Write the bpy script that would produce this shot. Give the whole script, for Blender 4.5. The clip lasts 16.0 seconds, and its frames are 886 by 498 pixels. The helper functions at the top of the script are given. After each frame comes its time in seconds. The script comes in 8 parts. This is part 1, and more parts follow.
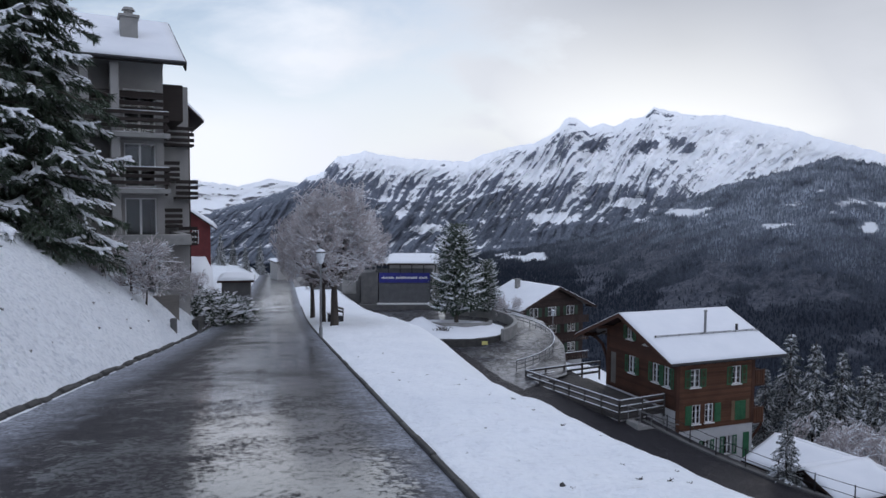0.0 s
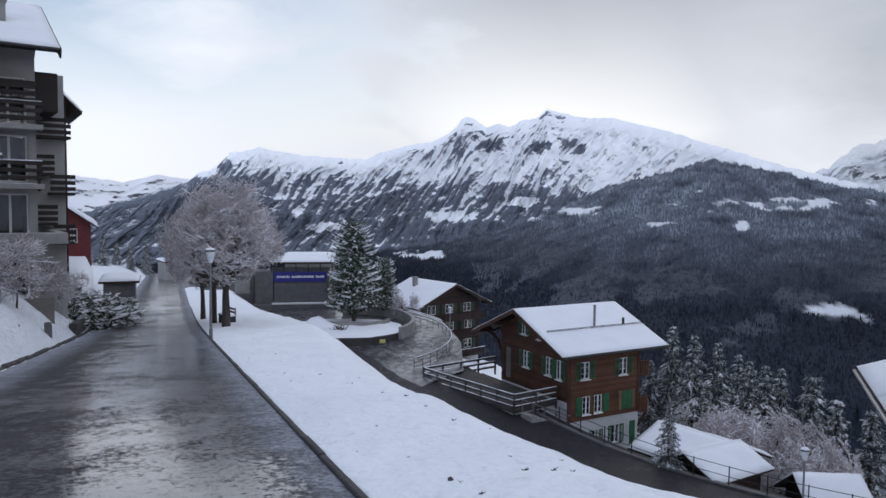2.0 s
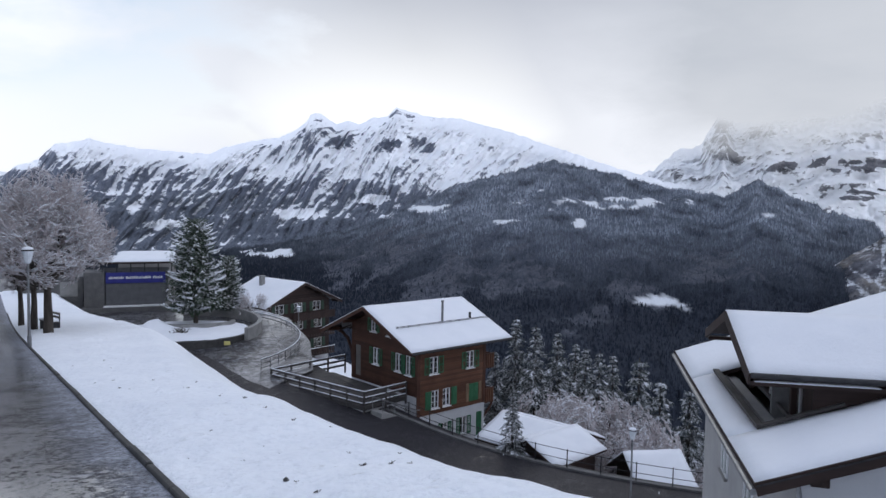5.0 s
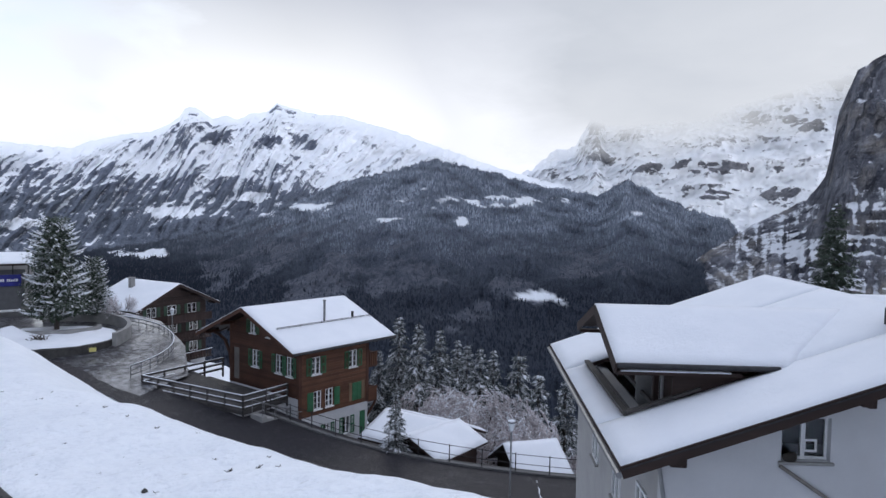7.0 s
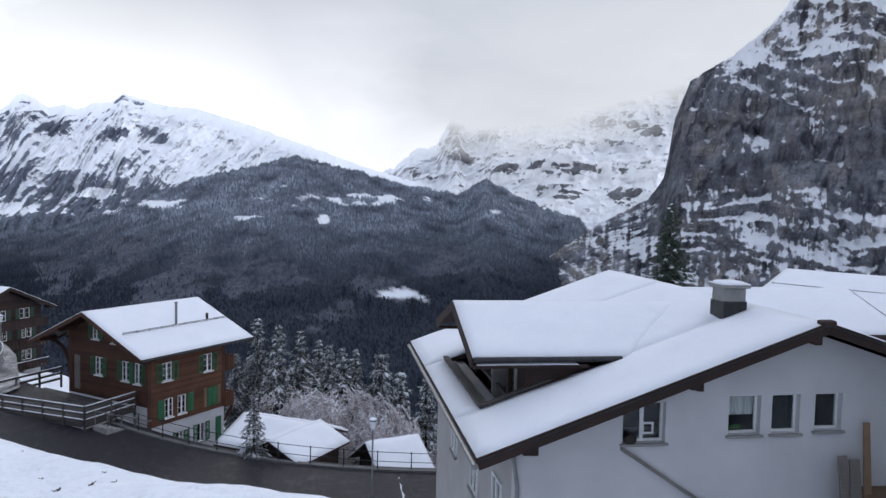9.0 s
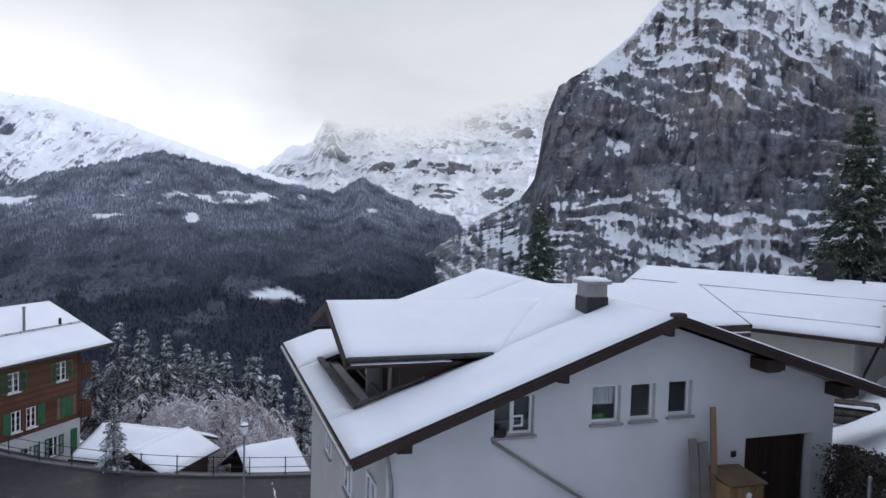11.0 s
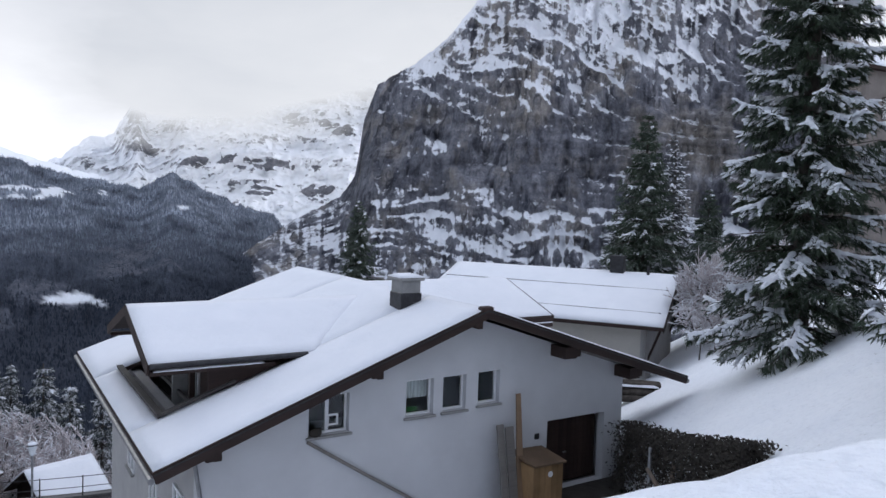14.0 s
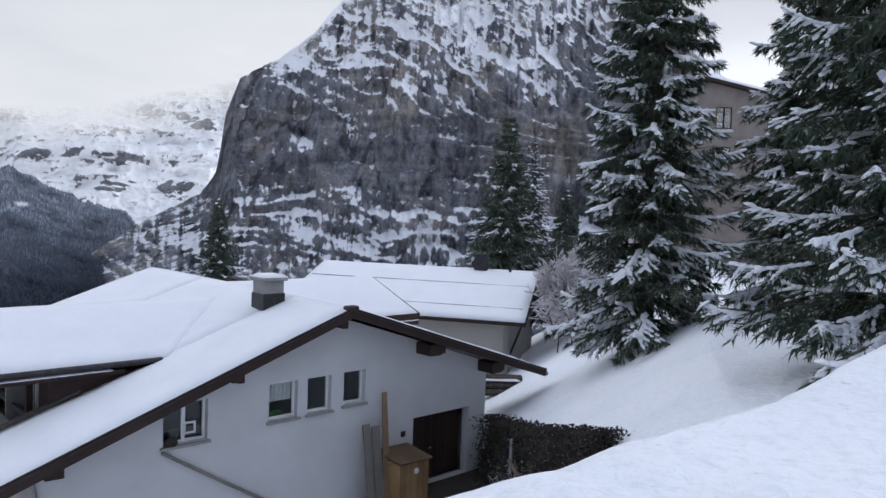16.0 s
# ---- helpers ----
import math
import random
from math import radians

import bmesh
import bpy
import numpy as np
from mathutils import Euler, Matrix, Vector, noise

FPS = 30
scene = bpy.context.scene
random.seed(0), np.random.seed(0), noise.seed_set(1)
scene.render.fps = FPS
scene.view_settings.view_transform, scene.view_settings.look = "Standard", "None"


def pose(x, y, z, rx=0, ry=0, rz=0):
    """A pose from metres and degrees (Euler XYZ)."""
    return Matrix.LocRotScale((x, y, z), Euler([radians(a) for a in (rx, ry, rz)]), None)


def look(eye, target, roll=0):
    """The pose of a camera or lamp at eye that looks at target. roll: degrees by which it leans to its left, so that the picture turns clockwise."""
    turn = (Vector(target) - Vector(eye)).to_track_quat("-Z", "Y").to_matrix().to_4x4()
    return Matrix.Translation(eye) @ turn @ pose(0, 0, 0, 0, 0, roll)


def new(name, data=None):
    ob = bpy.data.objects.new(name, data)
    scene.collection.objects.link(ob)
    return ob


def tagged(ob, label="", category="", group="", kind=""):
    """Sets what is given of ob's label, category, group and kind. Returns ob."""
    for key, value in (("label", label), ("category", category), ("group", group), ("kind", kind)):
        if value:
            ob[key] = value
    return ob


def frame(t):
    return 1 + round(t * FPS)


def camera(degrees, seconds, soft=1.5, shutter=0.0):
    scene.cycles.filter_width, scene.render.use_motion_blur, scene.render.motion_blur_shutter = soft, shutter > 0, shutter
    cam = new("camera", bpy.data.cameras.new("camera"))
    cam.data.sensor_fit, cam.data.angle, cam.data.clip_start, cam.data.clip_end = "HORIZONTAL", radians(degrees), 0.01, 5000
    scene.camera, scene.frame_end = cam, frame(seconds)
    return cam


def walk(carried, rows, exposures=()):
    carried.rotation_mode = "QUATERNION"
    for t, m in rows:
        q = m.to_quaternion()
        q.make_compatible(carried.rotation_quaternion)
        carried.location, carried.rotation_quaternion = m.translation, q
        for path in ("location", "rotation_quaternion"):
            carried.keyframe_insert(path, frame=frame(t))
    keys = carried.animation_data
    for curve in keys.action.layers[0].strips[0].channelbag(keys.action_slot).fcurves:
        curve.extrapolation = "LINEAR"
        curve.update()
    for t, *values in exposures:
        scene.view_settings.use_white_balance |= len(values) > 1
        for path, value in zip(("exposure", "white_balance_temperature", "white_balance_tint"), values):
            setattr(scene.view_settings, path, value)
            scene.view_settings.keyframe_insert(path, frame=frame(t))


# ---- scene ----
cam = camera(63.23, 16.0)
# seconds, eye x y z, yaw, pitch, roll
ROWS = [
    (0.0, 0.000, 0.000, 1.654, 0.12, -3.45, -0.42),
    (0.5, 0.021, 0.012, 1.651, -1.89, -3.48, -0.47),
    (1.0, 0.043, 0.021, 1.644, -3.88, -3.49, -0.58),
    (1.5, 0.069, 0.028, 1.637, -5.84, -3.50, -0.58),
    (2.0, 0.093, 0.036, 1.632, -7.96, -3.51, -0.66),
    (2.5, 0.116, 0.043, 1.629, -9.76, -3.52, -0.70),
    (3.0, 0.137, 0.043, 1.624, -11.72, -3.53, -0.72),
    (3.5, 0.158, 0.040, 1.621, -13.71, -3.54, -0.78),
    (6.0, 0.267, -0.007, 1.610, -24.16, -3.53, -1.05),
    (6.5, 0.297, -0.023, 1.612, -26.51, -3.53, -1.06),
    (7.0, 0.331, -0.051, 1.618, -29.02, -3.51, -1.10),
    (7.5, 0.362, -0.081, 1.624, -31.65, -3.50, -1.14),
    (8.0, 0.383, -0.102, 1.627, -34.44, -3.47, -1.24),
    (8.5, 0.397, -0.111, 1.630, -37.23, -3.45, -1.30),
    (9.0, 0.413, -0.115, 1.635, -39.94, -3.43, -1.39),
    (11.5, 0.524, -0.171, 1.642, -51.99, -3.21, -1.74),
    (12.0, 0.541, -0.202, 1.644, -54.22, -3.17, -1.76),
    (12.5, 0.549, -0.237, 1.649, -56.47, -3.15, -1.81),
    (13.0, 0.553, -0.275, 1.653, -58.83, -3.10, -1.84),
    (13.5, 0.562, -0.306, 1.656, -61.33, -3.07, -1.85),
    (14.0, 0.579, -0.328, 1.656, -63.92, -3.01, -1.91),
    (14.5, 0.603, -0.341, 1.660, -66.57, -2.95, -1.97),
    (15.0, 0.625, -0.355, 1.664, -69.23, -2.90, -2.06),
    (15.5, 0.637, -0.366, 1.666, -71.85, -2.83, -2.13),
    (16.0, 0.644, -0.381, 1.662, -74.42, -2.75, -2.17),
]
EXPOSE = [(0.0, -0.42, 6380, 10), (3.5, -0.40, 6400, 10), (6.0, -0.20, 6420, 10), (9.0, -0.12, 6450, 10), (11.5, -0.06, 6520, 10), (16.0, -0.02, 6560, 10)]
walk(cam, [(t, pose(x, y, z, 90 + pitch, roll, yaw)) for t, x, y, z, yaw, pitch, roll in ROWS], EXPOSE)

# ---- world, sun, exposure ----
SUN_AZ, SUN_EL = 24.0, 26.0
world = bpy.data.worlds.new("sky_world")
scene.world = world
world.use_nodes = True


def nd(tree, kind, **kw):
    n = tree.nodes.new(kind)
    for k, v in kw.items():
        if k == "op":
            n.operation = v
        elif k == "blend":
            n.blend_type = v
        else:
            n.inputs[k].default_value = v
    return n


def ramp(tree, fac, stops):
    n = tree.nodes.new("ShaderNodeValToRGB")
    cr = n.color_ramp
    while len(cr.elements) < len(stops):
        cr.elements.new(0.5)
    for e, (p, c) in zip(cr.elements, stops):
        e.position = p
        e.color = (*c, 1) if len(c) == 3 else c
    tree.links.new(fac, n.inputs[0])
    return n.outputs[0]


def math2(t, op, a, b2):
    n = t.nodes.new("ShaderNodeMath")
    n.operation = op
    for s, v in ((n.inputs[0], a), (n.inputs[1], b2)):
        if isinstance(v, (int, float)):
            s.default_value = v
        else:
            t.links.new(v, s)
    return n.outputs[0]


def mixcol(t, fac, a, b2, blend="MIX"):
    n = t.nodes.new("ShaderNodeMix")
    n.data_type = "RGBA"
    n.blend_type = blend
    for s, v in ((n.inputs[0], fac), (n.inputs[6], a), (n.inputs[7], b2)):
        if isinstance(v, (int, float)):
            s.default_value = v
        elif isinstance(v, tuple):
            s.default_value = (*v, 1)
        else:
            t.links.new(v, s)
    return n.outputs[2]


def build_world():
    t = world.node_tree
    t.nodes.clear()
    out = t.nodes.new("ShaderNodeOutputWorld")
    sky = t.nodes.new("ShaderNodeTexSky")
    sky.sky_type = "NISHITA"
    sky.sun_disc = False
    sky.sun_elevation = radians(SUN_EL)
    sky.sun_rotation = radians(SUN_AZ)
    sky.air_density, sky.dust_density = 1.0, 0.6
    blue = nd(t, "ShaderNodeBackground", Strength=0.13)
    t.links.new(sky.outputs[0], blue.inputs[0])
    co = t.nodes.new("ShaderNodeTexCoord")
    # flattened cloud layer
    mp = t.nodes.new("ShaderNodeMapping")
    mp.inputs["Scale"].default_value = (1.0, 1.0, 2.6)
    mp.inputs["Location"].default_value = (0.3, 0.1, 0.0)
    t.links.new(co.outputs["Generated"], mp.inputs[0])
    n1 = nd(t, "ShaderNodeTexNoise", Scale=2.6, Detail=8.0, Roughness=0.55, Distortion=0.3)
    t.links.new(mp.outputs[0], n1.inputs["Vector"])
    # cloud is thinner towards the west of north and thick to the east
    dotw = t.nodes.new("ShaderNodeVectorMath")
    dotw.operation = "DOT_PRODUCT"
    dotw.inputs[1].default_value = (0.9, 0.15, 0.45)
    t.links.new(co.outputs["Generated"], dotw.inputs[0])
    ad = nd(t, "ShaderNodeMath", op="MULTIPLY_ADD")
    ad.inputs[1].default_value = 0.55
    t.links.new(dotw.outputs["Value"], ad.inputs[0])
    t.links.new(n1.outputs[0], ad.inputs[2])
    cover = ramp(t, ad.outputs[0], [(0.40, (0, 0, 0)), (0.66, (1, 1, 1))])
    # pale cloud all along the skyline
    sz = t.nodes.new("ShaderNodeSeparateXYZ")
    t.links.new(co.outputs["Generated"], sz.inputs[0])
    low = ramp(t, math2(t, "ADD", sz.outputs[2], math2(t, "MULTIPLY", math2(t, "SUBTRACT", n1.outputs[0], 0.5), 0.25)), [(0.05, (1, 1, 1)), (0.24, (0.25, 0.25, 0.25))])
    cover = math2(t, "MAXIMUM", cover, low)
    # cloud brightness: broad glow about the hidden sun
    sv = Vector((math.sin(radians(17)) * math.cos(radians(10)), math.cos(radians(17)) * math.cos(radians(10)), math.sin(radians(10))))
    ds = t.nodes.new("ShaderNodeVectorMath")
    ds.operation = "DOT_PRODUCT"
    ds.inputs[1].default_value = sv
    t.links.new(co.outputs["Generated"], ds.inputs[0])
    n2 = nd(t, "ShaderNodeTexNoise", Scale=1.7, Detail=6.0, Roughness=0.5)
    t.links.new(mp.outputs[0], n2.inputs["Vector"])
    wob = nd(t, "ShaderNodeMath", op="MULTIPLY_ADD")
    wob.inputs[1].default_value = 0.10
    t.links.new(n2.outputs[0], wob.inputs[0])
    t.links.new(ds.outputs["Value"], wob.inputs[2])
    col = ramp(t, math2(t, "MULTIPLY", wob.outputs[0], 0.9), [(0.0, (1.08, 1.12, 1.22)), (0.80, (1.02, 1.05, 1.14)), (0.925, (0.86, 0.88, 0.93)), (0.958, (1.30, 1.30, 1.27))])
    high = ramp(t, math2(t, "ADD", sz.outputs[2], math2(t, "MULTIPLY", math2(t, "SUBTRACT", n2.outputs[0], 0.5), 0.2)), [(0.11, (0, 0, 0)), (0.27, (0.85, 0.85, 0.85)), (0.5, (1, 1, 1))])
    east = ramp(t, dotw.outputs["Value"], [(0.08, (0.96, 1.01, 1.10)), (0.5, (0.45, 0.48, 0.555))])
    deck = mixcol(t, ramp(t, sz.outputs[2], [(0.28, (0, 0, 0)), (0.55, (1, 1, 1))]), east, (0.74, 0.80, 0.95))
    col = mixcol(t, high, col, deck)
    # the whole southern half of the sky is the brighter one
    south = ramp(t, math2(t, "ADD", math2(t, "ADD", math2(t, "MULTIPLY", sz.outputs[1], -0.42), math2(t, "MULTIPLY", sz.outputs[0], -0.27)), 0.5), [(0.45, (1, 1, 1)), (0.88, (2.2, 2.17, 2.2))])
    col = mixcol(t, 1.0, col, south, "MULTIPLY")
    cl = nd(t, "ShaderNodeBackground", Strength=1.24)
    t.links.new(col, cl.inputs[0])
    mix = t.nodes.new("ShaderNodeMixShader")
    t.links.new(cover, mix.inputs[0])
    t.links.new(blue.outputs[0], mix.inputs[1])
    t.links.new(cl.outputs[0], mix.inputs[2])
    t.links.new(mix.outputs[0], out.inputs[0])


build_world()
sun = new("sun", bpy.data.lights.new("sun", "SUN"))
sun.data.energy, sun.data.angle, sun.data.color = 0.25, radians(14), (1.0, 0.95, 0.88)
sun.matrix_world = look((0, 0, 50), (-math.sin(radians(SUN_AZ)) * 50, -math.cos(radians(SUN_AZ)) * 50, 50 - 50 * math.tan(radians(SUN_EL))))

# ---- materials ----


def mat_base(name):
    m = bpy.data.materials.new(name)
    m.use_nodes = True
    t = m.node_tree
    b = t.nodes["Principled BSDF"]
    return m, t, b


def texco(t, kind="Object", scale=(1, 1, 1)):
    co = t.nodes.new("ShaderNodeTexCoord")
    mp = t.nodes.new("ShaderNodeMapping")
    mp.inputs["Scale"].default_value = scale
    t.links.new(co.outputs[kind], mp.inputs[0])
    return mp.outputs[0]


def geopos(t, scale=(1, 1, 1)):
    g = t.nodes.new("ShaderNodeNewGeometry")
    mp = t.nodes.new("ShaderNodeMapping")
    mp.inputs["Scale"].default_value = scale
    t.links.new(g.outputs["Position"], mp.inputs[0])
    return mp.outputs[0]


def noise_tex(t, vec, scale, detail=5.0, rough=0.55, dist=0.0):
    n = nd(t, "ShaderNodeTexNoise", Scale=scale, Detail=detail, Roughness=rough, Distortion=dist)
    t.links.new(vec, n.inputs["Vector"])
    return n.outputs[0]


def bump(t, b, height, strength=0.3, dist=0.02):
    n = nd(t, "ShaderNodeBump", Strength=strength, Distance=dist)
    t.links.new(height, n.inputs["Height"])
    t.links.new(n.outputs[0], b.inputs["Normal"])


def plain(name, c1, c2, scale=4.0, rough=0.7, bumps=0.2, stretch=(1, 1, 1), metal=0.0, fine=40.0, spec=0.5, kind="Object"):
    """Two-scale mottled surface."""
    m, t, b = mat_base(name)
    v = texco(t, kind, stretch)
    n1 = noise_tex(t, v, scale, 6.0, 0.6)
    n2 = noise_tex(t, v, fine, 3.0, 0.6)
    f = ramp(t, n1, [(0.3, (0, 0, 0)), (0.7, (1, 1, 1))])
    c = mixcol(t, f, c1, c2)
    g = ramp(t, n2, [(0.25, (0.78, 0.78, 0.78)), (0.75, (1.1, 1.1, 1.1))])
    c = mixcol(t, 1.0, c, g, "MULTIPLY")
    t.links.new(c, b.inputs["Base Color"])
    b.inputs["Roughness"].default_value = rough
    b.inputs["Metallic"].default_value = metal
    b.inputs["Specular IOR Level"].default_value = spec
    bump(t, b, n2, bumps, 0.01)
    return m


def snow_material(name="snow", tint=(0.77, 0.79, 0.835), rough_scale=1.0):
    m, t, b = mat_base(name)
    v = geopos(t)
    n1 = noise_tex(t, v, 0.7, 6.0, 0.6)
    n2 = noise_tex(t, v, 9.0 * rough_scale, 5.0, 0.65)
    f = ramp(t, n1, [(0.3, (tint[0] * 0.93, tint[1] * 0.94, tint[2] * 0.95)), (0.7, tint)])
    t.links.new(f, b.inputs["Base Color"])
    b.inputs["Roughness"].default_value = 0.75
    b.inputs["Specular IOR Level"].default_value = 0.25
    h = math2(t, "MULTIPLY", n2, 0.35)
    bump(t, b, math2(t, "ADD", n1, h), 0.5, 0.12)
    return m


def ground_material():
    """Snow with thin places where grass tips and soil show, and the shade of hollows painted in."""
    m, t, b = mat_base("snow_ground")
    v = geopos(t)
    n1 = noise_tex(t, v, 0.55, 6.0, 0.6)
    n2 = noise_tex(t, v, 11.0, 6.0, 0.7)
    n3 = noise_tex(t, v, 3.2, 4.0, 0.6)
    base = ramp(t, n1, [(0.3, (0.80, 0.835, 0.89)), (0.7, (0.865, 0.895, 0.94))])
    thin = math2(t, "MULTIPLY", ramp(t, n3, [(0.54, (0, 0, 0)), (0.70, (1, 1, 1))]), ramp(t, n2, [(0.56, (0, 0, 0)), (0.70, (1, 1, 1))]))
    n5 = noise_tex(t, v, 4.5, 6.0, 0.7, 0.5)
    dot = t.nodes.new("ShaderNodeVectorMath")
    dot.operation = "DOT_PRODUCT"
    dot.inputs[1].default_value = (0.9755, 0.2199, 0.0)
    t.links.new(v, dot.inputs[0])
    # the bank's thin lumpy cover: blue-grey mottles paint in hollows' shade, with grass tips
    bank = ramp(t, math2(t, "MULTIPLY", dot.outputs["Value"], -0.1), [(0.30, (0.22, 0.22, 0.22)), (0.40, (0.8, 0.8, 0.8))])
    n6 = noise_tex(t, v, 8.0, 5.0, 0.7, 0.3)
    base = mixcol(t, math2(t, "MULTIPLY", bank, ramp(t, n6, [(0.36, (0.85, 0.85, 0.85)), (0.50, (0, 0, 0))])), base, (0.50, 0.545, 0.62))
    base = mixcol(t, math2(t, "MULTIPLY", bank, ramp(t, n5, [(0.30, (0.8, 0.8, 0.8)), (0.44, (0, 0, 0))])), base, (0.56, 0.60, 0.68))
    c = mixcol(t, math2(t, "MULTIPLY", thin, 0.60), base, (0.17, 0.16, 0.11))
    t.links.new(c, b.inputs["Base Color"])
    b.inputs["Roughness"].default_value = 0.8
    b.inputs["Specular IOR Level"].default_value = 0.2
    n4 = noise_tex(t, v, 5.5, 5.0, 0.6, 0.3)
    h = math2(t, "ADD", math2(t, "MULTIPLY", n4, 0.8), math2(t, "MULTIPLY", n2, 0.2))
    bump(t, b, math2(t, "MULTIPLY", math2(t, "ADD", h, math2(t, "MULTIPLY", n3, 0.9)), math2(t, "ADD", bank, 0.16)), 0.9, 0.22)
    return m


def asphalt_material(name, wet=0.5, slush=0.35, lane=False, gloss=0.8, slush_at=0.50, water=False):
    """Dark asphalt under a broken film of water, with slush and frost dust."""
    m, t, b = mat_base(name)
    v = geopos(t)
    big = noise_tex(t, v, 0.30, 5.0, 0.6, 0.5)
    mid = noise_tex(t, v, 1.7, 7.0, 0.7, 0.3)
    fine = noise_tex(t, v, 14.0, 8.0, 0.82)
    agg = noise_tex(t, v, 90.0, 3.0, 0.65)
    base = ramp(t, agg, [(0.3, (0.012, 0.011, 0.014)), (0.7, (0.045, 0.042, 0.048))])
    field = math2(t, "ADD", math2(t, "MULTIPLY", big, 0.5), math2(t, "MULTIPLY", mid, 0.5))
    dust = None
    if lane:
        dot = t.nodes.new("ShaderNodeVectorMath")
        dot.operation = "DOT_PRODUCT"
        dot.inputs[1].default_value = (0.9755, 0.2199, 0.0)
        t.links.new(v, dot.inputs[0])
        acr = math2(t, "ADD", dot.outputs["Value"], math2(t, "MULTIPLY", math2(t, "SUBTRACT", mid, 0.5), 1.9))
        # frost dust lies along both kerbs, the film of water in between
        e1 = ramp(t, math2(t, "MULTIPLY", math2(t, "ADD", acr, 3.9), 0.4), [(0.0, (1, 1, 1)), (0.22, (0.6, 0.6, 0.6)), (0.50, (0, 0, 0))])
        e2 = ramp(t, math2(t, "MULTIPLY", math2(t, "SUBTRACT", 1.5, acr), 0.4), [(0.0, (0.8, 0.8, 0.8)), (0.16, (0.40, 0.40, 0.40)), (0.32, (0, 0, 0))])
        film_in = ramp(t, math2(t, "MULTIPLY", math2(t, "ADD", acr, 3.5), 0.2), [(0.08, (0, 0, 0)), (0.30, (0.7, 0.7, 0.7)), (0.50, (1, 1, 1)), (0.84, (1, 1, 1)), (0.97, (0, 0, 0))])
        field = math2(t, "ADD", field, math2(t, "MULTIPLY", math2(t, "SUBTRACT", film_in, 0.7), 0.24))
        dust = math2(t, "MULTIPLY", math2(t, "MAXIMUM", e1, e2), ramp(t, fine, [(0.38, (0, 0, 0)), (0.56, (1, 1, 1))]))
    th = 0.64 - 0.25 * wet
    speck = math2(t, "MULTIPLY", math2(t, "SUBTRACT", fine, 0.5), 1.3)
    wetm = ramp(t, math2(t, "ADD", field, speck), [(th, (0, 0, 0)), (th + 0.04, (1, 1, 1))])
    sl = math2(t, "MULTIPLY", ramp(t, mid, [(slush_at, (0, 0, 0)), (slush_at + 0.14, (1, 1, 1))]), ramp(t, fine, [(0.46, (0, 0, 0)), (0.58, (1, 1, 1))]))
    sl = math2(t, "MULTIPLY", sl, slush)
    if dust is not None:
        sl = math2(t, "MAXIMUM", sl, math2(t, "MULTIPLY", dust, 0.75))
    c = mixcol(t, wetm, base, mixcol(t, 1.0, base, (0.7, 0.72, 0.76), "MULTIPLY"))
    c = mixcol(t, sl, c, (0.58, 0.62, 0.71))
    t.links.new(c, b.inputs["Base Color"])
    t.links.new(ramp(t, wetm, [(0.0, (0.15, 0.15, 0.15)), (1.0, (gloss, gloss, gloss))]), b.inputs["Specular IOR Level"])
    r = ramp(t, wetm, [(0.0, (0.55, 0.55, 0.55)), (1.0, (0.30, 0.30, 0.30))])
    t.links.new(math2(t, "ADD", math2(t, "MULTIPLY", sl, 0.4), r), b.inputs["Roughness"])
    b.inputs["IOR"].default_value = 1.5
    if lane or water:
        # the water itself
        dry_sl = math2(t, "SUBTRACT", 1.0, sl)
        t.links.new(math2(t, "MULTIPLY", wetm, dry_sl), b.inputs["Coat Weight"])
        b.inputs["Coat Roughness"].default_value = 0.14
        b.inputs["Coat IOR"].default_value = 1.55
    dry = math2(t, "SUBTRACT", 1.0, math2(t, "MULTIPLY", wetm, 0.80))
    hh = math2(t, "MULTIPLY", math2(t, "ADD", agg, math2(t, "MULTIPLY", fine, 1.5)), dry)
    bump(t, b, math2(t, "ADD", hh, math2(t, "MULTIPLY", mid, 0.3)), 0.55, 0.02)
    return m


def timber(name, c1, c2, axis="x", board=0.16):
    """Boards seen as fine grain and tone differences along their length."""
    m, t, b = mat_base(name)
    st = {"x": (0.5, 14, 14), "z": (14, 14, 0.5), "y": (14, 0.5, 14)}[axis]
    v = texco(t, "Object", st)
    n1 = noise_tex(t, v, 1.3, 5.0, 0.6, 0.6)
    n2 = noise_tex(t, texco(t, "Object"), 0.9, 4.0, 0.6)
    c = mixcol(t, n1, c1, c2)
    oi = t.nodes.new("ShaderNodeObjectInfo")
    rr = ramp(t, oi.outputs["Random"], [(0.0, (0.72, 0.72, 0.72)), (1.0, (1.2, 1.2, 1.2))])
    c = mixcol(t, 1.0, c, rr, "MULTIPLY")
    c = mixcol(t, 1.0, c, ramp(t, n2, [(0.3, (0.7, 0.7, 0.7)), (0.7, (1.15, 1.15, 1.15))]), "MULTIPLY")
    t.links.new(c, b.inputs["Base Color"])
    b.inputs["Roughness"].default_value = 0.7
    b.inputs["Specular IOR Level"].default_value = 0.3
    bump(t, b, n1, 0.3, 0.006)
    return m


def glass_material():
    m, t, b = mat_base("window_glass")
    b.inputs["Base Color"].default_value = (0.9, 0.95, 0.95, 1)
    b.inputs["Roughness"].default_value = 0.02
    b.inputs["Transmission Weight"].default_value = 1.0
    b.inputs["IOR"].default_value = 1.45
    return m




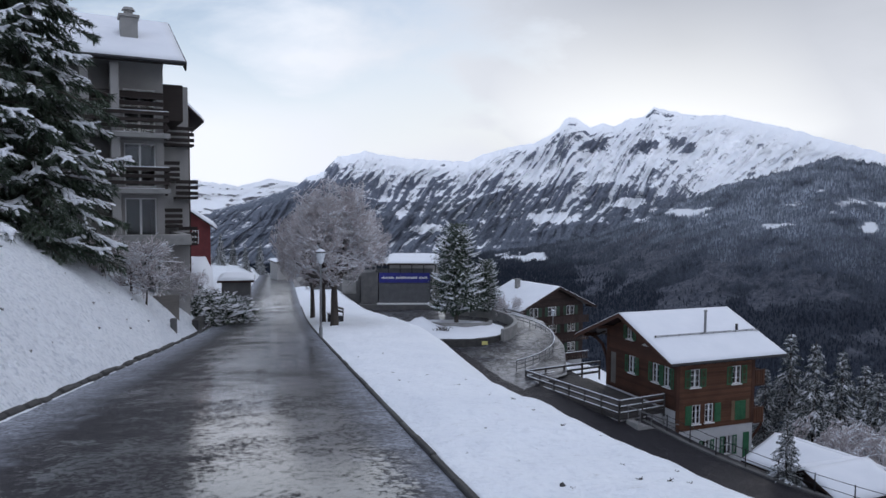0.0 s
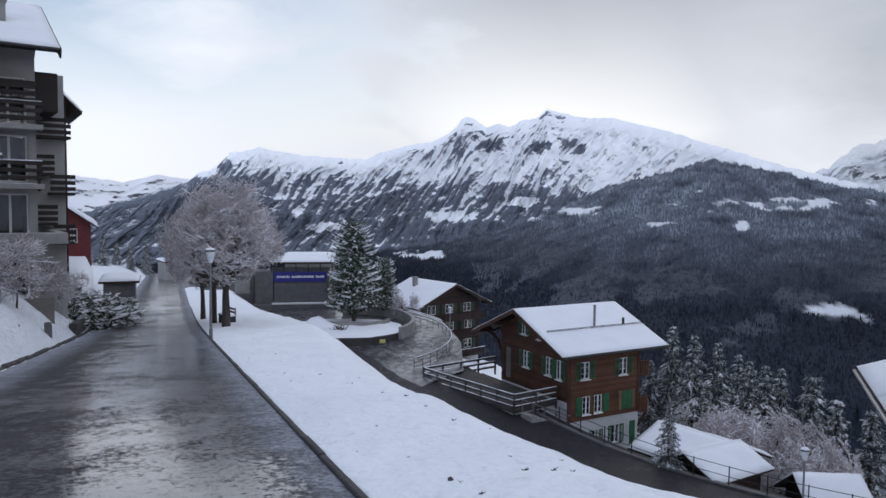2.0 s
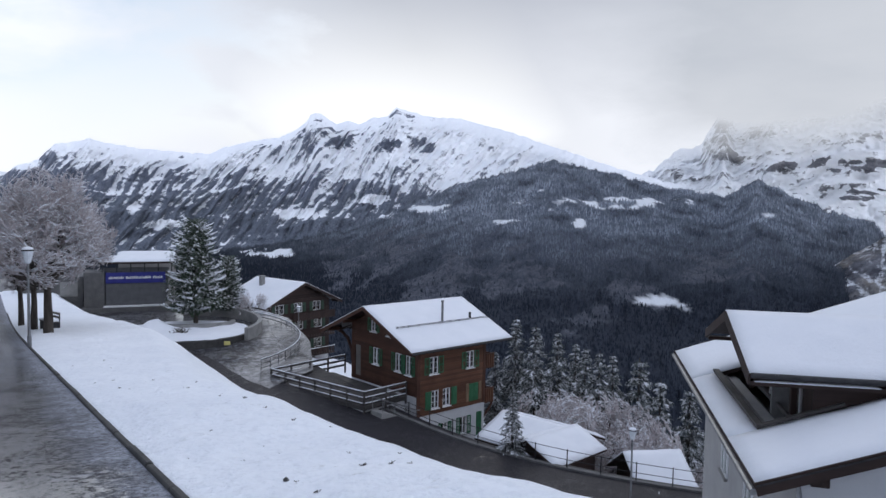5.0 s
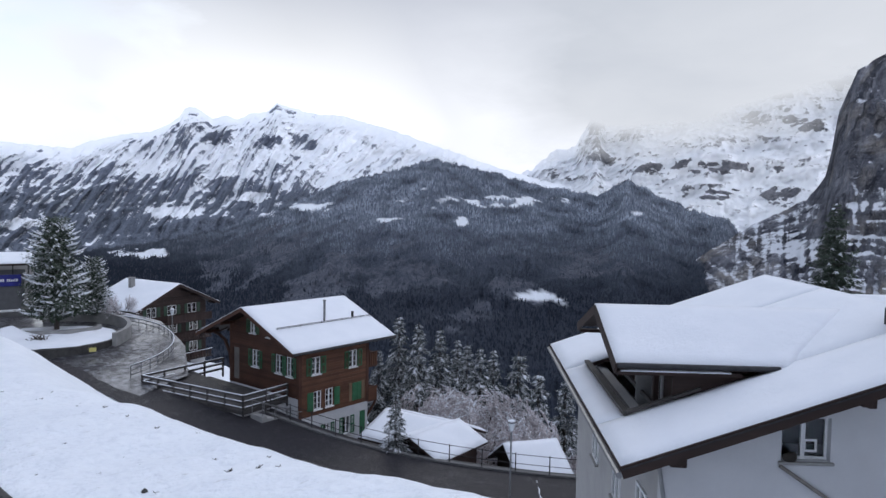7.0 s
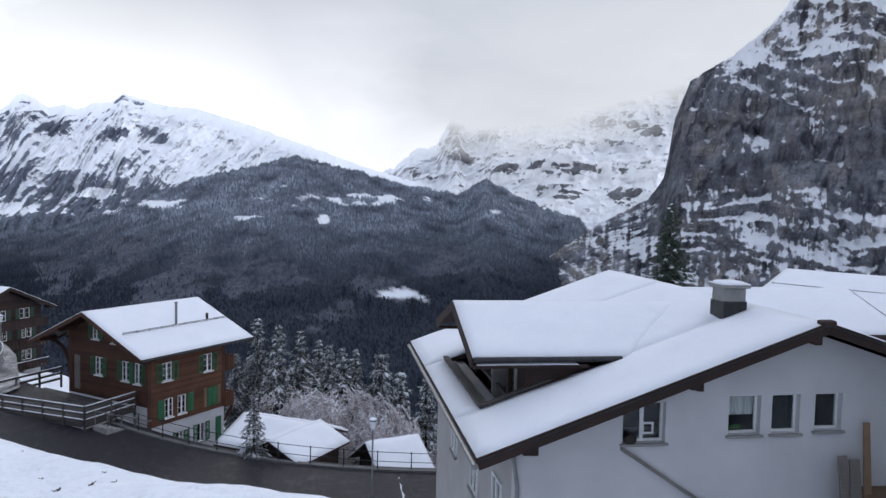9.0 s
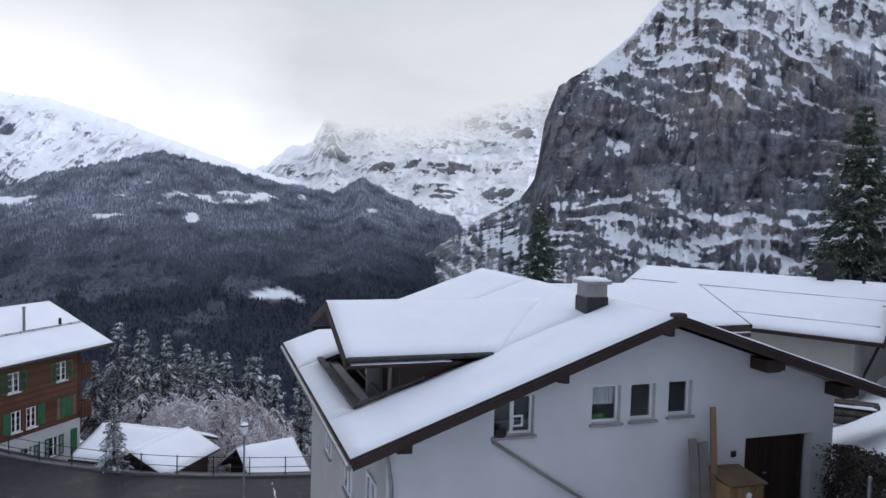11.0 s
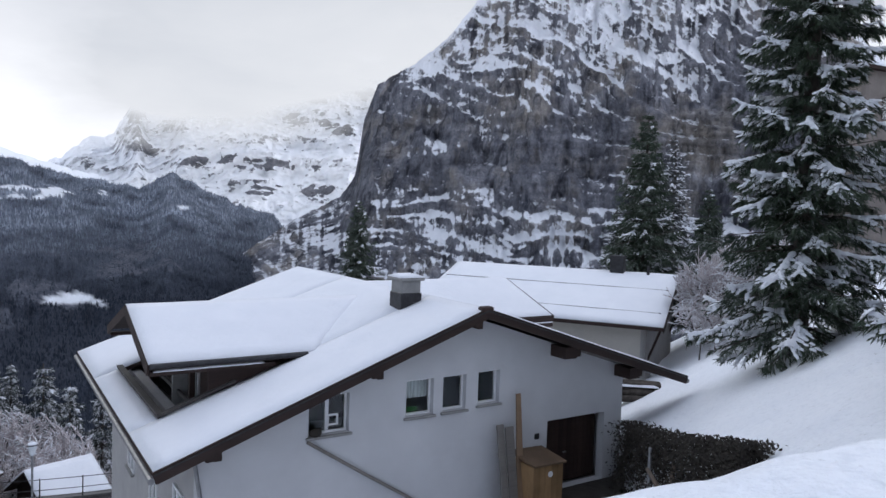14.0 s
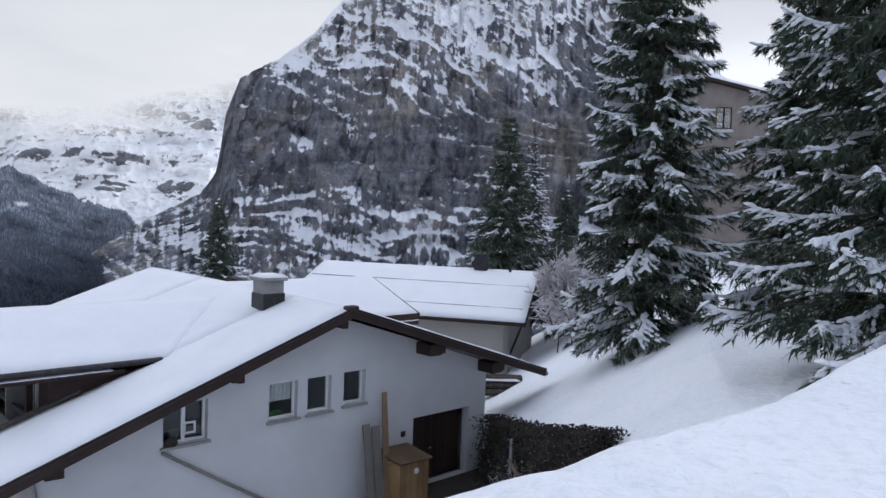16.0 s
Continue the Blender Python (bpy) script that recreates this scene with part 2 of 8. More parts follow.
def needle_material(name, c1, c2, rime, flat=0.62):
    """Dark needles with a dusting of snow on what faces the sky."""
    m, t, b = mat_base(name)
    v = texco(t)
    n1, n2 = noise_tex(t, v, 1.3, 5.0, 0.6), noise_tex(t, v, 9.0, 4.0, 0.65)
    c = mixcol(t, ramp(t, n1, [(0.3, (0, 0, 0)), (0.7, (1, 1, 1))]), c1, c2)
    g = t.nodes.new("ShaderNodeNewGeometry")
    sep = t.nodes.new("ShaderNodeSeparateXYZ")
    t.links.new(g.outputs["Normal"], sep.inputs[0])
    up = ramp(t, sep.outputs[2], [(flat, (0, 0, 0)), (flat + 0.3, (1, 1, 1))])
    c = mixcol(t, math2(t, "MULTIPLY", math2(t, "MULTIPLY", up, ramp(t, n2, [(0.43, (0, 0, 0)), (0.58, (1, 1, 1))])), rime), c, (0.75, 0.77, 0.81))
    t.links.new(c, b.inputs["Base Color"])
    b.inputs["Roughness"].default_value = 0.75
    b.inputs["Specular IOR Level"].default_value = 0.25
    return m


SNOW = snow_material()
GROUND = ground_material()
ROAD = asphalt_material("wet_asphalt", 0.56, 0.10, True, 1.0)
ROAD2 = asphalt_material("damp_asphalt", 0.30, 0.0, False, 0.30)
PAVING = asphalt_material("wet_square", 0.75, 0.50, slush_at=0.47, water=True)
GLASS = glass_material()
KERB = plain("kerb_stone", (0.022, 0.022, 0.023), (0.06, 0.058, 0.056), 3.0, 0.75, 0.5)
CONCRETE = plain("concrete", (0.20, 0.20, 0.20), (0.30, 0.295, 0.285), 1.5, 0.8, 0.3)
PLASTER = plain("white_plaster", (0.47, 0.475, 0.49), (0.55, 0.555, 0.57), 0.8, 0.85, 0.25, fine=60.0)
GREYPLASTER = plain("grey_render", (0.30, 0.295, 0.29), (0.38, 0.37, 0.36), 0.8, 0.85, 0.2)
DARKWOOD = timber("dark_timber", (0.021, 0.013, 0.012), (0.048, 0.028, 0.023))
# one timber in two copies; the lighter has sunlight put into its colour
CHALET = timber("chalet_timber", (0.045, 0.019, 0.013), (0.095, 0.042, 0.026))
CHALETLIT = timber("reddish_lit_chalet_timber", (0.080, 0.036, 0.022), (0.145, 0.066, 0.038))
GREYWOOD = timber("weathered_timber", (0.10, 0.095, 0.09), (0.22, 0.20, 0.18))
BROWNWOOD = timber("brown_plank", (0.13, 0.085, 0.055), (0.24, 0.16, 0.10), "z")
LIGHTWOOD = timber("oiled_timber", (0.26, 0.155, 0.075), (0.38, 0.24, 0.12), "z")
SHUTTER = plain("green_paint", (0.020, 0.10, 0.045), (0.035, 0.15, 0.07), 3.0, 0.5, 0.15)
DARKGREEN = plain("dark_green_paint", (0.012, 0.035, 0.020), (0.022, 0.055, 0.032), 3.0, 0.5, 0.15)
WHITEPAINT = plain("white_paint", (0.70, 0.71, 0.72), (0.80, 0.80, 0.80), 5.0, 0.45, 0.08)
METAL = plain("galvanised_steel", (0.18, 0.185, 0.19), (0.30, 0.30, 0.31), 6.0, 0.45, 0.1, metal=0.8)
DARKMETAL = plain("dark_metal", (0.02, 0.02, 0.022), (0.05, 0.05, 0.055), 6.0, 0.5, 0.1, metal=0.5)
BARK = plain("bark", (0.035, 0.028, 0.024), (0.09, 0.075, 0.065), 6.0, 0.9, 0.8, (1, 1, 0.25))
STUMPWOOD = plain("weathered_bark", (0.09, 0.07, 0.055), (0.19, 0.15, 0.12), 5.0, 0.9, 0.7, (1, 1, 0.3))
NEEDLE = needle_material("spruce_needles", (0.030, 0.046, 0.033), (0.066, 0.090, 0.058), 0.45)
RIMED = needle_material("rimed_needles", (0.026, 0.036, 0.032), (0.060, 0.075, 0.070), 0.9, 0.25)
BLACKWOOD = timber("blackened_timber", (0.016, 0.012, 0.011), (0.036, 0.027, 0.024))
LANEEDGE = plain("dark_concrete", (0.085, 0.085, 0.09), (0.14, 0.138, 0.135), 1.5, 0.8, 0.3)
DECKWOOD = timber("dark_weathered_boards", (0.045, 0.042, 0.042), (0.10, 0.092, 0.088))
FARNEEDLE = plain("frosted_needles", (0.03, 0.038, 0.036), (0.14, 0.15, 0.16), 1.2, 0.85, 0.3)
FROST = plain("frosted_twigs", (0.40, 0.34, 0.345), (0.70, 0.66, 0.67), 3.0, 0.85, 0.3)
HEDGE = plain("hedge_leaves", (0.012, 0.010, 0.008), (0.036, 0.029, 0.021), 3.0, 0.85, 0.5)

# ---- building helpers ----


def part(name, bm, material, parent, label=""):
    """Links a bmesh as one mesh object under a thing or a part."""
    me = bpy.data.meshes.new(name)
    bm.to_mesh(me)
    bm.free()
    me.materials.append(material)
    ob = new(name, me)
    ob.parent = parent
    if label:
        ob["label"] = label
    return ob


def thing(name, m, label, category, group="", kind=""):
    ob = new(name)
    ob.empty_display_size = 0.2
    ob.matrix_world = m
    return tagged(ob, label, category, group, kind)


def solo(name, bm, material, m, label, category, group="", kind=""):
    ob = part(name, bm, material, None)
    ob.matrix_world = m
    return tagged(ob, label, category, group, kind)


def box(bm, x0, x1, y0, y1, z0, z1):
    vs = [bm.verts.new((x, y, z)) for z in (z0, z1) for x, y in ((x0, y0), (x1, y0), (x1, y1), (x0, y1))]
    for f in ((3, 2, 1, 0), (4, 5, 6, 7), (0, 1, 5, 4), (1, 2, 6, 5), (2, 3, 7, 6), (3, 0, 4, 7)):
        bm.faces.new([vs[i] for i in f])
    return vs


def bbox(x0, x1, y0, y1, z0, z1, bevel=0.01, seg=1):
    bm = bmesh.new()
    box(bm, x0, x1, y0, y1, z0, z1)
    if bevel:
        bmesh.ops.bevel(bm, geom=bm.edges[:], offset=bevel, segments=seg, affect="EDGES", profile=0.5)
    return bm


def beam(bm, a, b, w, h=None, up=(0, 0, 1)):
    """A straight bar of w by h from a to b."""
    h = h or w
    a, b = Vector(a), Vector(b)
    d = (b - a).normalized()
    s = d.cross(Vector(up))
    if s.length < 1e-4:
        s = Vector((1, 0, 0))
    s.normalize()
    u = s.cross(d)
    vs = [bm.verts.new(p + s * i * w / 2 + u * j * h / 2) for p in (a, b) for i, j in ((-1, -1), (1, -1), (1, 1), (-1, 1))]
    for f in ((3, 2, 1, 0), (4, 5, 6, 7), (0, 1, 5, 4), (1, 2, 6, 5), (2, 3, 7, 6), (3, 0, 4, 7)):
        bm.faces.new([vs[i] for i in f])


def tube(bm, pts, radii, sides=6):
    """A tapered tube along a line of points."""
    rings = []
    for i, p in enumerate(pts):
        p = Vector(p)
        d = (Vector(pts[min(i + 1, len(pts) - 1)]) - Vector(pts[max(i - 1, 0)])).normalized()
        s = d.cross(Vector((0.31, 0.95, 0.05)))
        if s.length < 1e-3:
            s = d.cross(Vector((1, 0, 0)))
        s.normalize()
        u = s.cross(d)
        rings.append([bm.verts.new(p + (s * math.cos(k * math.tau / sides) + u * math.sin(k * math.tau / sides)) * radii[i]) for k in range(sides)])
    for a, b in zip(rings, rings[1:]):
        for k in range(sides):
            bm.faces.new((a[k], a[(k + 1) % sides], b[(k + 1) % sides], b[k]))
    bm.faces.new(rings[0][::-1])
    bm.faces.new(rings[-1])


def extrude_poly(bm, pts, z0, z1):
    lo = [bm.verts.new((x, y, z0)) for x, y in pts]
    hi = [bm.verts.new((x, y, z1)) for x, y in pts]
    n = len(pts)
    bm.faces.new(lo[::-1])
    bm.faces.new(hi)
    for i in range(n):
        bm.faces.new((lo[i], lo[(i + 1) % n], hi[(i + 1) % n], hi[i]))


def wall_cells(bm, x0, x1, z0, top, openings, y0, y1, extra=()):
    """A wall along x from z0 to top(x), with rectangular openings (xa, xb, za, zb) right through it."""
    xs = sorted({x0, x1, *extra, *[v for o in openings for v in o[:2] if x0 < v < x1]})
    for xa, xb in zip(xs, xs[1:]):
        holes = sorted([(o[2], o[3]) for o in openings if o[0] <= xa + 1e-6 and o[1] >= xb - 1e-6])
        z = z0
        spans = []
        for ha, hb in holes:
            spans.append((z, ha, ha))
            z = hb
        spans.append((z, top(xa), top(xb)))
        for zb, ta, tb in spans:
            vs = [bm.verts.new(p) for p in ((xa, y0, zb), (xb, y0, zb), (xb, y1, zb), (xa, y1, zb), (xa, y0, ta), (xb, y0, tb), (xb, y1, tb), (xa, y1, ta))]
            for f in ((3, 2, 1, 0), (4, 5, 6, 7), (0, 1, 5, 4), (1, 2, 6, 5), (2, 3, 7, 6), (3, 0, 4, 7)):
                bm.faces.new([vs[i] for i in f])
    bmesh.ops.remove_doubles(bm, verts=bm.verts[:], dist=1e-4)


def window(parent, x0, x1, z0, z1, y, m=None, leaves=2, bars=1, shutters=0, sill=CONCRETE, frame_mat=WHITEPAINT, depth=0.10):
    """A window with its outer face in the plane y of the wall (outside towards -y). Returns its frame."""
    m = m or Matrix()
    w = 0.06
    yy = y + depth
    bm = bmesh.new()
    for a, b, c, d in ((x0, x0 + w, z0, z1), (x1 - w, x1, z0, z1), (x0 + w, x1 - w, z0, z0 + w), (x0 + w, x1 - w, z1 - w, z1)):
        box(bm, a, b, yy - 0.03, yy + 0.04, c, d)
    step = (x1 - x0) / leaves
    for i in range(1, leaves):
        box(bm, x0 + i * step - w * 0.8, x0 + i * step + w * 0.8, yy - 0.035, yy + 0.035, z0 + w, z1 - w)
    for k in range(1, bars + 1):
        z = z0 + (z1 - z0) * k / (bars + 1)
        for i in range(leaves):
            box(bm, x0 + i * step + w, x0 + (i + 1) * step - w, yy - 0.02, yy + 0.02, z - 0.015, z + 0.015)
    bm.transform(m)
    fr = part("window", bm, frame_mat, parent, "white-framed window")
    bm = bmesh.new()
    box(bm, x0 + w, x1 - w, yy + 0.004, yy + 0.014, z0 + w, z1 - w)
    bm.transform(m)
    pane = part("pane", bm, GLASS, fr)
    pane.visible_shadow = False
    if sill:
        bm = bbox(x0 - 0.07, x1 + 0.07, y - 0.09, y + depth, z0 - 0.07, z0 - 0.002, 0.012)
        bm.transform(m)
        part("sill", bm, sill, fr)
    if shutters:
        sw = (x1 - x0) * 0.5 * shutters
        for a in (x0 - sw - 0.02, x1 + 0.02):
            bm = bmesh.new()
            for p, q, r, s in ((a, a + 0.06, z0, z1), (a + sw - 0.06, a + sw, z0, z1), (a + 0.06, a + sw - 0.06, z0, z0 + 0.07), (a + 0.06, a + sw - 0.06, z1 - 0.07, z1), (a + 0.06, a + sw - 0.06, (z0 + z1) / 2 - 0.04, (z0 + z1) / 2 + 0.04)):
                box(bm, p, q, y - 0.05, y - 0.012, r, s)
            n = int((z1 - z0) / 0.09)
            for k in range(n):
                zz = z0 + 0.05 + (z1 - z0 - 0.1) * (k + 0.5) / n
                beam(bm, (a + 0.05, y - 0.03, zz), (a + sw - 0.05, y - 0.03, zz), 0.05, 0.012, (0, 0.6, 0.8))
            bm.transform(m)
            part("shutter", bm, SHUTTER, fr, "green louvred shutter")
    return fr


def snow_slab(corners, thick, amp=0.03, res=0.4, seed=1.0, lip=0.06):
    """A rounded layer of snow on a sloping quadrilateral: corners in order, metres."""
    a, b, c, d = [Vector(p) for p in corners]
    nu = max(2, int((b - a).length / res))
    nv = max(2, int((d - a).length / res))
    nrm = (b - a).cross(d - a).normalized()
    if nrm.z < 0:
        nrm = -nrm
    bm = bmesh.new()
    top, low = [], []
    for i in range(nu + 1):
        top.append([])
        low.append([])
        for j in range(nv + 1):
            u, v = i / nu, j / nv
            p = (a * (1 - u) + b * u) * (1 - v) + (d * (1 - u) + c * u) * v
            e = min(u, 1 - u) * (b - a).length, min(v, 1 - v) * (d - a).length
            k = 1 - math.exp(-min(e) / 0.10)
            h = thick * (0.45 + 0.55 * k) + amp * noise.noise(p * 0.8 + Vector((seed, 0, 0))) + amp * 0.4 * noise.noise(p * 3.1)
            if min(e) < 1e-6:
                h *= 0.8
            top[-1].append(bm.verts.new(p + nrm * h))
            edge = i in (0, nu) or j in (0, nv)
            low[-1].append(bm.verts.new(p + nrm * 0.004) if edge else None)
    for i in range(nu):
        for j in range(nv):
            f = bm.faces.new((top[i][j], top[i + 1][j], top[i + 1][j + 1], top[i][j + 1]))
            f.smooth = True
    ring = [(i, 0) for i in range(nu)] + [(nu, j) for j in range(nv)] + [(i, nv) for i in range(nu, 0, -1)] + [(0, j) for j in range(nv, 0, -1)]
    for (i, j), (k, l) in zip(ring, ring[1:] + ring[:1]):
        f = bm.faces.new((low[i][j], low[k][l], top[k][l], top[i][j]))
        f.smooth = True
    bm.normal_update()
    return bm


def np_mesh(name, verts, faces, material, smooth=True):
    """verts n x 3, faces m x 3 or m x 4, as arrays."""
    me = bpy.data.meshes.new(name)
    verts = np.asarray(verts, np.float32)
    faces = np.asarray(faces, np.int32)
    k = faces.shape[1]
    me.vertices.add(len(verts))
    me.vertices.foreach_set("co", verts.ravel())
    me.loops.add(faces.size)
    me.loops.foreach_set("vertex_index", faces.ravel())
    me.polygons.add(len(faces))
    me.polygons.foreach_set("loop_start", np.arange(0, faces.size, k, dtype=np.int32))
    me.polygons.foreach_set("use_smooth", np.full(len(faces), smooth))
    me.update(calc_edges=True)
    me.materials.append(material)
    return me


def grid_faces(nu, nv):
    i, j = np.meshgrid(np.arange(nu - 1), np.arange(nv - 1), indexing="ij")
    a = (i * nv + j).ravel()
    return np.stack([a, a + nv, a + nv + 1, a + 1], 1)


# ---- the lie of the land ----
GRADE = 0.127
RDX, RDY = -0.2199, 0.9755          # the upper road's heading
HX, HY, HZ, HTH = 18.753, 7.112, -0.89, -0.544   # gable apex of the white house
HA = (math.cos(HTH), math.sin(HTH))
HN = (-HA[1], HA[0])
LOWROAD = [(-2.0, 74.0, -9.9), (2.0, 64.0, -10.35), (6.5, 54.0, -11.3), (10.0, 44.0, -12.35), (14.6, 36.0, -13.0), (21.0, 29.3, -13.3), (30.0, 24.0, -13.7), (42.0, 18.5, -14.3)]


def road_z(s):
    s = np.asarray(s, float)
    soft = 6.0 * np.logaddexp(0, (s - 48.0) / 6.0)
    return -GRADE * s + 0.072 * soft


def smax(a, b, k):
    return k * np.logaddexp(a / k, b / k)


def fbm(x, y, scale, seed=0.0, octaves=4):
    """Cheap vectorised value noise, about -1 to 1."""
    out = np.zeros_like(x, float)
    amp = 0.5
    f = 1.0 / scale
    for o in range(octaves):
        xi, yi = np.floor(x * f), np.floor(y * f)
        u, v = x * f - xi, y * f - yi
        u, v = u * u * (3 - 2 * u), v * v * (3 - 2 * v)

        def h(a, b):
            q = np.sin(a * 127.1 + b * 311.7 + seed * 74.7 + o * 17.3) * 43758.5453
            return (q - np.floor(q)) * 2 - 1
        out += amp * ((h(xi, yi) * (1 - u) + h(xi + 1, yi) * u) * (1 - v) + (h(xi, yi + 1) * (1 - u) + h(xi + 1, yi + 1) * u) * v)
        amp *= 0.5
        f *= 2.03
    return out


def low_ground(x, y):
    p = (x - HX) * HA[0] + (y - HY) * HA[1]
    q = (x - HX) * HN[0] + (y - HY) * HN[1]
    z = np.interp(p, [-9, -7.5, -4, 1, 8], [-13.8, -13.0, -10.5, -7.3, -6.95])
    # towards the square
    z = z + np.interp(y, [50, 62, 72], [0.0, 1.9, 3.1]) * np.clip((28 - x) / 8, 0, 1)
    # beyond this edge the land drops into the valley
    edge = np.interp(y, [-60, -20, 0, 10, 18, 20, 27, 32, 39, 46, 53, 60, 68, 78, 90, 110, 150, 400], [70, 80, 75, 62, 50, 45, 32, 23, 17, 13, 9.6, 8.2, 8.4, 7.6, 4, -6, -22, -120])
    d = (x - edge) * 0.78
    z = z - np.where(d > 0, 0.42 * d + 3.0 * (1 - np.exp(-np.maximum(d, 0) / 1.0)), 0)
    z = z - 0.4 * np.maximum(y - 92, 0)
    back = q - 13.0
    z = z - np.where((back > 0) & (p > -8), 0.35 * back, 0)
    # yard in front of the chalet's basement
    z = z - 3.4 * np.exp(-((x - 19.8) ** 2 + (y - 46.4) ** 2) / 12.0)
    return np.maximum(z, -420.0)


def ground_z(x, y):
    x, y = np.asarray(x, float), np.asarray(y, float)
    s = RDX * x + RDY * y
    c = RDY * x - RDX * y
    zr = road_z(s)
    # left bank
    d = np.maximum(-3.95 - c, 0)
    hmax = np.interp(s, [-5, 10, 24, 33, 40, 46, 52, 62, 90], [9.0, 9.0, 9.0, 7.0, 2.5, 0.9, 1.6, 2.3, 2.0])
    bank = hmax * (1 - np.exp(-d * 1.25 / hmax)) + 0.04 * np.maximum(d - 8, 0)
    # right verge and the fall beyond its crest
    ce = np.interp(s, [-12, -8, -3.9, -2.5, -0.9, 0, 2, 5, 14, 20, 26, 34, 44, 60], [14, 10.5, 7.0, 5.8, 4.75, 4.35, 3.85, 3.55, 3.75, 4.4, 5.3, 6.5, 7.0, 6.0])
    e = c - ce + 0.30
    fall = np.where(e > 0, 0.85 * (np.sqrt(e * e + 0.35) - math.sqrt(0.35)), 0)
    verge = 0.07 * np.clip((c - 1.5) / 0.5, 0, 1)
    z = zr + bank + verge - fall
    # snowfield beyond the hedge
    hx, hy = 0.925, 0.379
    mm = (x - 14.3) * hy - (y - 0.0) * hx
    ye = np.where(y < -2.0, -2.0 + 0.32 * (y + 2.0), y)
    field = -2.2 - 0.0117 * (x - 22) - 0.631 * (ye + 0.7)
    field = np.where(mm > 0.0, field, field - 3.5 * np.minimum(-mm, 3.0))
    field = np.where(x > 60, field - 0.3 * (x - 60), field)
    low = low_ground(x, y)
    z = np.where(c > 1.0, smax(z, smax(low, np.where((x > 8) & (y < 14), field, -900.0), 0.15), 0.12), z)
    far = np.hypot(x, y)
    z = np.where((c < 1.0) & (far > 135), z - 0.3 * (far - 135), z)
    z = np.where((c > 1.0) & (s > 88), z - 0.25 * (s - 88), z)
    z = z + 0.05 * fbm(x, y, 2.3, 3.0) * np.clip((np.abs(c + 1.15) - 2.9) / 1.0, 0, 1) + 0.4 * fbm(x, y, 25.0, 5.0) * np.clip((far - 60) / 40, 0, 1)
    lump = np.clip((np.abs(c + 1.15) - 2.75) / 0.5, 0, 1) * np.clip((70 - far) / 30, 0, 1)
    z = z + lump * (0.055 * fbm(x, y, 0.55, 11.0, 3) + 0.11 * fbm(x, y, 2.1, 12.0, 3)) * np.where(c < -3.8, 2.2, 1.0)
    road = (c > -3.8) & (c < 1.5) & (s < 130)
    z = np.where(road, zr - 0.05, z)
    return np.maximum(z, -420.0)


def gz(x, y):
    return float(ground_z(np.array([x]), np.array([y]))[0])


def build_ground():
    az = np.radians(np.concatenate([np.arange(-60, -38, 1.0), np.arange(-38, 112, 0.25), np.arange(112, 300.1, 2.5)]))
    r = np.concatenate([[0.0], np.geomspace(0.6, 140, 330), np.geomspace(150, 1700, 40)])
    aa, rr = np.meshgrid(az, r, indexing="ij")
    x, y = rr * np.sin(aa), rr * np.cos(aa)
    z = ground_z(x.ravel(), y.ravel())
    me = np_mesh("ground", np.stack([x.ravel(), y.ravel(), z], 1), grid_faces(len(az), len(r)), GROUND)
    bm = bmesh.new()
    bm.from_mesh(me)
    bmesh.ops.reverse_faces(bm, faces=bm.faces[:])
    bm.normal_update()
    bm.to_mesh(me)
    bm.free()
    ob = new("ground", me)
    tagged(ob, "snow-covered hillside with thin grass tips showing through", "ground", kind="structure")


build_ground()


def build_upper_road():
    s = np.concatenate([np.arange(-14, 40, 0.5), np.arange(40, 131, 2.0)])
    c = np.linspace(-3.82, 1.45, 12)
    ss, cc = np.meshgrid(s, c, indexing="ij")
    crown = 0.03 * np.sin((cc + 3.82) / 5.27 * math.pi)
    x, y = RDX * ss + RDY * cc, RDY * ss - RDX * cc
    z = road_z(ss) + crown - 0.01 + 0.012 * fbm(ss, cc, 1.5, 2.0)
    f = grid_faces(len(s), len(c))[:, ::-1]
    ob = new("road", np_mesh("road", np.stack([x.ravel(), y.ravel(), z.ravel()], 1), f, ROAD))
    tagged(ob, "wet dark asphalt village road with pools and slush, running downhill", "road", kind="structure")


build_upper_road()


def at_road(s, c):
    return RDX * s + RDY * c, RDY * s - RDX * c


def build_lower_road():
    pts = np.array(LOWROAD)
    t = np.linspace(0, len(pts) - 1, 60)
    i = np.arange(len(pts))
    # smooth the bends
    px, py, pz = [np.convolve(np.pad(np.interp(t, i, pts[:, k]), 4, mode="edge"), np.ones(9) / 9, "valid") for k in range(3)]
    dx, dy = np.gradient(px), np.gradient(py)
    ln = np.hypot(dx, dy)
    nx, ny = dy / ln, -dx / ln
    w = np.linspace(-3.1, 4.2, 8)
    X = px[:, None] - nx[:, None] * w
    Y = py[:, None] - ny[:, None] * w
    Z = np.repeat(pz[:, None], 8, 1) + 0.01 * fbm(X, Y, 2.0)
    ob = new("road", np_mesh("road", np.stack([X.ravel(), Y.ravel(), Z.ravel()], 1), grid_faces(60, 8)[:, ::-1], ROAD2))
    tagged(ob, "damp grey asphalt lane below the snowy bank", "road", kind="structure")
    return px, py, pz, nx, ny


LOWLINE = build_lower_road()


# ---- mountains ----


def curve(az, pts):
    xs = [p[0] for p in pts]
    ys = [p[1] for p in pts]
    return np.interp(az, xs, ys)


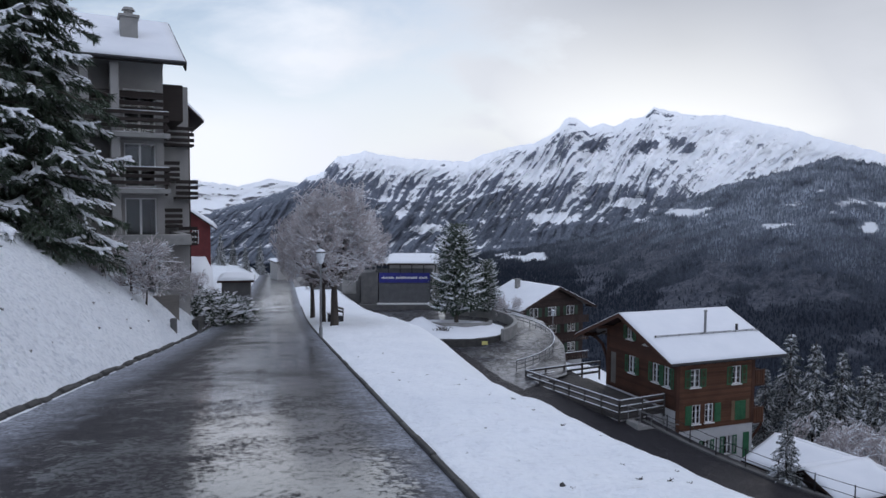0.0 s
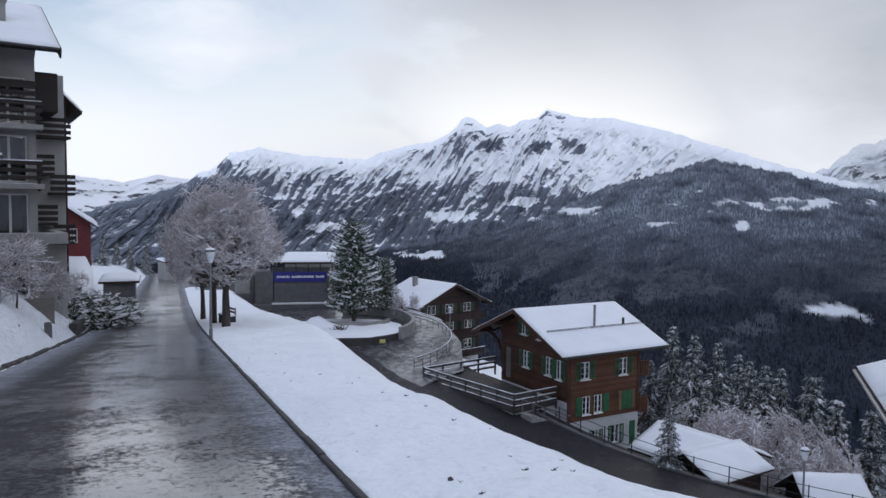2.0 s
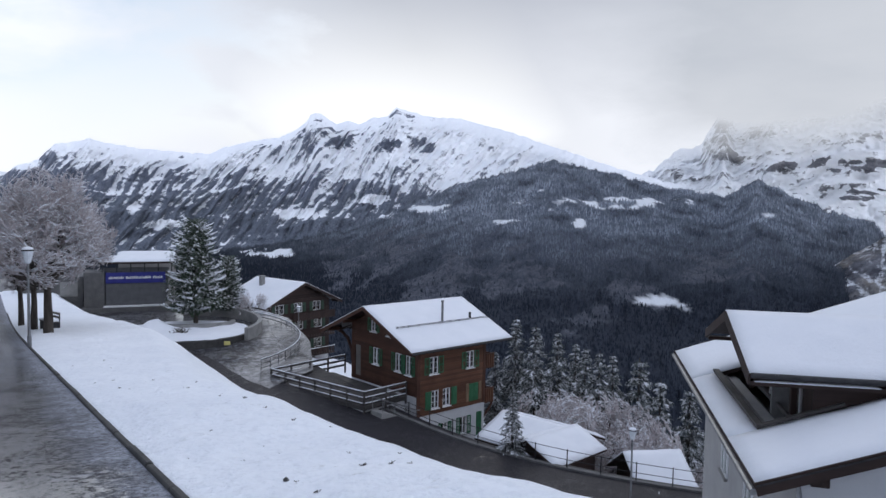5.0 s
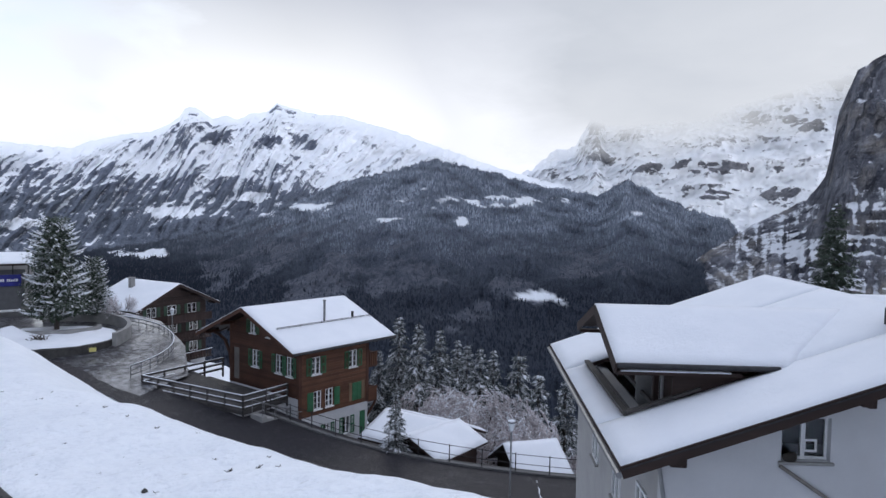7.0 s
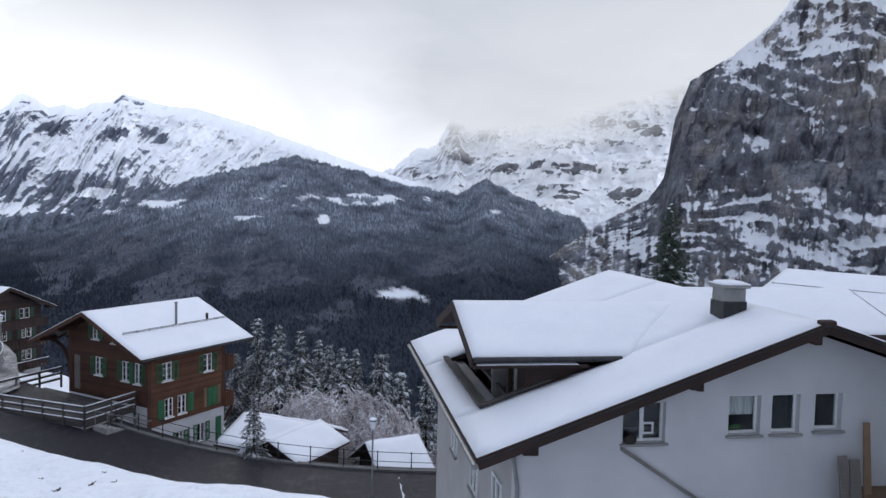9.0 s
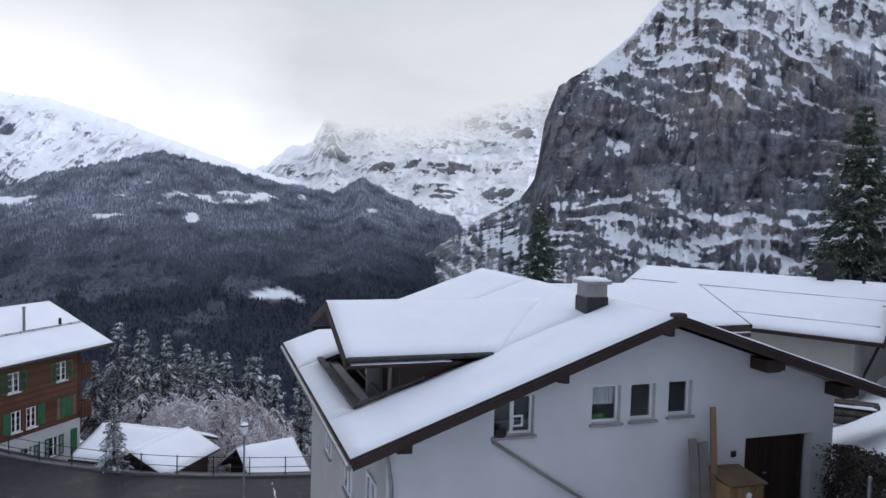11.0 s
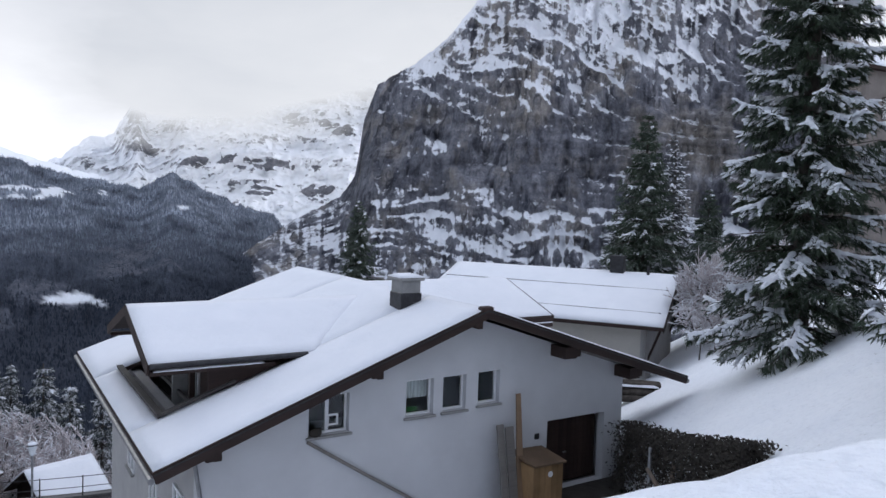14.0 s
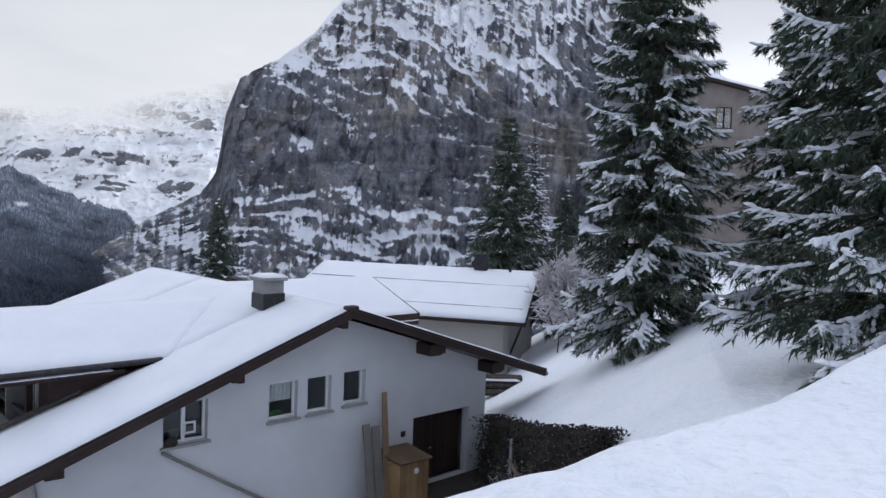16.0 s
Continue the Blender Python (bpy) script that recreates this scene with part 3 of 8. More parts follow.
def fractal3(p, scale, seed, octaves=6, ridged=False, gain=0.5):
    """Vectorised gradient-free 3D value noise."""
    out = np.zeros(len(p))
    amp, f = 0.5, 1.0 / scale
    for o in range(octaves):
        q = p * f + seed * 13.7 + o * 5.1
        i = np.floor(q)
        u = q - i
        u = u * u * (3 - 2 * u)

        def h(a, b, c):
            w = np.sin((i[:, 0] + a) * 127.1 + (i[:, 1] + b) * 311.7 + (i[:, 2] + c) * 74.7) * 43758.5453
            return (w - np.floor(w)) * 2 - 1
        x0 = (h(0, 0, 0) * (1 - u[:, 0]) + h(1, 0, 0) * u[:, 0]) * (1 - u[:, 1]) + (h(0, 1, 0) * (1 - u[:, 0]) + h(1, 1, 0) * u[:, 0]) * u[:, 1]
        x1 = (h(0, 0, 1) * (1 - u[:, 0]) + h(1, 0, 1) * u[:, 0]) * (1 - u[:, 1]) + (h(0, 1, 1) * (1 - u[:, 0]) + h(1, 1, 1) * u[:, 0]) * u[:, 1]
        n = x0 * (1 - u[:, 2]) + x1 * u[:, 2]
        out += amp * ((1 - 2 * np.abs(n)) if ridged else n)
        amp *= gain
        f *= 2.07
    return out


def box_blur(a, k):
    """Mean over a square of 2k + 1 cells."""
    for ax in (0, 1):
        pad = [(0, 0), (0, 0)]
        pad[ax] = (k + 1, k)
        c = np.cumsum(np.pad(a, pad, mode="edge"), axis=ax)
        n = a.shape[ax]
        a = (np.take(c, np.arange(2 * k + 1, 2 * k + 1 + n), axis=ax) - np.take(c, np.arange(n), axis=ax)) / (2 * k + 1)
    return a


def rank01(v):
    r = np.empty(v.size)
    r[np.argsort(v.ravel())] = np.linspace(0, 1, v.size)
    return r.reshape(v.shape)


def lying_snow(G, cover, gully=0.38):
    """How surely snow lies at each point of a grid: on ledges and in gullies first; cover(P) is the share of the ground under snow."""
    n = np.cross(np.gradient(G, axis=0), np.gradient(G, axis=1))
    nz = np.abs(n[..., 2]) / (np.linalg.norm(n, axis=-1) + 1e-9)
    R = np.hypot(G[..., 0], G[..., 1])
    hollow = 0.6 * rank01(R - box_blur(R, 4)) + 0.4 * rank01(R - box_blur(R, 14))
    val = rank01(0.35 * nz + 0.65 * box_blur(nz, 2)) * (1 - gully) + hollow * gully
    P = G.reshape(-1, 3)
    return rank01(val).ravel() - (1 - np.clip(cover(P), 0.01, 0.99))


def mountain(name, azs, na, nv, top, base, r_top, r_base, rough, scale, seed, material, label, shape=1.0, stretch=(1, 1, 1), ridge_jag=0.0, category="mountain", attrs={}, ribs=(), cover=None, gully=0.38):
    """A mountain flank: for every bearing it climbs from base (elevation, r_base) to its crest (elevation top(az), r_top)."""
    az = np.linspace(azs[0], azs[1], na)
    v = np.linspace(0, 1, nv)
    A, V = np.meshgrid(az, v, indexing="ij")
    rt, rb = (r_top(A) if callable(r_top) else r_top), (r_base(A) if callable(r_base) else r_base)
    eb = base(A) if callable(base) else base
    et = top(A)
    if ridge_jag:
        et = et + ridge_jag * fbm(A * 9.0, A * 0.0 + seed, 3.0, seed, 5) * np.clip(V * 3 - 2, 0, 1)
    zt, zb = rt * np.tan(np.radians(et)), rb * np.tan(np.radians(eb))
    R = rb + (rt - rb) * V
    Z = zb + (zt - zb) * V ** shape
    a = np.radians(A)
    P = np.stack([R * np.sin(a), R * np.cos(a), Z], -1).reshape(-1, 3)
    q = P * np.array(stretch)
    n = fractal3(q, scale, seed, 6, True) * 0.7 + fractal3(q, scale * 2.3, seed + 3, 4) * 0.8
    damp = (np.clip((1 - V) * 7, 0.08, 1)).ravel()
    out = np.stack([np.sin(a), np.cos(a), 0 * a], -1).reshape(-1, 3)
    P = P - out * (n * rough * damp)[:, None]
    P[:, 2] += n * rough * 0.35 * damp
    for m, (fa, lean, fv, amp) in enumerate(ribs):
        # buttresses and gullies running down the flank, leaning as they fall
        warp = fractal3(q, scale * 1.5, seed + 11 + m, 3) * 1.3
        uv = np.stack([(A - lean * V).ravel() * fa + warp, V.ravel() * fv, 0 * V.ravel()], -1)
        rib = fractal3(uv, 1.0, seed + 7 + m, 5, True, 0.55)
        P = P - out * ((rib - rib.mean()) * amp * damp)[:, None]
    if cover:
        snow = lying_snow(P.reshape(na, nv, 3), cover, gully)
        attrs = dict(attrs, snowy=lambda p: snow)
    me = np_mesh(name, P, grid_faces(na, nv)[:, ::-1], material)
    for key, fn in attrs.items():
        me.attributes.new(key, "FLOAT", "POINT").data.foreach_set("value", fn(P).astype(np.float32))
    ob = new(name, me)
    return tagged(ob, label, category, kind="structure"), P.reshape(na, nv, 3)




def bear_el(P):
    return np.degrees(np.arctan2(P[:, 0], P[:, 1])), np.degrees(np.arctan2(P[:, 2] - 1.65, np.hypot(P[:, 0], P[:, 1])))


CLEARINGS = [(33.0, 0.35, 4.4, 0.42), (18.3, -0.3, 1.5, 0.38), (23.9, -1.4, 1.3, 0.3), (30.6, -1.3, 0.4, 0.42), (36.8, -7.2, 1.8, 0.75), (44.6, -0.35, 0.8, 0.25), (38.5, 0.4, 1.0, 0.22), (14.0, -0.9, 1.6, 0.35), (27.5, 1.2, 0.5, 0.15), (6.0, -4.0, 1.4, 0.3)]
CRAGS = [(20.5, -5.6, 3.2, 1.8), (16.0, -3.8, 2.5, 1.6), (35.0, -6.0, 1.8, 1.0), (27.0, -5.0, 2.4, 1.1), (41.0, -4.0, 2.4, 0.8), (12.0, -5.0, 1.5, 1.5), (30.5, -9.0, 2.0, 0.9), (24.0, -6.5, 2.6, 1.1), (17.5, -6.5, 1.0, 1.0)]


def patches(P, spots, seed, wob, scale):
    az, el = bear_el(P)
    out = np.zeros(len(P))
    n = fractal3(P, scale, seed, 4)
    for a, e, da, de in spots:
        d = np.hypot((az - a) / da, (el - e) / de)
        out = np.maximum(out, np.clip((1.0 - d + wob * n) * 3.0, 0, 1))
    return out


def shoulder_clearing(P):
    return patches(P, CLEARINGS, 8.0, 1.9, 60)


def shoulder_crag(P):
    return patches(P, CRAGS, 5.0, 2.6, 60)


def attr(t, name):
    n = t.nodes.new("ShaderNodeAttribute")
    n.attribute_name = name
    return n.outputs["Fac"]


def rock_parts(t, scale, dark, pale, tan=None):
    """Rock colour with upright streaks, blotches and grain."""
    v = geopos(t)
    streak = noise_tex(t, geopos(t, (1, 1, 0.5)), scale * 5.0, 8.0, 0.68, 0.4)
    blotch = noise_tex(t, v, scale * 1.3, 6.0, 0.6)
    grain = noise_tex(t, v, scale * 26.0, 6.0, 0.7)
    c = mixcol(t, ramp(t, streak, [(0.32, (0, 0, 0)), (0.66, (1, 1, 1))]), dark, pale)
    if tan:
        c = mixcol(t, ramp(t, blotch, [(0.49, (0, 0, 0)), (0.64, (0.8, 0.8, 0.8))]), c, mixcol(t, streak, tan, pale))
    c = mixcol(t, 1.0, c, ramp(t, grain, [(0.3, (0.62, 0.62, 0.62)), (0.7, (1.3, 1.3, 1.3))]), "MULTIPLY")
    return c, streak, blotch, grain


def finish(t, b, c, height, dist):
    t.links.new(c, b.inputs["Base Color"])
    b.inputs["Roughness"].default_value = 0.9
    b.inputs["Specular IOR Level"].default_value = 0.1
    bump(t, b, height, 0.7, dist)


def facing_up(t):
    g = t.nodes.new("ShaderNodeNewGeometry")
    sep = t.nodes.new("ShaderNodeSeparateXYZ")
    t.links.new(g.outputs["Normal"], sep.inputs[0])
    return sep.outputs[2]


def centred(t, x, k):
    return math2(t, "MULTIPLY", math2(t, "SUBTRACT", x, 0.5), k)


def cliff_material():
    m, t, b = mat_base("cliff_rock_snow")
    c, streak, blotch, grain = rock_parts(t, 0.006, (0.045, 0.050, 0.068), (0.235, 0.24, 0.27), (0.35, 0.305, 0.24))
    crack = noise_tex(t, geopos(t, (1, 1, 0.45)), 0.015, 9.0, 0.66, 0.8)
    c = mixcol(t, ramp(t, crack, [(0.38, (0.85, 0.85, 0.85)), (0.47, (0, 0, 0))]), c, (0.028, 0.030, 0.040))
    bed = noise_tex(t, geopos(t, (0.12, 0.12, 1)), 0.035, 6.0, 0.65)
    c = mixcol(t, 1.0, c, ramp(t, bed, [(0.35, (0.62, 0.62, 0.64)), (0.6, (1.15, 1.15, 1.15))]), "MULTIPLY")
    n1 = noise_tex(t, geopos(t), 0.03, 8.0, 0.7, 0.5)
    n2 = noise_tex(t, geopos(t), 0.12, 5.0, 0.7)
    k = math2(t, "ADD", attr(t, "snowy"), math2(t, "ADD", centred(t, n1, 1.0), centred(t, n2, 0.8)))
    mask = ramp(t, math2(t, "ADD", k, 0.5), [(0.40, (0, 0, 0)), (0.62, (1, 1, 1))])
    c = mixcol(t, mask, c, (0.78, 0.805, 0.86))
    finish(t, b, c, math2(t, "ADD", math2(t, "MULTIPLY", crack, 2.0), math2(t, "ADD", math2(t, "MULTIPLY", streak, 1.0), math2(t, "MULTIPLY", grain, 0.6))), 18.0)
    return m


def ridge_material():
    m, t, b = mat_base("ridge_rock_snow")
    # haze over the far rock is mixed into these blue-grey base colours
    c, streak, blotch, grain = rock_parts(t, 0.0045, (0.085, 0.10, 0.14), (0.19, 0.21, 0.26))
    n1 = noise_tex(t, geopos(t), 0.014, 8.0, 0.68)
    n2 = noise_tex(t, geopos(t), 0.05, 6.0, 0.72)
    k = math2(t, "ADD", attr(t, "snowy"), math2(t, "ADD", centred(t, n1, 0.9), centred(t, n2, 0.9)))
    mask = ramp(t, math2(t, "ADD", k, 0.5), [(0.38, (0, 0, 0)), (0.62, (1, 1, 1))])
    # wooded flanks, with the same haze tint painted in
    wood = mixcol(t, ramp(t, grain, [(0.4, (0, 0, 0)), (0.72, (1, 1, 1))]), (0.080, 0.094, 0.125), (0.22, 0.245, 0.29))
    c = mixcol(t, attr(t, "wooded"), c, wood)
    c = mixcol(t, mask, c, (0.86, 0.885, 0.93))
    finish(t, b, c, math2(t, "ADD", n1, math2(t, "MULTIPLY", n2, 0.7)), 9.0)
    return m


def high_material():
    m, t, b = mat_base("high_snowfields")
    c, streak, blotch, grain = rock_parts(t, 0.004, (0.10, 0.105, 0.125), (0.22, 0.225, 0.25))
    n1 = noise_tex(t, geopos(t, (0.35, 0.35, 2.4)), 0.006, 8.0, 0.70, 0.4)
    n2 = noise_tex(t, geopos(t, (1, 1, 1.6)), 0.03, 7.0, 0.72)
    k = math2(t, "ADD", attr(t, "snowy"), math2(t, "ADD", centred(t, n1, 1.4), centred(t, n2, 0.6)))
    mask = ramp(t, math2(t, "ADD", k, 0.5), [(0.42, (0, 0, 0)), (0.58, (1, 1, 1))])
    c = mixcol(t, mask, c, (0.86, 0.885, 0.93))
    finish(t, b, c, math2(t, "ADD", n1, math2(t, "MULTIPLY", n2, 0.8)), 26.0)
    return m


HORNS = [(40.85, 6.2, 0.45, 1.0), (41.8, 3.9, 0.3, 0.3), (48.6, 3.3, 1.6, 0.35), (51.6, 3.1, 1.5, 0.5), (49.8, 1.35, 1.4, 0.35), (54.3, 1.0, 1.0, 0.5), (52.0, 6.6, 0.9, 0.5), (54.0, 8.2, 1.2, 0.6), (57.0, 9.0, 1.2, 0.4), (45.4, 3.05, 1.2, 0.25), (49.5, -1.2, 1.2, 0.9), (52.4, 4.3, 1.4, 0.2), (55.3, 6.2, 1.3, 0.3)]


def high_rock(P):
    return 0.97 - 0.55 * patches(P, HORNS, 3.0, 2.6, 70)


def shoulder_material():
    m, t, b = mat_base("shoulder_forest_floor")
    c, streak, blotch, grain = rock_parts(t, 0.016, (0.030, 0.036, 0.052), (0.125, 0.135, 0.165), (0.085, 0.09, 0.107))
    g = t.nodes.new("ShaderNodeNewGeometry")
    sep = t.nodes.new("ShaderNodeSeparateXYZ")
    t.links.new(g.outputs["Position"], sep.inputs[0])
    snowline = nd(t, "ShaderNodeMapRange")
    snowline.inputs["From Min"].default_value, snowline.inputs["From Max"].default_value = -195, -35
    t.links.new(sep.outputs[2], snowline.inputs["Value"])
    # darker below, frosty above the snow line; distance haze painted into both tones
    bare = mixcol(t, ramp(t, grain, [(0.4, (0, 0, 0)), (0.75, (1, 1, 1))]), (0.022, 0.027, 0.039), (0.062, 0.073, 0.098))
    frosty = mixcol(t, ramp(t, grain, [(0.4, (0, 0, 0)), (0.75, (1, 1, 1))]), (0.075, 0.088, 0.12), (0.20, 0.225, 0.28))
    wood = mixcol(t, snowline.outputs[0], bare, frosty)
    c = mixcol(t, attr(t, "crag"), wood, c)
    c = mixcol(t, attr(t, "clearing"), c, (0.80, 0.83, 0.88))
    finish(t, b, c, math2(t, "ADD", streak, grain), 6.0)
    return m


CAPS = [(16.0, 7.2, 0.55, 0.4), (17.2, 6.8, 0.5, 0.28), (18.6, 6.7, 0.6, 0.2), (20.3, 6.5, 0.4, 0.18), (10.1, 6.6, 0.35, 0.3), (8.4, 4.9, 0.9, 0.5), (11.2, 4.7, 1.2, 0.7), (15.2, 4.6, 0.9, 0.5), (18.2, 4.7, 1.0, 0.8), (-8.9, 3.0, 0.8, 0.7), (-7.0, 3.9, 1.0, 0.12), (-4.5, 3.7, 1.8, 0.14), (-1.0, 3.4, 1.0, 0.16), (5.0, 4.3, 0.8, 0.2)]


def ridge_snow(P):
    az, el = bear_el(P)
    line = np.interp(az, [-15, -8, -4, 0, 8, 16, 24, 32], [0.8, 1.9, 1.9, 1.9, 1.6, 1.2, 0.8, 0.4]) + 0.8 * fractal3(P, 300, 9.0, 4)
    share = np.interp(el - line, [-4, -3, -1.6, -0.4, 0.2, 0.8, 1.8, 4], [0.05, 0.12, 0.34, 0.42, 0.68, 0.86, 0.90, 0.88])
    smooth = np.clip((az - 18) / 5, 0, 1) * np.clip((el - 2.6) / 1.2, 0, 1) + np.clip((4 - az) / 6, 0, 1) * np.clip((el - 2.4) / 0.6, 0, 1) * 0.7
    left = np.clip((-9 - az) / 3, 0, 1)
    low = patches(P, [(8.6, -0.9, 2.0, 0.5), (14.5, 0.3, 1.4, 0.3), (3.0, -1.3, 0.8, 0.6), (-3.5, -0.6, 0.8, 0.7), (-1.2, -1.8, 2.6, 0.4), (1.8, -1.9, 1.2, 0.5)], 4.0, 1.6, 110)
    mottle = 0.34 * fractal3(P, 170, 12.0, 3) + 0.26 * fractal3(P, 55, 13.0, 3)
    return share + mottle + 0.3 * smooth - 0.5 * left - 0.55 * patches(P, CAPS, 6.0, 2.8, 80) + 0.75 * low


def ridge_wood(P):
    az, el = bear_el(P)
    line = np.interp(az, [-15, -8, 0, 8, 16, 24, 32], [2.5, 0.9, 0.6, 0.6, 0.8, 0.8, 0.5]) + 1.4 * fractal3(P, 240, 2.0, 4)
    return np.clip((line - el) / 0.5, 0, 1)


# broad snow gullies and ledges on the rock face
GULLIES = [(62.6, 11.2, 1.6, 0.7), (65.5, 9.0, 1.6, 0.9), (68.0, 7.0, 1.4, 0.8), (67.8, 11.4, 1.6, 0.5), (71.3, 14.2, 1.2, 1.1), (74.8, 15.0, 2.4, 1.2), (76.4, 12.6, 1.6, 1.6), (80.4, 11.9, 1.5, 0.35), (83.2, 10.4, 1.4, 0.35), (72.4, -1.4, 2.6, 0.9), (64.0, -0.5, 3.2, 0.45), (56.0, -3.0, 2.0, 0.8), (68.0, -2.6, 2.6, 0.7), (78.0, -1.0, 2.0, 0.5), (63.0, 5.0, 1.5, 0.35), (70.5, 9.0, 1.0, 1.0)]
WALLS = [(79.0, 6.8, 2.4, 2.6), (85.8, 8.1, 2.4, 2.4), (72.0, 3.5, 3.5, 2.2), (66.0, 3.5, 3.0, 2.0), (59.8, 5.0, 1.6, 4.0)]


def cliff_snow(P):
    az, el = bear_el(P)
    v = np.interp(el, [-9, -4, -1.5, 0.6, 1.6, 3, 6, 8, 10, 13, 20], [0.24, 0.32, 0.44, 0.40, 0.22, 0.15, 0.19, 0.36, 0.54, 0.66, 0.70])
    v = v - 0.14 * np.clip((61.5 - az) / 2.0, 0, 1) * np.clip((el - 1) / 2, 0, 1)
    v = v - 0.30 * np.clip((az - 82.5) / 2.5, 0, 1) * np.clip((el - 4) / 2, 0, 1) * np.clip((15 - el) / 2, 0, 1)
    v = v + 0.6 * np.clip(1 - (curve(az, CLIFF) - el) / 1.1, 0, 1) * np.clip((az - 60.5) / 1.5, 0, 1)
    v = v - 0.24 * np.clip((57.5 - az) / 2.0, 0, 1)
    v = v + 0.22 * fractal3(P, 200, 4.0, 3)
    return v + 0.34 * patches(P, GULLIES, 2.0, 2.2, 110) - 0.22 * patches(P, WALLS, 7.0, 1.3, 160)


M_RIDGE, M_SHOULDER, M_CLIFF = ridge_material(), shoulder_material(), cliff_material()
M_HIGH = high_material()

RIDGE = [(-30, -2.0), (-20, -1.2), (-17, -0.2), (-14, 0.6), (-11.5, 1.5), (-10.67, 2.27), (-9.56, 2.57), (-8.43, 3.74), (-6.26, 4.28), (-5.09, 3.97), (-2.98, 3.71), (-1.37, 3.62), (1.92, 3.51), (2.89, 4.01), (4.98, 4.61), (6.95, 4.93), (8.08, 5.51), (8.93, 6.09), (9.35, 6.73), (10.05, 6.94), (10.91, 6.4), (11.34, 6.12), (12.33, 6.41), (13.19, 6.14), (14.04, 6.62), (15.31, 6.8), (16.0, 7.52), (17.0, 7.27), (17.99, 7.0), (19.39, 6.8), (21.11, 6.79), (22.17, 6.51), (23.55, 6.14), (24.91, 5.8), (29.2, 4.4), (33.2, 3.1), (37, 2.0), (44, 1.0)]
SHOULDER = [(-26, -5.0), (-15, -4.6), (-6, -4.3), (0, -4.1), (5, -3.5), (12.1, -2.2), (17.1, -0.1), (21.1, 1.6), (25.6, 2.8), (28.4, 3.6), (31.9, 2.8), (36.8, 1.6), (41.2, 1.0), (43.3, 2.2), (45.4, 1.1), (48, 0.0), (50.5, -0.6), (53, -3), (58, -6), (66, -8)]
HIGH = [(26, -1.0), (31, 0.6), (34, 1.9), (36, 2.9), (37.4, 4.2), (39.4, 4.9), (40.3, 6.6), (40.9, 7.8), (41.6, 6.2), (43, 6.6), (44, 8.0), (46, 8.0), (49, 9.4), (52, 9.0), (55, 10.8), (60, 11.5), (66, 12)]
CLIFF = [(44, -7.0), (46.6, -5.4), (48.3, -3.8), (52.3, -1.0), (55.8, 0.9), (56.9, 2.6), (57.2, 4.5), (57.5, 7.0), (58.5, 9.7), (61.4, 11.4), (63.8, 13.3), (66, 16), (70, 19.5), (78, 21), (86, 20), (90, 17), (93, 13), (96, 10), (105, 8), (125, 6), (150, 4)]
FARLEFT = [(-40, 1.2), (-24, 1.5), (-19, 1.8), (-16, 1.4), (-13.5, 2.0), (-11, 1.6), (-6, 0.5), (0, 0)]
mountain("mountain_far", (-40, 2), 160, 60, lambda a: curve(a, FARLEFT), -2.0, 4700, 4000, 90, 600, 4.0, M_HIGH, "pale snowy hills at the valley's far end", ridge_jag=0.2, ribs=((1.2, 3.0, 4.0, 80),), cover=lambda p: 0.82 + 0.0 * p[:, 0])
mountain("mountain_ridge", (-30, 44), 900, 260, lambda a: curve(a, RIDGE), -7.5, 4150, 2700, 110, 420, 1.0, M_RIDGE, "long snowy ridge with rocky summits and wooded flanks", 1.15, ridge_jag=0.12, attrs={"wooded": ridge_wood}, ribs=((0.78, 9.0, 3.0, 120), (2.6, 10.0, 3.6, 40), (6.5, 10.0, 9.0, 10)), cover=ridge_snow, gully=0.52)
mountain("mountain_high", (24, 72), 420, 220, lambda a: curve(a, HIGH), -4.0, 4650, 3300, 150, 420, 2.0, M_HIGH, "high snowfields with thin rock bands rising into cloud", 1.1, (1, 1, 2.2), ridge_jag=0.3, ribs=((0.7, 2.0, 16.0, 70), (2.6, 3.0, 40.0, 24)), cover=high_rock)
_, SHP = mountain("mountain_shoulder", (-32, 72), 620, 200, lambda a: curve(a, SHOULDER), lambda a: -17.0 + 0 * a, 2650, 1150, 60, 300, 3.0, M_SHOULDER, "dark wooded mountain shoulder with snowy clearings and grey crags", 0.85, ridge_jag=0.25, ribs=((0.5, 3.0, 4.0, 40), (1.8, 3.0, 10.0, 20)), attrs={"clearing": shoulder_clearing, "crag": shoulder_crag})


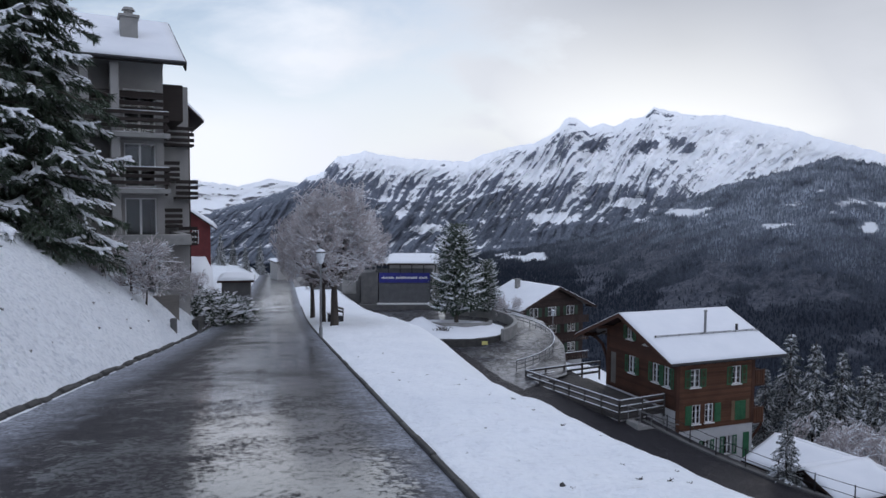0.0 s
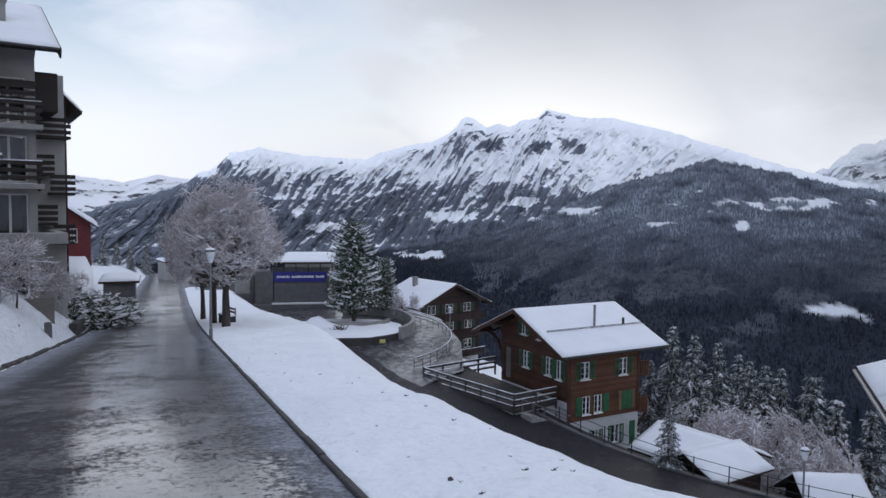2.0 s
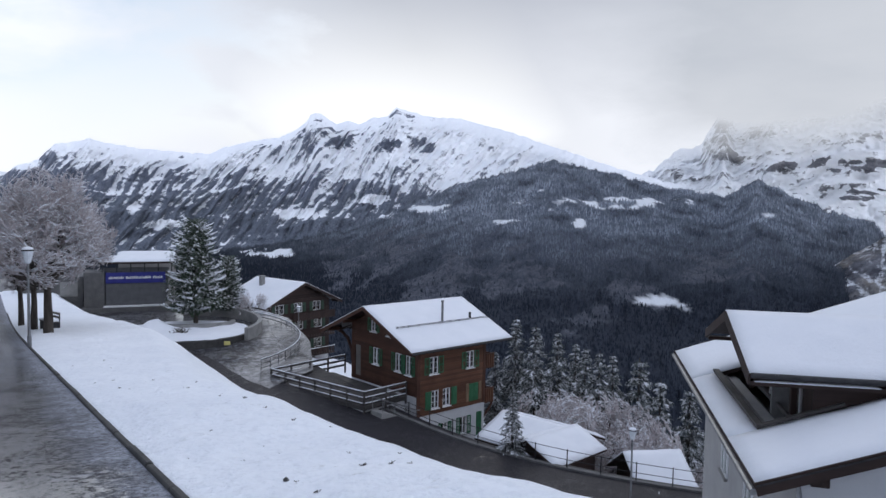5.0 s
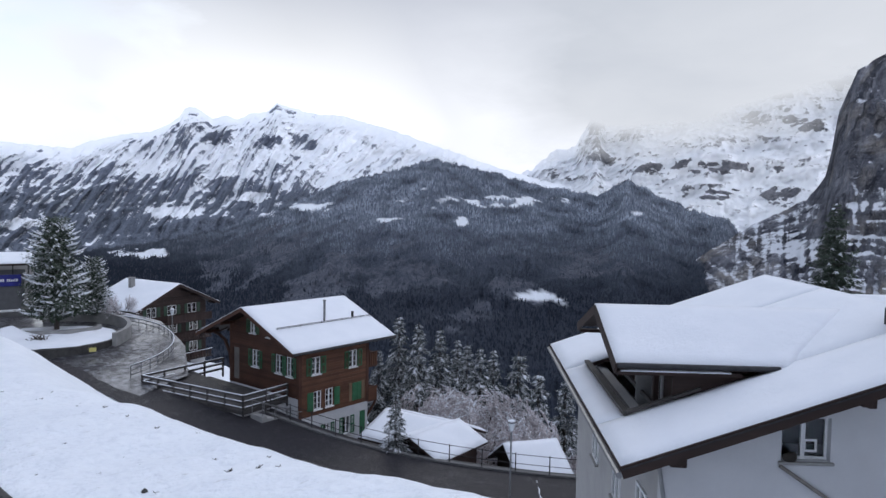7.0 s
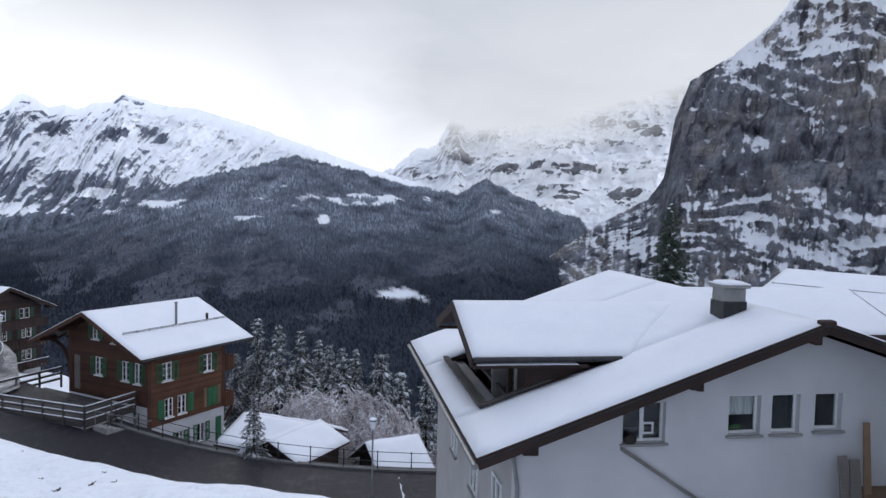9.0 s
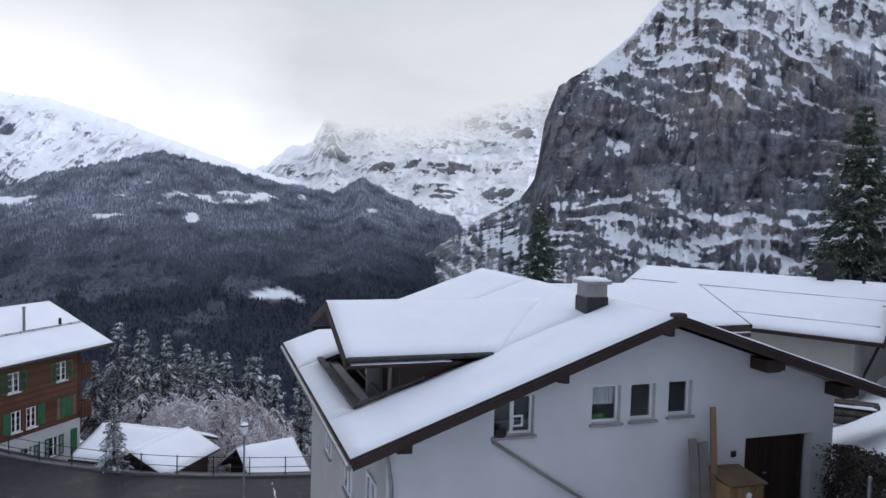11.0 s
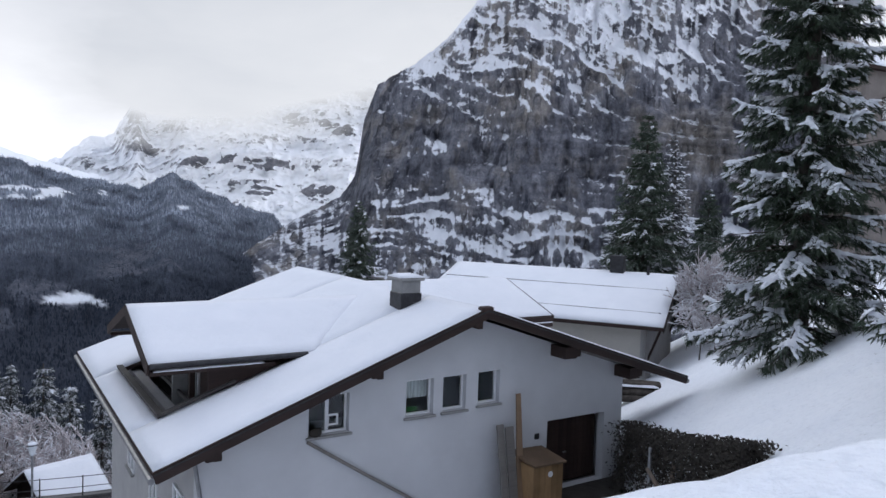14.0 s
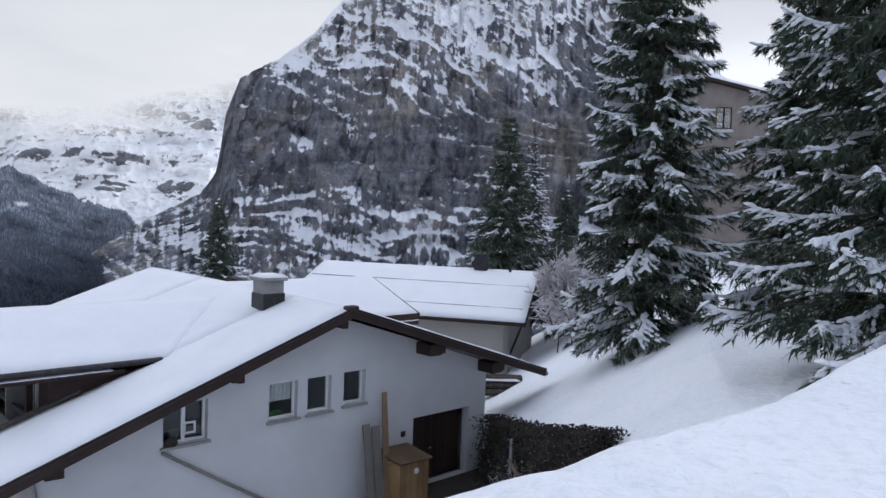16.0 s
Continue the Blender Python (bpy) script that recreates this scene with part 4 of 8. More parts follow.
def cliff_face():
    """A sheer face: buttresses, upright ribs and dipping ledges, with snow on what lies flat."""
    na, nv = 780, 350
    A, V = np.meshgrid(np.linspace(43, 118, na), np.linspace(0, 1, nv), indexing="ij")
    et, eb = curve(A, CLIFF), curve(A, [(43, -12), (57, -10), (70, -10), (150, -8)])
    et = et + 0.12 * fbm(A * 9.0, A * 0.0 + 6.0, 3.0, 6.0, 5) * np.clip(V * 3 - 2, 0, 1)
    rt = curve(A, [(43, 1900), (56, 2050), (58.5, 2000), (64, 1800), (80, 1750), (150, 1700)])
    rb = curve(A, [(43, 1500), (56, 1350), (80, 1250), (150, 1250)])
    Z = rb * np.tan(np.radians(eb)) + (rt * np.tan(np.radians(et)) - rb * np.tan(np.radians(eb))) * V ** 1.25
    s_, z_ = ((A - 72) * 31.0).ravel(), Z.ravel()
    p2 = lambda a, b: np.stack([s_ / a, z_ / b, 0 * s_], -1)
    d = 70 * fractal3(p2(300, 800), 1.0, 1.0, 4, True) + 40 * fractal3(p2(80, 240), 1.0, 2.0, 4, True) + 20 * fractal3(p2(24, 60), 1.0, 3.0, 4, True) + 10 * fractal3(p2(10, 46), 1.0, 3.5, 2, True)
    el = np.degrees(np.arctan2(z_, 1600.0))
    dip = 0.55 * np.clip((el - 4) / 4, 0, 1) + 0.28 * fractal3(p2(420, 420), 1.0, 4.0, 2)
    sway = fractal3(p2(170, 170), 1.0, 5.0, 4)
    for step, amp, k in ((92.0, 36.0, 6.0), (37.0, 17.0, 7.0), (15.0, 6.5, 8.0)):
        ph = (z_ + dip * s_ + 70 * sway + 12 * fractal3(p2(40, 40), 1.0, k + 9, 2)) / step
        f = ph - np.floor(ph)
        u = np.clip(f / 0.30, 0, 1)
        strength = np.clip(0.55 + 1.5 * fractal3(p2(150, 90), 1.0, k, 3), 0.05, 1.2)
        d -= amp * strength * (u * u * (3 - 2 * u) - f)
    damp = np.clip((1 - V) * 9, 0.10, 1).ravel()
    R = (rb + (rt - rb) * V).ravel() - (d - d.mean()) * damp
    a = np.radians(A).ravel()
    P = np.stack([R * np.sin(a), R * np.cos(a), z_], -1)
    me = np_mesh("mountain_cliff", P, grid_faces(na, nv)[:, ::-1], M_CLIFF)
    me.attributes.new("snowy", "FLOAT", "POINT").data.foreach_set("value", lying_snow(P.reshape(na, nv, 3), cliff_snow).astype(np.float32))
    tagged(new("mountain_cliff", me), "sheer dark rock face with snow on its ledges", "mountain", kind="structure")


cliff_face()


def cloud_bank():
    """Cloud hanging over the high snowfields, far behind everything near."""
    m = bpy.data.materials.new("cloud")
    m.use_nodes = True
    t = m.node_tree
    t.nodes.clear()
    out = t.nodes.new("ShaderNodeOutputMaterial")
    em = nd(t, "ShaderNodeEmission", Strength=1.0)
    broad = noise_tex(t, geopos(t, (1, 1, 2.5)), 0.0009, 5.0, 0.55, 0.3)
    shade = math2(t, "ADD", math2(t, "MULTIPLY", attr(t, "height"), 0.6), math2(t, "MULTIPLY", math2(t, "SUBTRACT", broad, 0.5), 1.1))
    t.links.new(ramp(t, shade, [(0.05, (0.80, 0.83, 0.89)), (0.55, (0.66, 0.70, 0.775))]), em.inputs[0])
    tr = t.nodes.new("ShaderNodeBsdfTransparent")
    mix = t.nodes.new("ShaderNodeMixShader")
    n = noise_tex(t, geopos(t, (1, 1, 2.0)), 0.0016, 7.0, 0.6, 0.4)
    f = ramp(t, math2(t, "ADD", attr(t, "thick"), math2(t, "ADD", math2(t, "MULTIPLY", math2(t, "SUBTRACT", n, 0.5), 0.9), math2(t, "MULTIPLY", math2(t, "SUBTRACT", broad, 0.5), 0.9))), [(0.05, (0, 0, 0)), (0.85, (1, 1, 1))])
    t.links.new(f, mix.inputs[0])
    t.links.new(tr.outputs[0], mix.inputs[1])
    t.links.new(em.outputs[0], mix.inputs[2])
    t.links.new(mix.outputs[0], out.inputs[0])
    az = np.radians(np.linspace(26, 76, 60))
    el = np.radians(np.linspace(2.5, 30, 40))
    A, E = np.meshgrid(az, el, indexing="ij")
    r = 3150
    P = np.stack([r * np.sin(A), r * np.cos(A), r * np.tan(E)], -1).reshape(-1, 3)
    me = np_mesh("cloud", P, grid_faces(60, 40)[:, ::-1], m)
    a, e = np.degrees(A).ravel(), np.degrees(E).ravel()
    base = np.interp(a, [26, 33, 36, 42, 48, 55, 62, 76], [8.4, 5.4, 3.9, 4.1, 5.0, 6.4, 8.0, 10.2])
    thick = np.clip((e - base) / 4.5 + 0.35, 0, 1) * np.clip((a - 27) / 15, 0, 1) ** 1.1 * np.clip((30 - e) / 8, 0, 1) * np.clip((76 - a) / 4, 0, 1)
    thick = np.where(thick <= 0, -1.0, thick)
    me.attributes.new("height", "FLOAT", "POINT").data.foreach_set("value", np.clip((e - base) / 14, 0, 1).astype(np.float32))
    me.attributes.new("thick", "FLOAT", "POINT").data.foreach_set("value", thick.astype(np.float32))
    ob = new("backdrop", me)
    tagged(ob, "pale cloud drifting over the high snowfields", "cloud", kind="structure")


cloud_bank()


# ---- the white house below the road ----


def roof_quad(bm, pts, thick):
    """A roof slab: four upper corners, thickness downwards."""
    up = [bm.verts.new(p) for p in pts]
    lo = [bm.verts.new((p[0], p[1], p[2] - thick)) for p in pts]
    bm.faces.new(up)
    bm.faces.new(lo[::-1])
    for i in range(4):
        j = (i + 1) % 4
        bm.faces.new((up[j], up[i], lo[i], lo[j]))
    bmesh.ops.recalc_face_normals(bm, faces=bm.faces[:])


# streaked grey that imitates dull reflection in window glass
PANEREFLECT = plain("grey_pane_reflection", (0.030, 0.032, 0.037), (0.065, 0.068, 0.075), 1.2, 0.8, 0.1, (14, 1, 0.4))


def white_house():
    h = thing("house", pose(HX, HY, HZ, 0, 0, math.degrees(HTH)), "white rendered house with broad snow-covered gable roof and dark timber eaves", "house")
    WL, DL, WR, DR, D = 8.604, 3.088, 8.484, 2.677, 14.0
    sl, sr = DL / WL, DR / WR
    S = 0.10  # snow depth at the edges
    lz = lambda x: (-sl * -x if x < 0 else -sr * x)
    top = lambda x: lz(x) - S - 0.30
    yw = 0.8
    # gable wall with its openings
    wins = [(-4.81, -3.70, -3.2, -2.18), (-2.02, -1.15, -3.06, -2.06), (-0.84, -0.06, -3.05, -2.05), (0.36, 1.13, -3.0, -2.03)]
    garage = (3.05, 5.5, -6.1, -3.82)
    bm = bmesh.new()
    wall_cells(bm, -7.5, 6.28, -12.5, top, wins + [(garage[0], garage[1], -6.05, garage[3])], yw, yw + 0.3, extra=(0.0,))
    part("wall", bm, PLASTER, h, "white rough-rendered gable wall")
    # left side wall in a darker grey than the gable
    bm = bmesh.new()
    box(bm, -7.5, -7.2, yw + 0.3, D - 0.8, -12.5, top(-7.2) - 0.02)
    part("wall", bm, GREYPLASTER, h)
    bm = bmesh.new()
    box(bm, 5.98, 6.28, yw + 0.3, D - 0.8, -12.5, top(6.28) - 0.02)
    part("wall", bm, PLASTER, h)
    bm = bmesh.new()
    wall_cells(bm, -7.2, 5.98, -12.5, top, [], D - 1.1, D - 0.8, extra=(0.0,))
    part("wall", bm, PLASTER, h)
    bm = bmesh.new()
    box(bm, -7.15, 5.95, yw + 0.3, D - 1.1, -6.35, -6.1)
    box(bm, -7.15, 5.95, yw + 4.2, yw + 4.3, -6.1, -2.0)
    part("floor", bm, CONCRETE, h)
    for i, (a, b, c, d) in enumerate(wins):
        leaves = 2 if i == 0 else 1
        # panel added behind the glass in place of the panes' reflection
        if i >= 2:
            part("blind", bbox(a + 0.07, b - 0.07, yw + 0.262, yw + 0.272, c + 0.06, d - 0.06, 0), PANEREFLECT, h, "added grey panel imitating reflection in the pane")
        fr = window(h, a, b, c, d, yw, leaves=leaves, bars=0, depth=0.20)
        if i == 0:
            bm = bmesh.new()
            for p in ((a + 0.57, a + 0.88, c + 0.17, c + 0.22), (a + 0.57, a + 0.88, c + 0.42, c + 0.47), (a + 0.57, a + 0.62, c + 0.22, c + 0.42), (a + 0.83, a + 0.88, c + 0.22, c + 0.42)):
                box(bm, p[0], p[1], yw + 0.165, yw + 0.19, p[2], p[3])
            part("air_vent", bm, WHITEPAINT, fr, "square white vent set in the pane")
            bm = bmesh.new()
            bmesh.ops.create_icosphere(bm, subdivisions=2, radius=0.12)
            for v in bm.verts:
                v.co = Vector((a + 0.2, yw - 0.02, c + 0.10)) + Vector((v.co.x * 1.5, v.co.y * 0.7, v.co.z)) * (1 + 0.3 * noise.noise(v.co * 14))
            part("plant_pot", bm, HEDGE, fr, "withered plant on the sill")
        if i == 1:
            bm = bmesh.new()
            n = 24
            for k in range(n):
                x0, x1 = a + 0.06 + (b - a - 0.12) * k / n, a + 0.06 + (b - a - 0.12) * (k + 1) / n
                f = lambda t: yw + 0.27 + 0.018 * math.sin(t * 60)
                vs = [bm.verts.new(p) for p in ((x0, f(x0), c + 0.45), (x1, f(x1), c + 0.45), (x1, f(x1), d - 0.06), (x0, f(x0), d - 0.06))]
                bm.faces.new(vs)
            part("curtain", bm, WHITEPAINT, fr, "white net curtain")
            bm = bbox(a + 0.12, b - 0.35, yw + 0.25, yw + 0.29, c + 0.07, c + 0.20, 0.02)
            part("cushion", bm, plain("green_cloth", (0.03, 0.16, 0.04), (0.06, 0.24, 0.06), 5.0), fr, "green cushion behind the pane")
    # garage door of vertical boards, set back
    n = 14
    gd = part("garage_door", bbox(garage[0], garage[1], yw + 0.45, yw + 0.48, -6.05, garage[3], 0), DARKWOOD, h, "dark brown boarded garage door")
    for k in range(n):
        xa = garage[0] + (garage[1] - garage[0]) * k / n
        part("board", bbox(xa + 0.006, xa + (garage[1] - garage[0]) / n - 0.006, yw + 0.42, yw + 0.447, -6.0, garage[3], 0), DARKWOOD, gd)
    part("handle", bbox(garage[0] + 1.05, garage[0] + 1.2, yw + 0.38, yw + 0.42, -5.1, -5.05, 0.01), METAL, gd)
    part("vent", bbox(2.55, 2.72, yw - 0.04, yw + 0.05, -4.32, -4.15, 0.012), DARKMETAL, h)
    # roof boarding
    for side, W, d in ((-1, WL, DL), (1, WR, DR)):
        bm = bmesh.new()
        if side < 0:
            # left slope, cut open beneath the dormer
            cuts = [(0, -W, 0, 3.0), (0, -4.45, 3.0, 9.2), (-7.85, -W, 3.0, 9.2), (0, -W, 9.2, D)]
        else:
            cuts = [(0, W, 0, D)]
        for xa, xb, ya, yb in cuts:
            pts = [(xa, ya, lz(xa) - S), (xb, ya, lz(xb) - S), (xb, yb, lz(xb) - S), (xa, yb, lz(xa) - S)]
            roof_quad(bm, pts, 0.14)
        part("roof", bm, DARKWOOD, h)
        # barge board and eaves board
        for y in (-0.03, D + 0.03):
            bm = bmesh.new()
            beam(bm, (0, y, -S - 0.115), (side * W, y, lz(side * W) - S - 0.115), 0.05, 0.28)
            part("barge_board", bm, DARKWOOD, h, "dark brown barge board")
            bm = bmesh.new()
            beam(bm, (0, y + (0.012 if y > 1 else -0.012), -S - 0.035), (side * W, y + (0.012 if y > 1 else -0.012), lz(side * W) - S - 0.035), 0.07, 0.035)
            part("verge_trim", bm, DARKMETAL, h, "thin dark metal verge strip")
        bm = bmesh.new()
        tube(bm, [(side * (W + 0.05), -0.05, lz(side * W) - S - 0.16), (side * (W + 0.05), D + 0.05, lz(side * W) - S - 0.16)], [0.075, 0.075], 8)
        part("gutter", bm, METAL, h, "grey metal gutter")
        if side < 0:
            quads = [((0.0, 0.0), (-W, 0.0), (-W, 3.0), (0.0, 3.0)), ((0, 3.0), (-4.4, 3.0), (-4.4, 9.2), (0, 9.2)), ((-7.9, 3.0), (-W, 3.0), (-W, 9.2), (-7.9, 9.2)), ((0, 9.2), (-W, 9.2), (-W, D), (0, D))]
        else:
            quads = [((0, 0), (W, 0), (W, D), (0, D))]
        for q in quads:
            q2 = [(x, y, lz(x) - S) for x, y in q]
            part("roof_snow", snow_slab(q2, S, 0.02, 0.45, 2.0), SNOW, h, "even layer of fresh snow")
    part("ridge_cap", bbox(-0.2, 0.2, -0.07, 0.2, -0.25, -0.02, 0.06, 2), DARKWOOD, h)
    # purlin ends under the verge
    for x in (-7.3, -3.2, -0.1, 3.3, 6.1):
        z = lz(x) - S - 0.33
        bm = bmesh.new()
        if x > 1:
            box(bm, x - 0.25, x + 0.24, 0.12, yw, z - 0.30, z + 0.06)
            box(bm, x + 0.26, x + 0.62, 0.35, yw, z - 0.32, z - 0.06)
        else:
            box(bm, x - 0.20, x + 0.02, 0.12, yw, z - 0.15, z + 0.06)
            box(bm, x + 0.06, x + 0.24, 0.35, yw, z - 0.24, z + 0.0)
        bmesh.ops.bevel(bm, geom=bm.edges[:], offset=0.015, segments=1, affect="EDGES")
        part("purlin", bm, DARKWOOD, h)
    # rafters seen below the roof
    for k in range(18):
        y = 0.35 + k * (D - 0.7) / 17
        bm = bmesh.new()
        beam(bm, (-7.98, y, lz(-7.98) - S - 0.21), (-8.5, y, lz(-8.5) - S - 0.21), 0.10, 0.13)
        part("rafter", bm, DARKWOOD, h)
    # dormer on the valley side with a loggia cut into the slope
    RY, RZ, EZ, FX = 6.0, -0.30, -1.37, -8.2
    near, far_ = 2.75, 9.25
    d = part("dormer", bbox(-6.6, -2.0, 3.3, 8.7, -3.1, -1.75, 0.01), DARKWOOD, h, "timber dormer with loggia")
    bm = bmesh.new()
    wall_cells(bm, 3.3, 8.7, -1.75, lambda y: RZ - 0.25 - abs(y - RY) * (RZ - EZ) / (RY - near), [], -6.6, -6.4, extra=(RY,))
    bm.transform(Matrix(((0, 1, 0, 0), (1, 0, 0, 0), (0, 0, 1, 0), (0, 0, 0, 1))))
    bmesh.ops.reverse_faces(bm, faces=bm.faces[:])
    part("gable", bm, DARKWOOD, d)
    for ye in (near, far_):
        bm = bmesh.new()
        pts = [(FX, RY, RZ - S), ((RZ - 0.12) / sl, RY, RZ - S), ((EZ - 0.12) / sl, ye, EZ - S), (FX, ye, EZ - S)]
        roof_quad(bm, pts, 0.13)
        part("roof", bm, DARKWOOD, d)
        part("roof_snow", snow_slab([(FX - 0.02, RY, RZ - S), ((RZ - 0.02) / sl, RY, RZ - S), ((EZ - 0.02) / sl, ye, EZ - S), (FX - 0.02, ye, EZ - S)], S * 1.15, 0.015, 0.4, 5.0), SNOW, d)
        bm = bmesh.new()
        beam(bm, (FX - 0.03, RY, RZ - S - 0.14), (FX - 0.03, ye, EZ - S - 0.14), 0.05, 0.28)
        part("barge_board", bm, DARKWOOD, d)
        bm = bmesh.new()
        beam(bm, (FX + 0.02, ye + (0.15 if ye < RY else -0.15), EZ - S - 0.245), (-5.0, ye + (0.15 if ye < RY else -0.15), EZ - S - 0.245), 0.24, 0.10)
        part("cornice", bm, DARKWOOD, d)
        bm = bmesh.new()
        out = -0.06 if ye < RY else 0.06
        tube(bm, [(FX, ye + out, EZ - S - 0.03), ((EZ - 0.1) / sl, ye + out, EZ - S - 0.03)], [0.07, 0.07], 8)
        part("gutter", bm, DARKMETAL, d, "dark metal gutter")
    part("ledge_snow", snow_slab([(FX + 0.1, near - 0.05, EZ - S - 0.19), (-5.3, near - 0.05, EZ - S - 0.19), (-5.3, near + 0.2, EZ - S - 0.19), (FX + 0.1, near + 0.2, EZ - S - 0.19)], 0.045, 0.01, 0.15), SNOW, d)
    # loggia: floor, parapet, post, window
    bm = bmesh.new()
    box(bm, -6.7, -2.0, 3.0, 3.1, -3.5, -1.75)
    part("side_wall", bm, DARKWOOD, d)
    bm = bmesh.new()
    box(bm, -7.85, -6.6, 3.0, 9.2, -3.7, -3.6)
    part("loggia_floor", bm, DECKWOOD, d)
    bm = bmesh.new()
    box(bm, -7.93, -7.83, 3.0, 9.2, -3.5, -2.84)
    beam(bm, (-7.88, 2.95, -2.80), (-7.88, 9.2, -2.80), 0.18, 0.07)
    beam(bm, (-7.85, 2.98, -2.79), (-6.0, 2.98, lz(-6.0) + 0.04), 0.16, 0.07)
    beam(bm, (-7.0, 3.1, -2.75), (-7.0, 9.1, -2.75), 0.08, 0.10)
    box(bm, -7.85, -6.6, 3.0, 3.06, -3.6, -2.9)
    part("parapet", bm, DECKWOOD, d)
    for y in (4.0, 8.6):
        part("post", bbox(-6.95, -6.8, y - 0.08, y + 0.08, -3.2, EZ - 0.3, 0.01), DARKWOOD, d)
    for y in (4.2, 6.4):
        M = Matrix(((0, 1, 0, 0), (-1, 0, 0, 0), (0, 0, 1, 0), (0, 0, 0, 1)))
        window(d, -y - 0.9, -y, -3.0, -1.9, -6.67, m=M, leaves=2, bars=0, sill=None, depth=0.03)
    window(d, -6.2, -5.6, -2.9, -1.95, 3.27, leaves=1, bars=0, sill=None, depth=-0.01)
    # dormer on the uphill side
    RY2, RZ2 = 9.5, -0.22
    d2 = part("dormer", bbox(2.0, 7.4, 7.0, 12.0, -3.0, -1.6, 0.01), DARKWOOD, h)
    for ye in (6.3, 12.7):
        bm = bmesh.new()
        roof_quad(bm, [(0.6, RY2, RZ2 - S), (7.9, RY2, RZ2 - S), (7.9, ye, -1.45 - S), (4.6, ye, -1.45 - S)], 0.16)
        part("roof", bm, DARKWOOD, d2)
        part("roof_snow", snow_slab([(0.5, RY2, RZ2 - S), (7.93, RY2, RZ2 - S), (7.93, ye, -1.45 - S), (4.5, ye, -1.45 - S)], S * 1.1, 0.015, 0.4, 9.0), SNOW, d2)
    for dz, hh, mat in ((-0.14, 0.20, DARKWOOD), (-0.265, 0.035, SNOW), (-0.37, 0.16, DARKWOOD)):
        bm = bmesh.new()
        beam(bm, (4.7, 6.27, -1.45 - S + dz), (7.95, 6.27, -1.45 - S + dz), 0.08, hh)
        part("eaves_board" if mat is DARKWOOD else "board_snow", bm, mat, d2)
    bm = bmesh.new()
    beam(bm, (7.97, RY2, RZ2 - S - 0.12), (7.97, 6.25, -1.45 - S - 0.12), 0.05, 0.26)
    part("barge_board", bm, DARKWOOD, d2)
    # chimney
    cx, cy = -0.75, 3.2
    ch = part("chimney", bbox(cx - 0.33, cx + 0.33, cy - 0.33, cy + 0.33, -1.2, 0.42, 0.02), CONCRETE, h, "grey block chimney with a slab cap")
    part("flashing", bbox(cx - 0.36, cx + 0.36, cy - 0.36, cy + 0.36, -1.2, 0.05, 0.02), DARKMETAL, ch)
    part("cap", bbox(cx - 0.42, cx + 0.42, cy - 0.42, cy + 0.42, 0.42, 0.51, 0.02), CONCRETE, ch)
    part("cap_snow", snow_slab([(cx - 0.41, cy - 0.41, 0.51), (cx + 0.41, cy - 0.41, 0.51), (cx + 0.41, cy + 0.41, 0.51), (cx - 0.41, cy + 0.41, 0.51)], 0.10, 0.02, 0.12), SNOW, ch)
    # pipe running slantwise over the wall
    bm = bmesh.new()
    tube(bm, [(-4.85, yw - 0.06, -3.3), (-3.2, yw - 0.06, -4.4), (-1.2, yw - 0.06, -5.7)], [0.045] * 3, 7)
    part("pipe", bm, GREYWOOD, h, "slanting wooden rail on the wall")
    bm = bmesh.new()
    tube(bm, [(-7.6, yw - 0.1, -3.3), (-7.45, yw - 0.06, -4.2), (-7.45, yw - 0.06, -12)], [0.05] * 3, 8)
    part("downpipe", bm, METAL, h)
    # windows and a door on the low side wall
    M = Matrix(((0, 1, 0, 0), (-1, 0, 0, 0), (0, 0, 1, 0), (0, 0, 0, 1)))
    for y in (2.0, 5.0, 8.5):
        window(h, -y - 1.0, -y, -6.2, -4.6, -7.55, m=M, leaves=2, bars=0, depth=0.02)
    return h


white_house()


# ---- chalets ----


def boards(parent, x0, x1, z0, top, openings, y, mat, m=None, board=0.19, extra=()):
    """Horizontal cladding boards, each its own piece, clipped to openings and a roof line."""
    m = m or Matrix()
    z = z0
    while z < max(top(x) for x in (x0, x1, *extra)) - 0.03:
        zb = z + board - 0.012
        # extent under the roof line
        xs = [x0 + (x1 - x0) * i / 60 for i in range(61)]
        ok = [x for x in xs if top(x) >= zb]
        if len(ok) < 2:
            break
        runs = [(ok[0], ok[-1])]
        for a, b, c, d in openings:
            if c < zb and d > z:
                nxt = []
                for p, q in runs:
                    if b <= p or a >= q:
                        nxt.append((p, q))
                    else:
                        if a - p > 0.05:
                            nxt.append((p, a))
                        if q - b > 0.05:
                            nxt.append((b, q))
                runs = nxt
        for p, q in runs:
            bm = bmesh.new()
            box(bm, p, q, y - 0.025, y, z, zb)
            bm.transform(m)
            part("board", bm, mat, parent)
        z += board


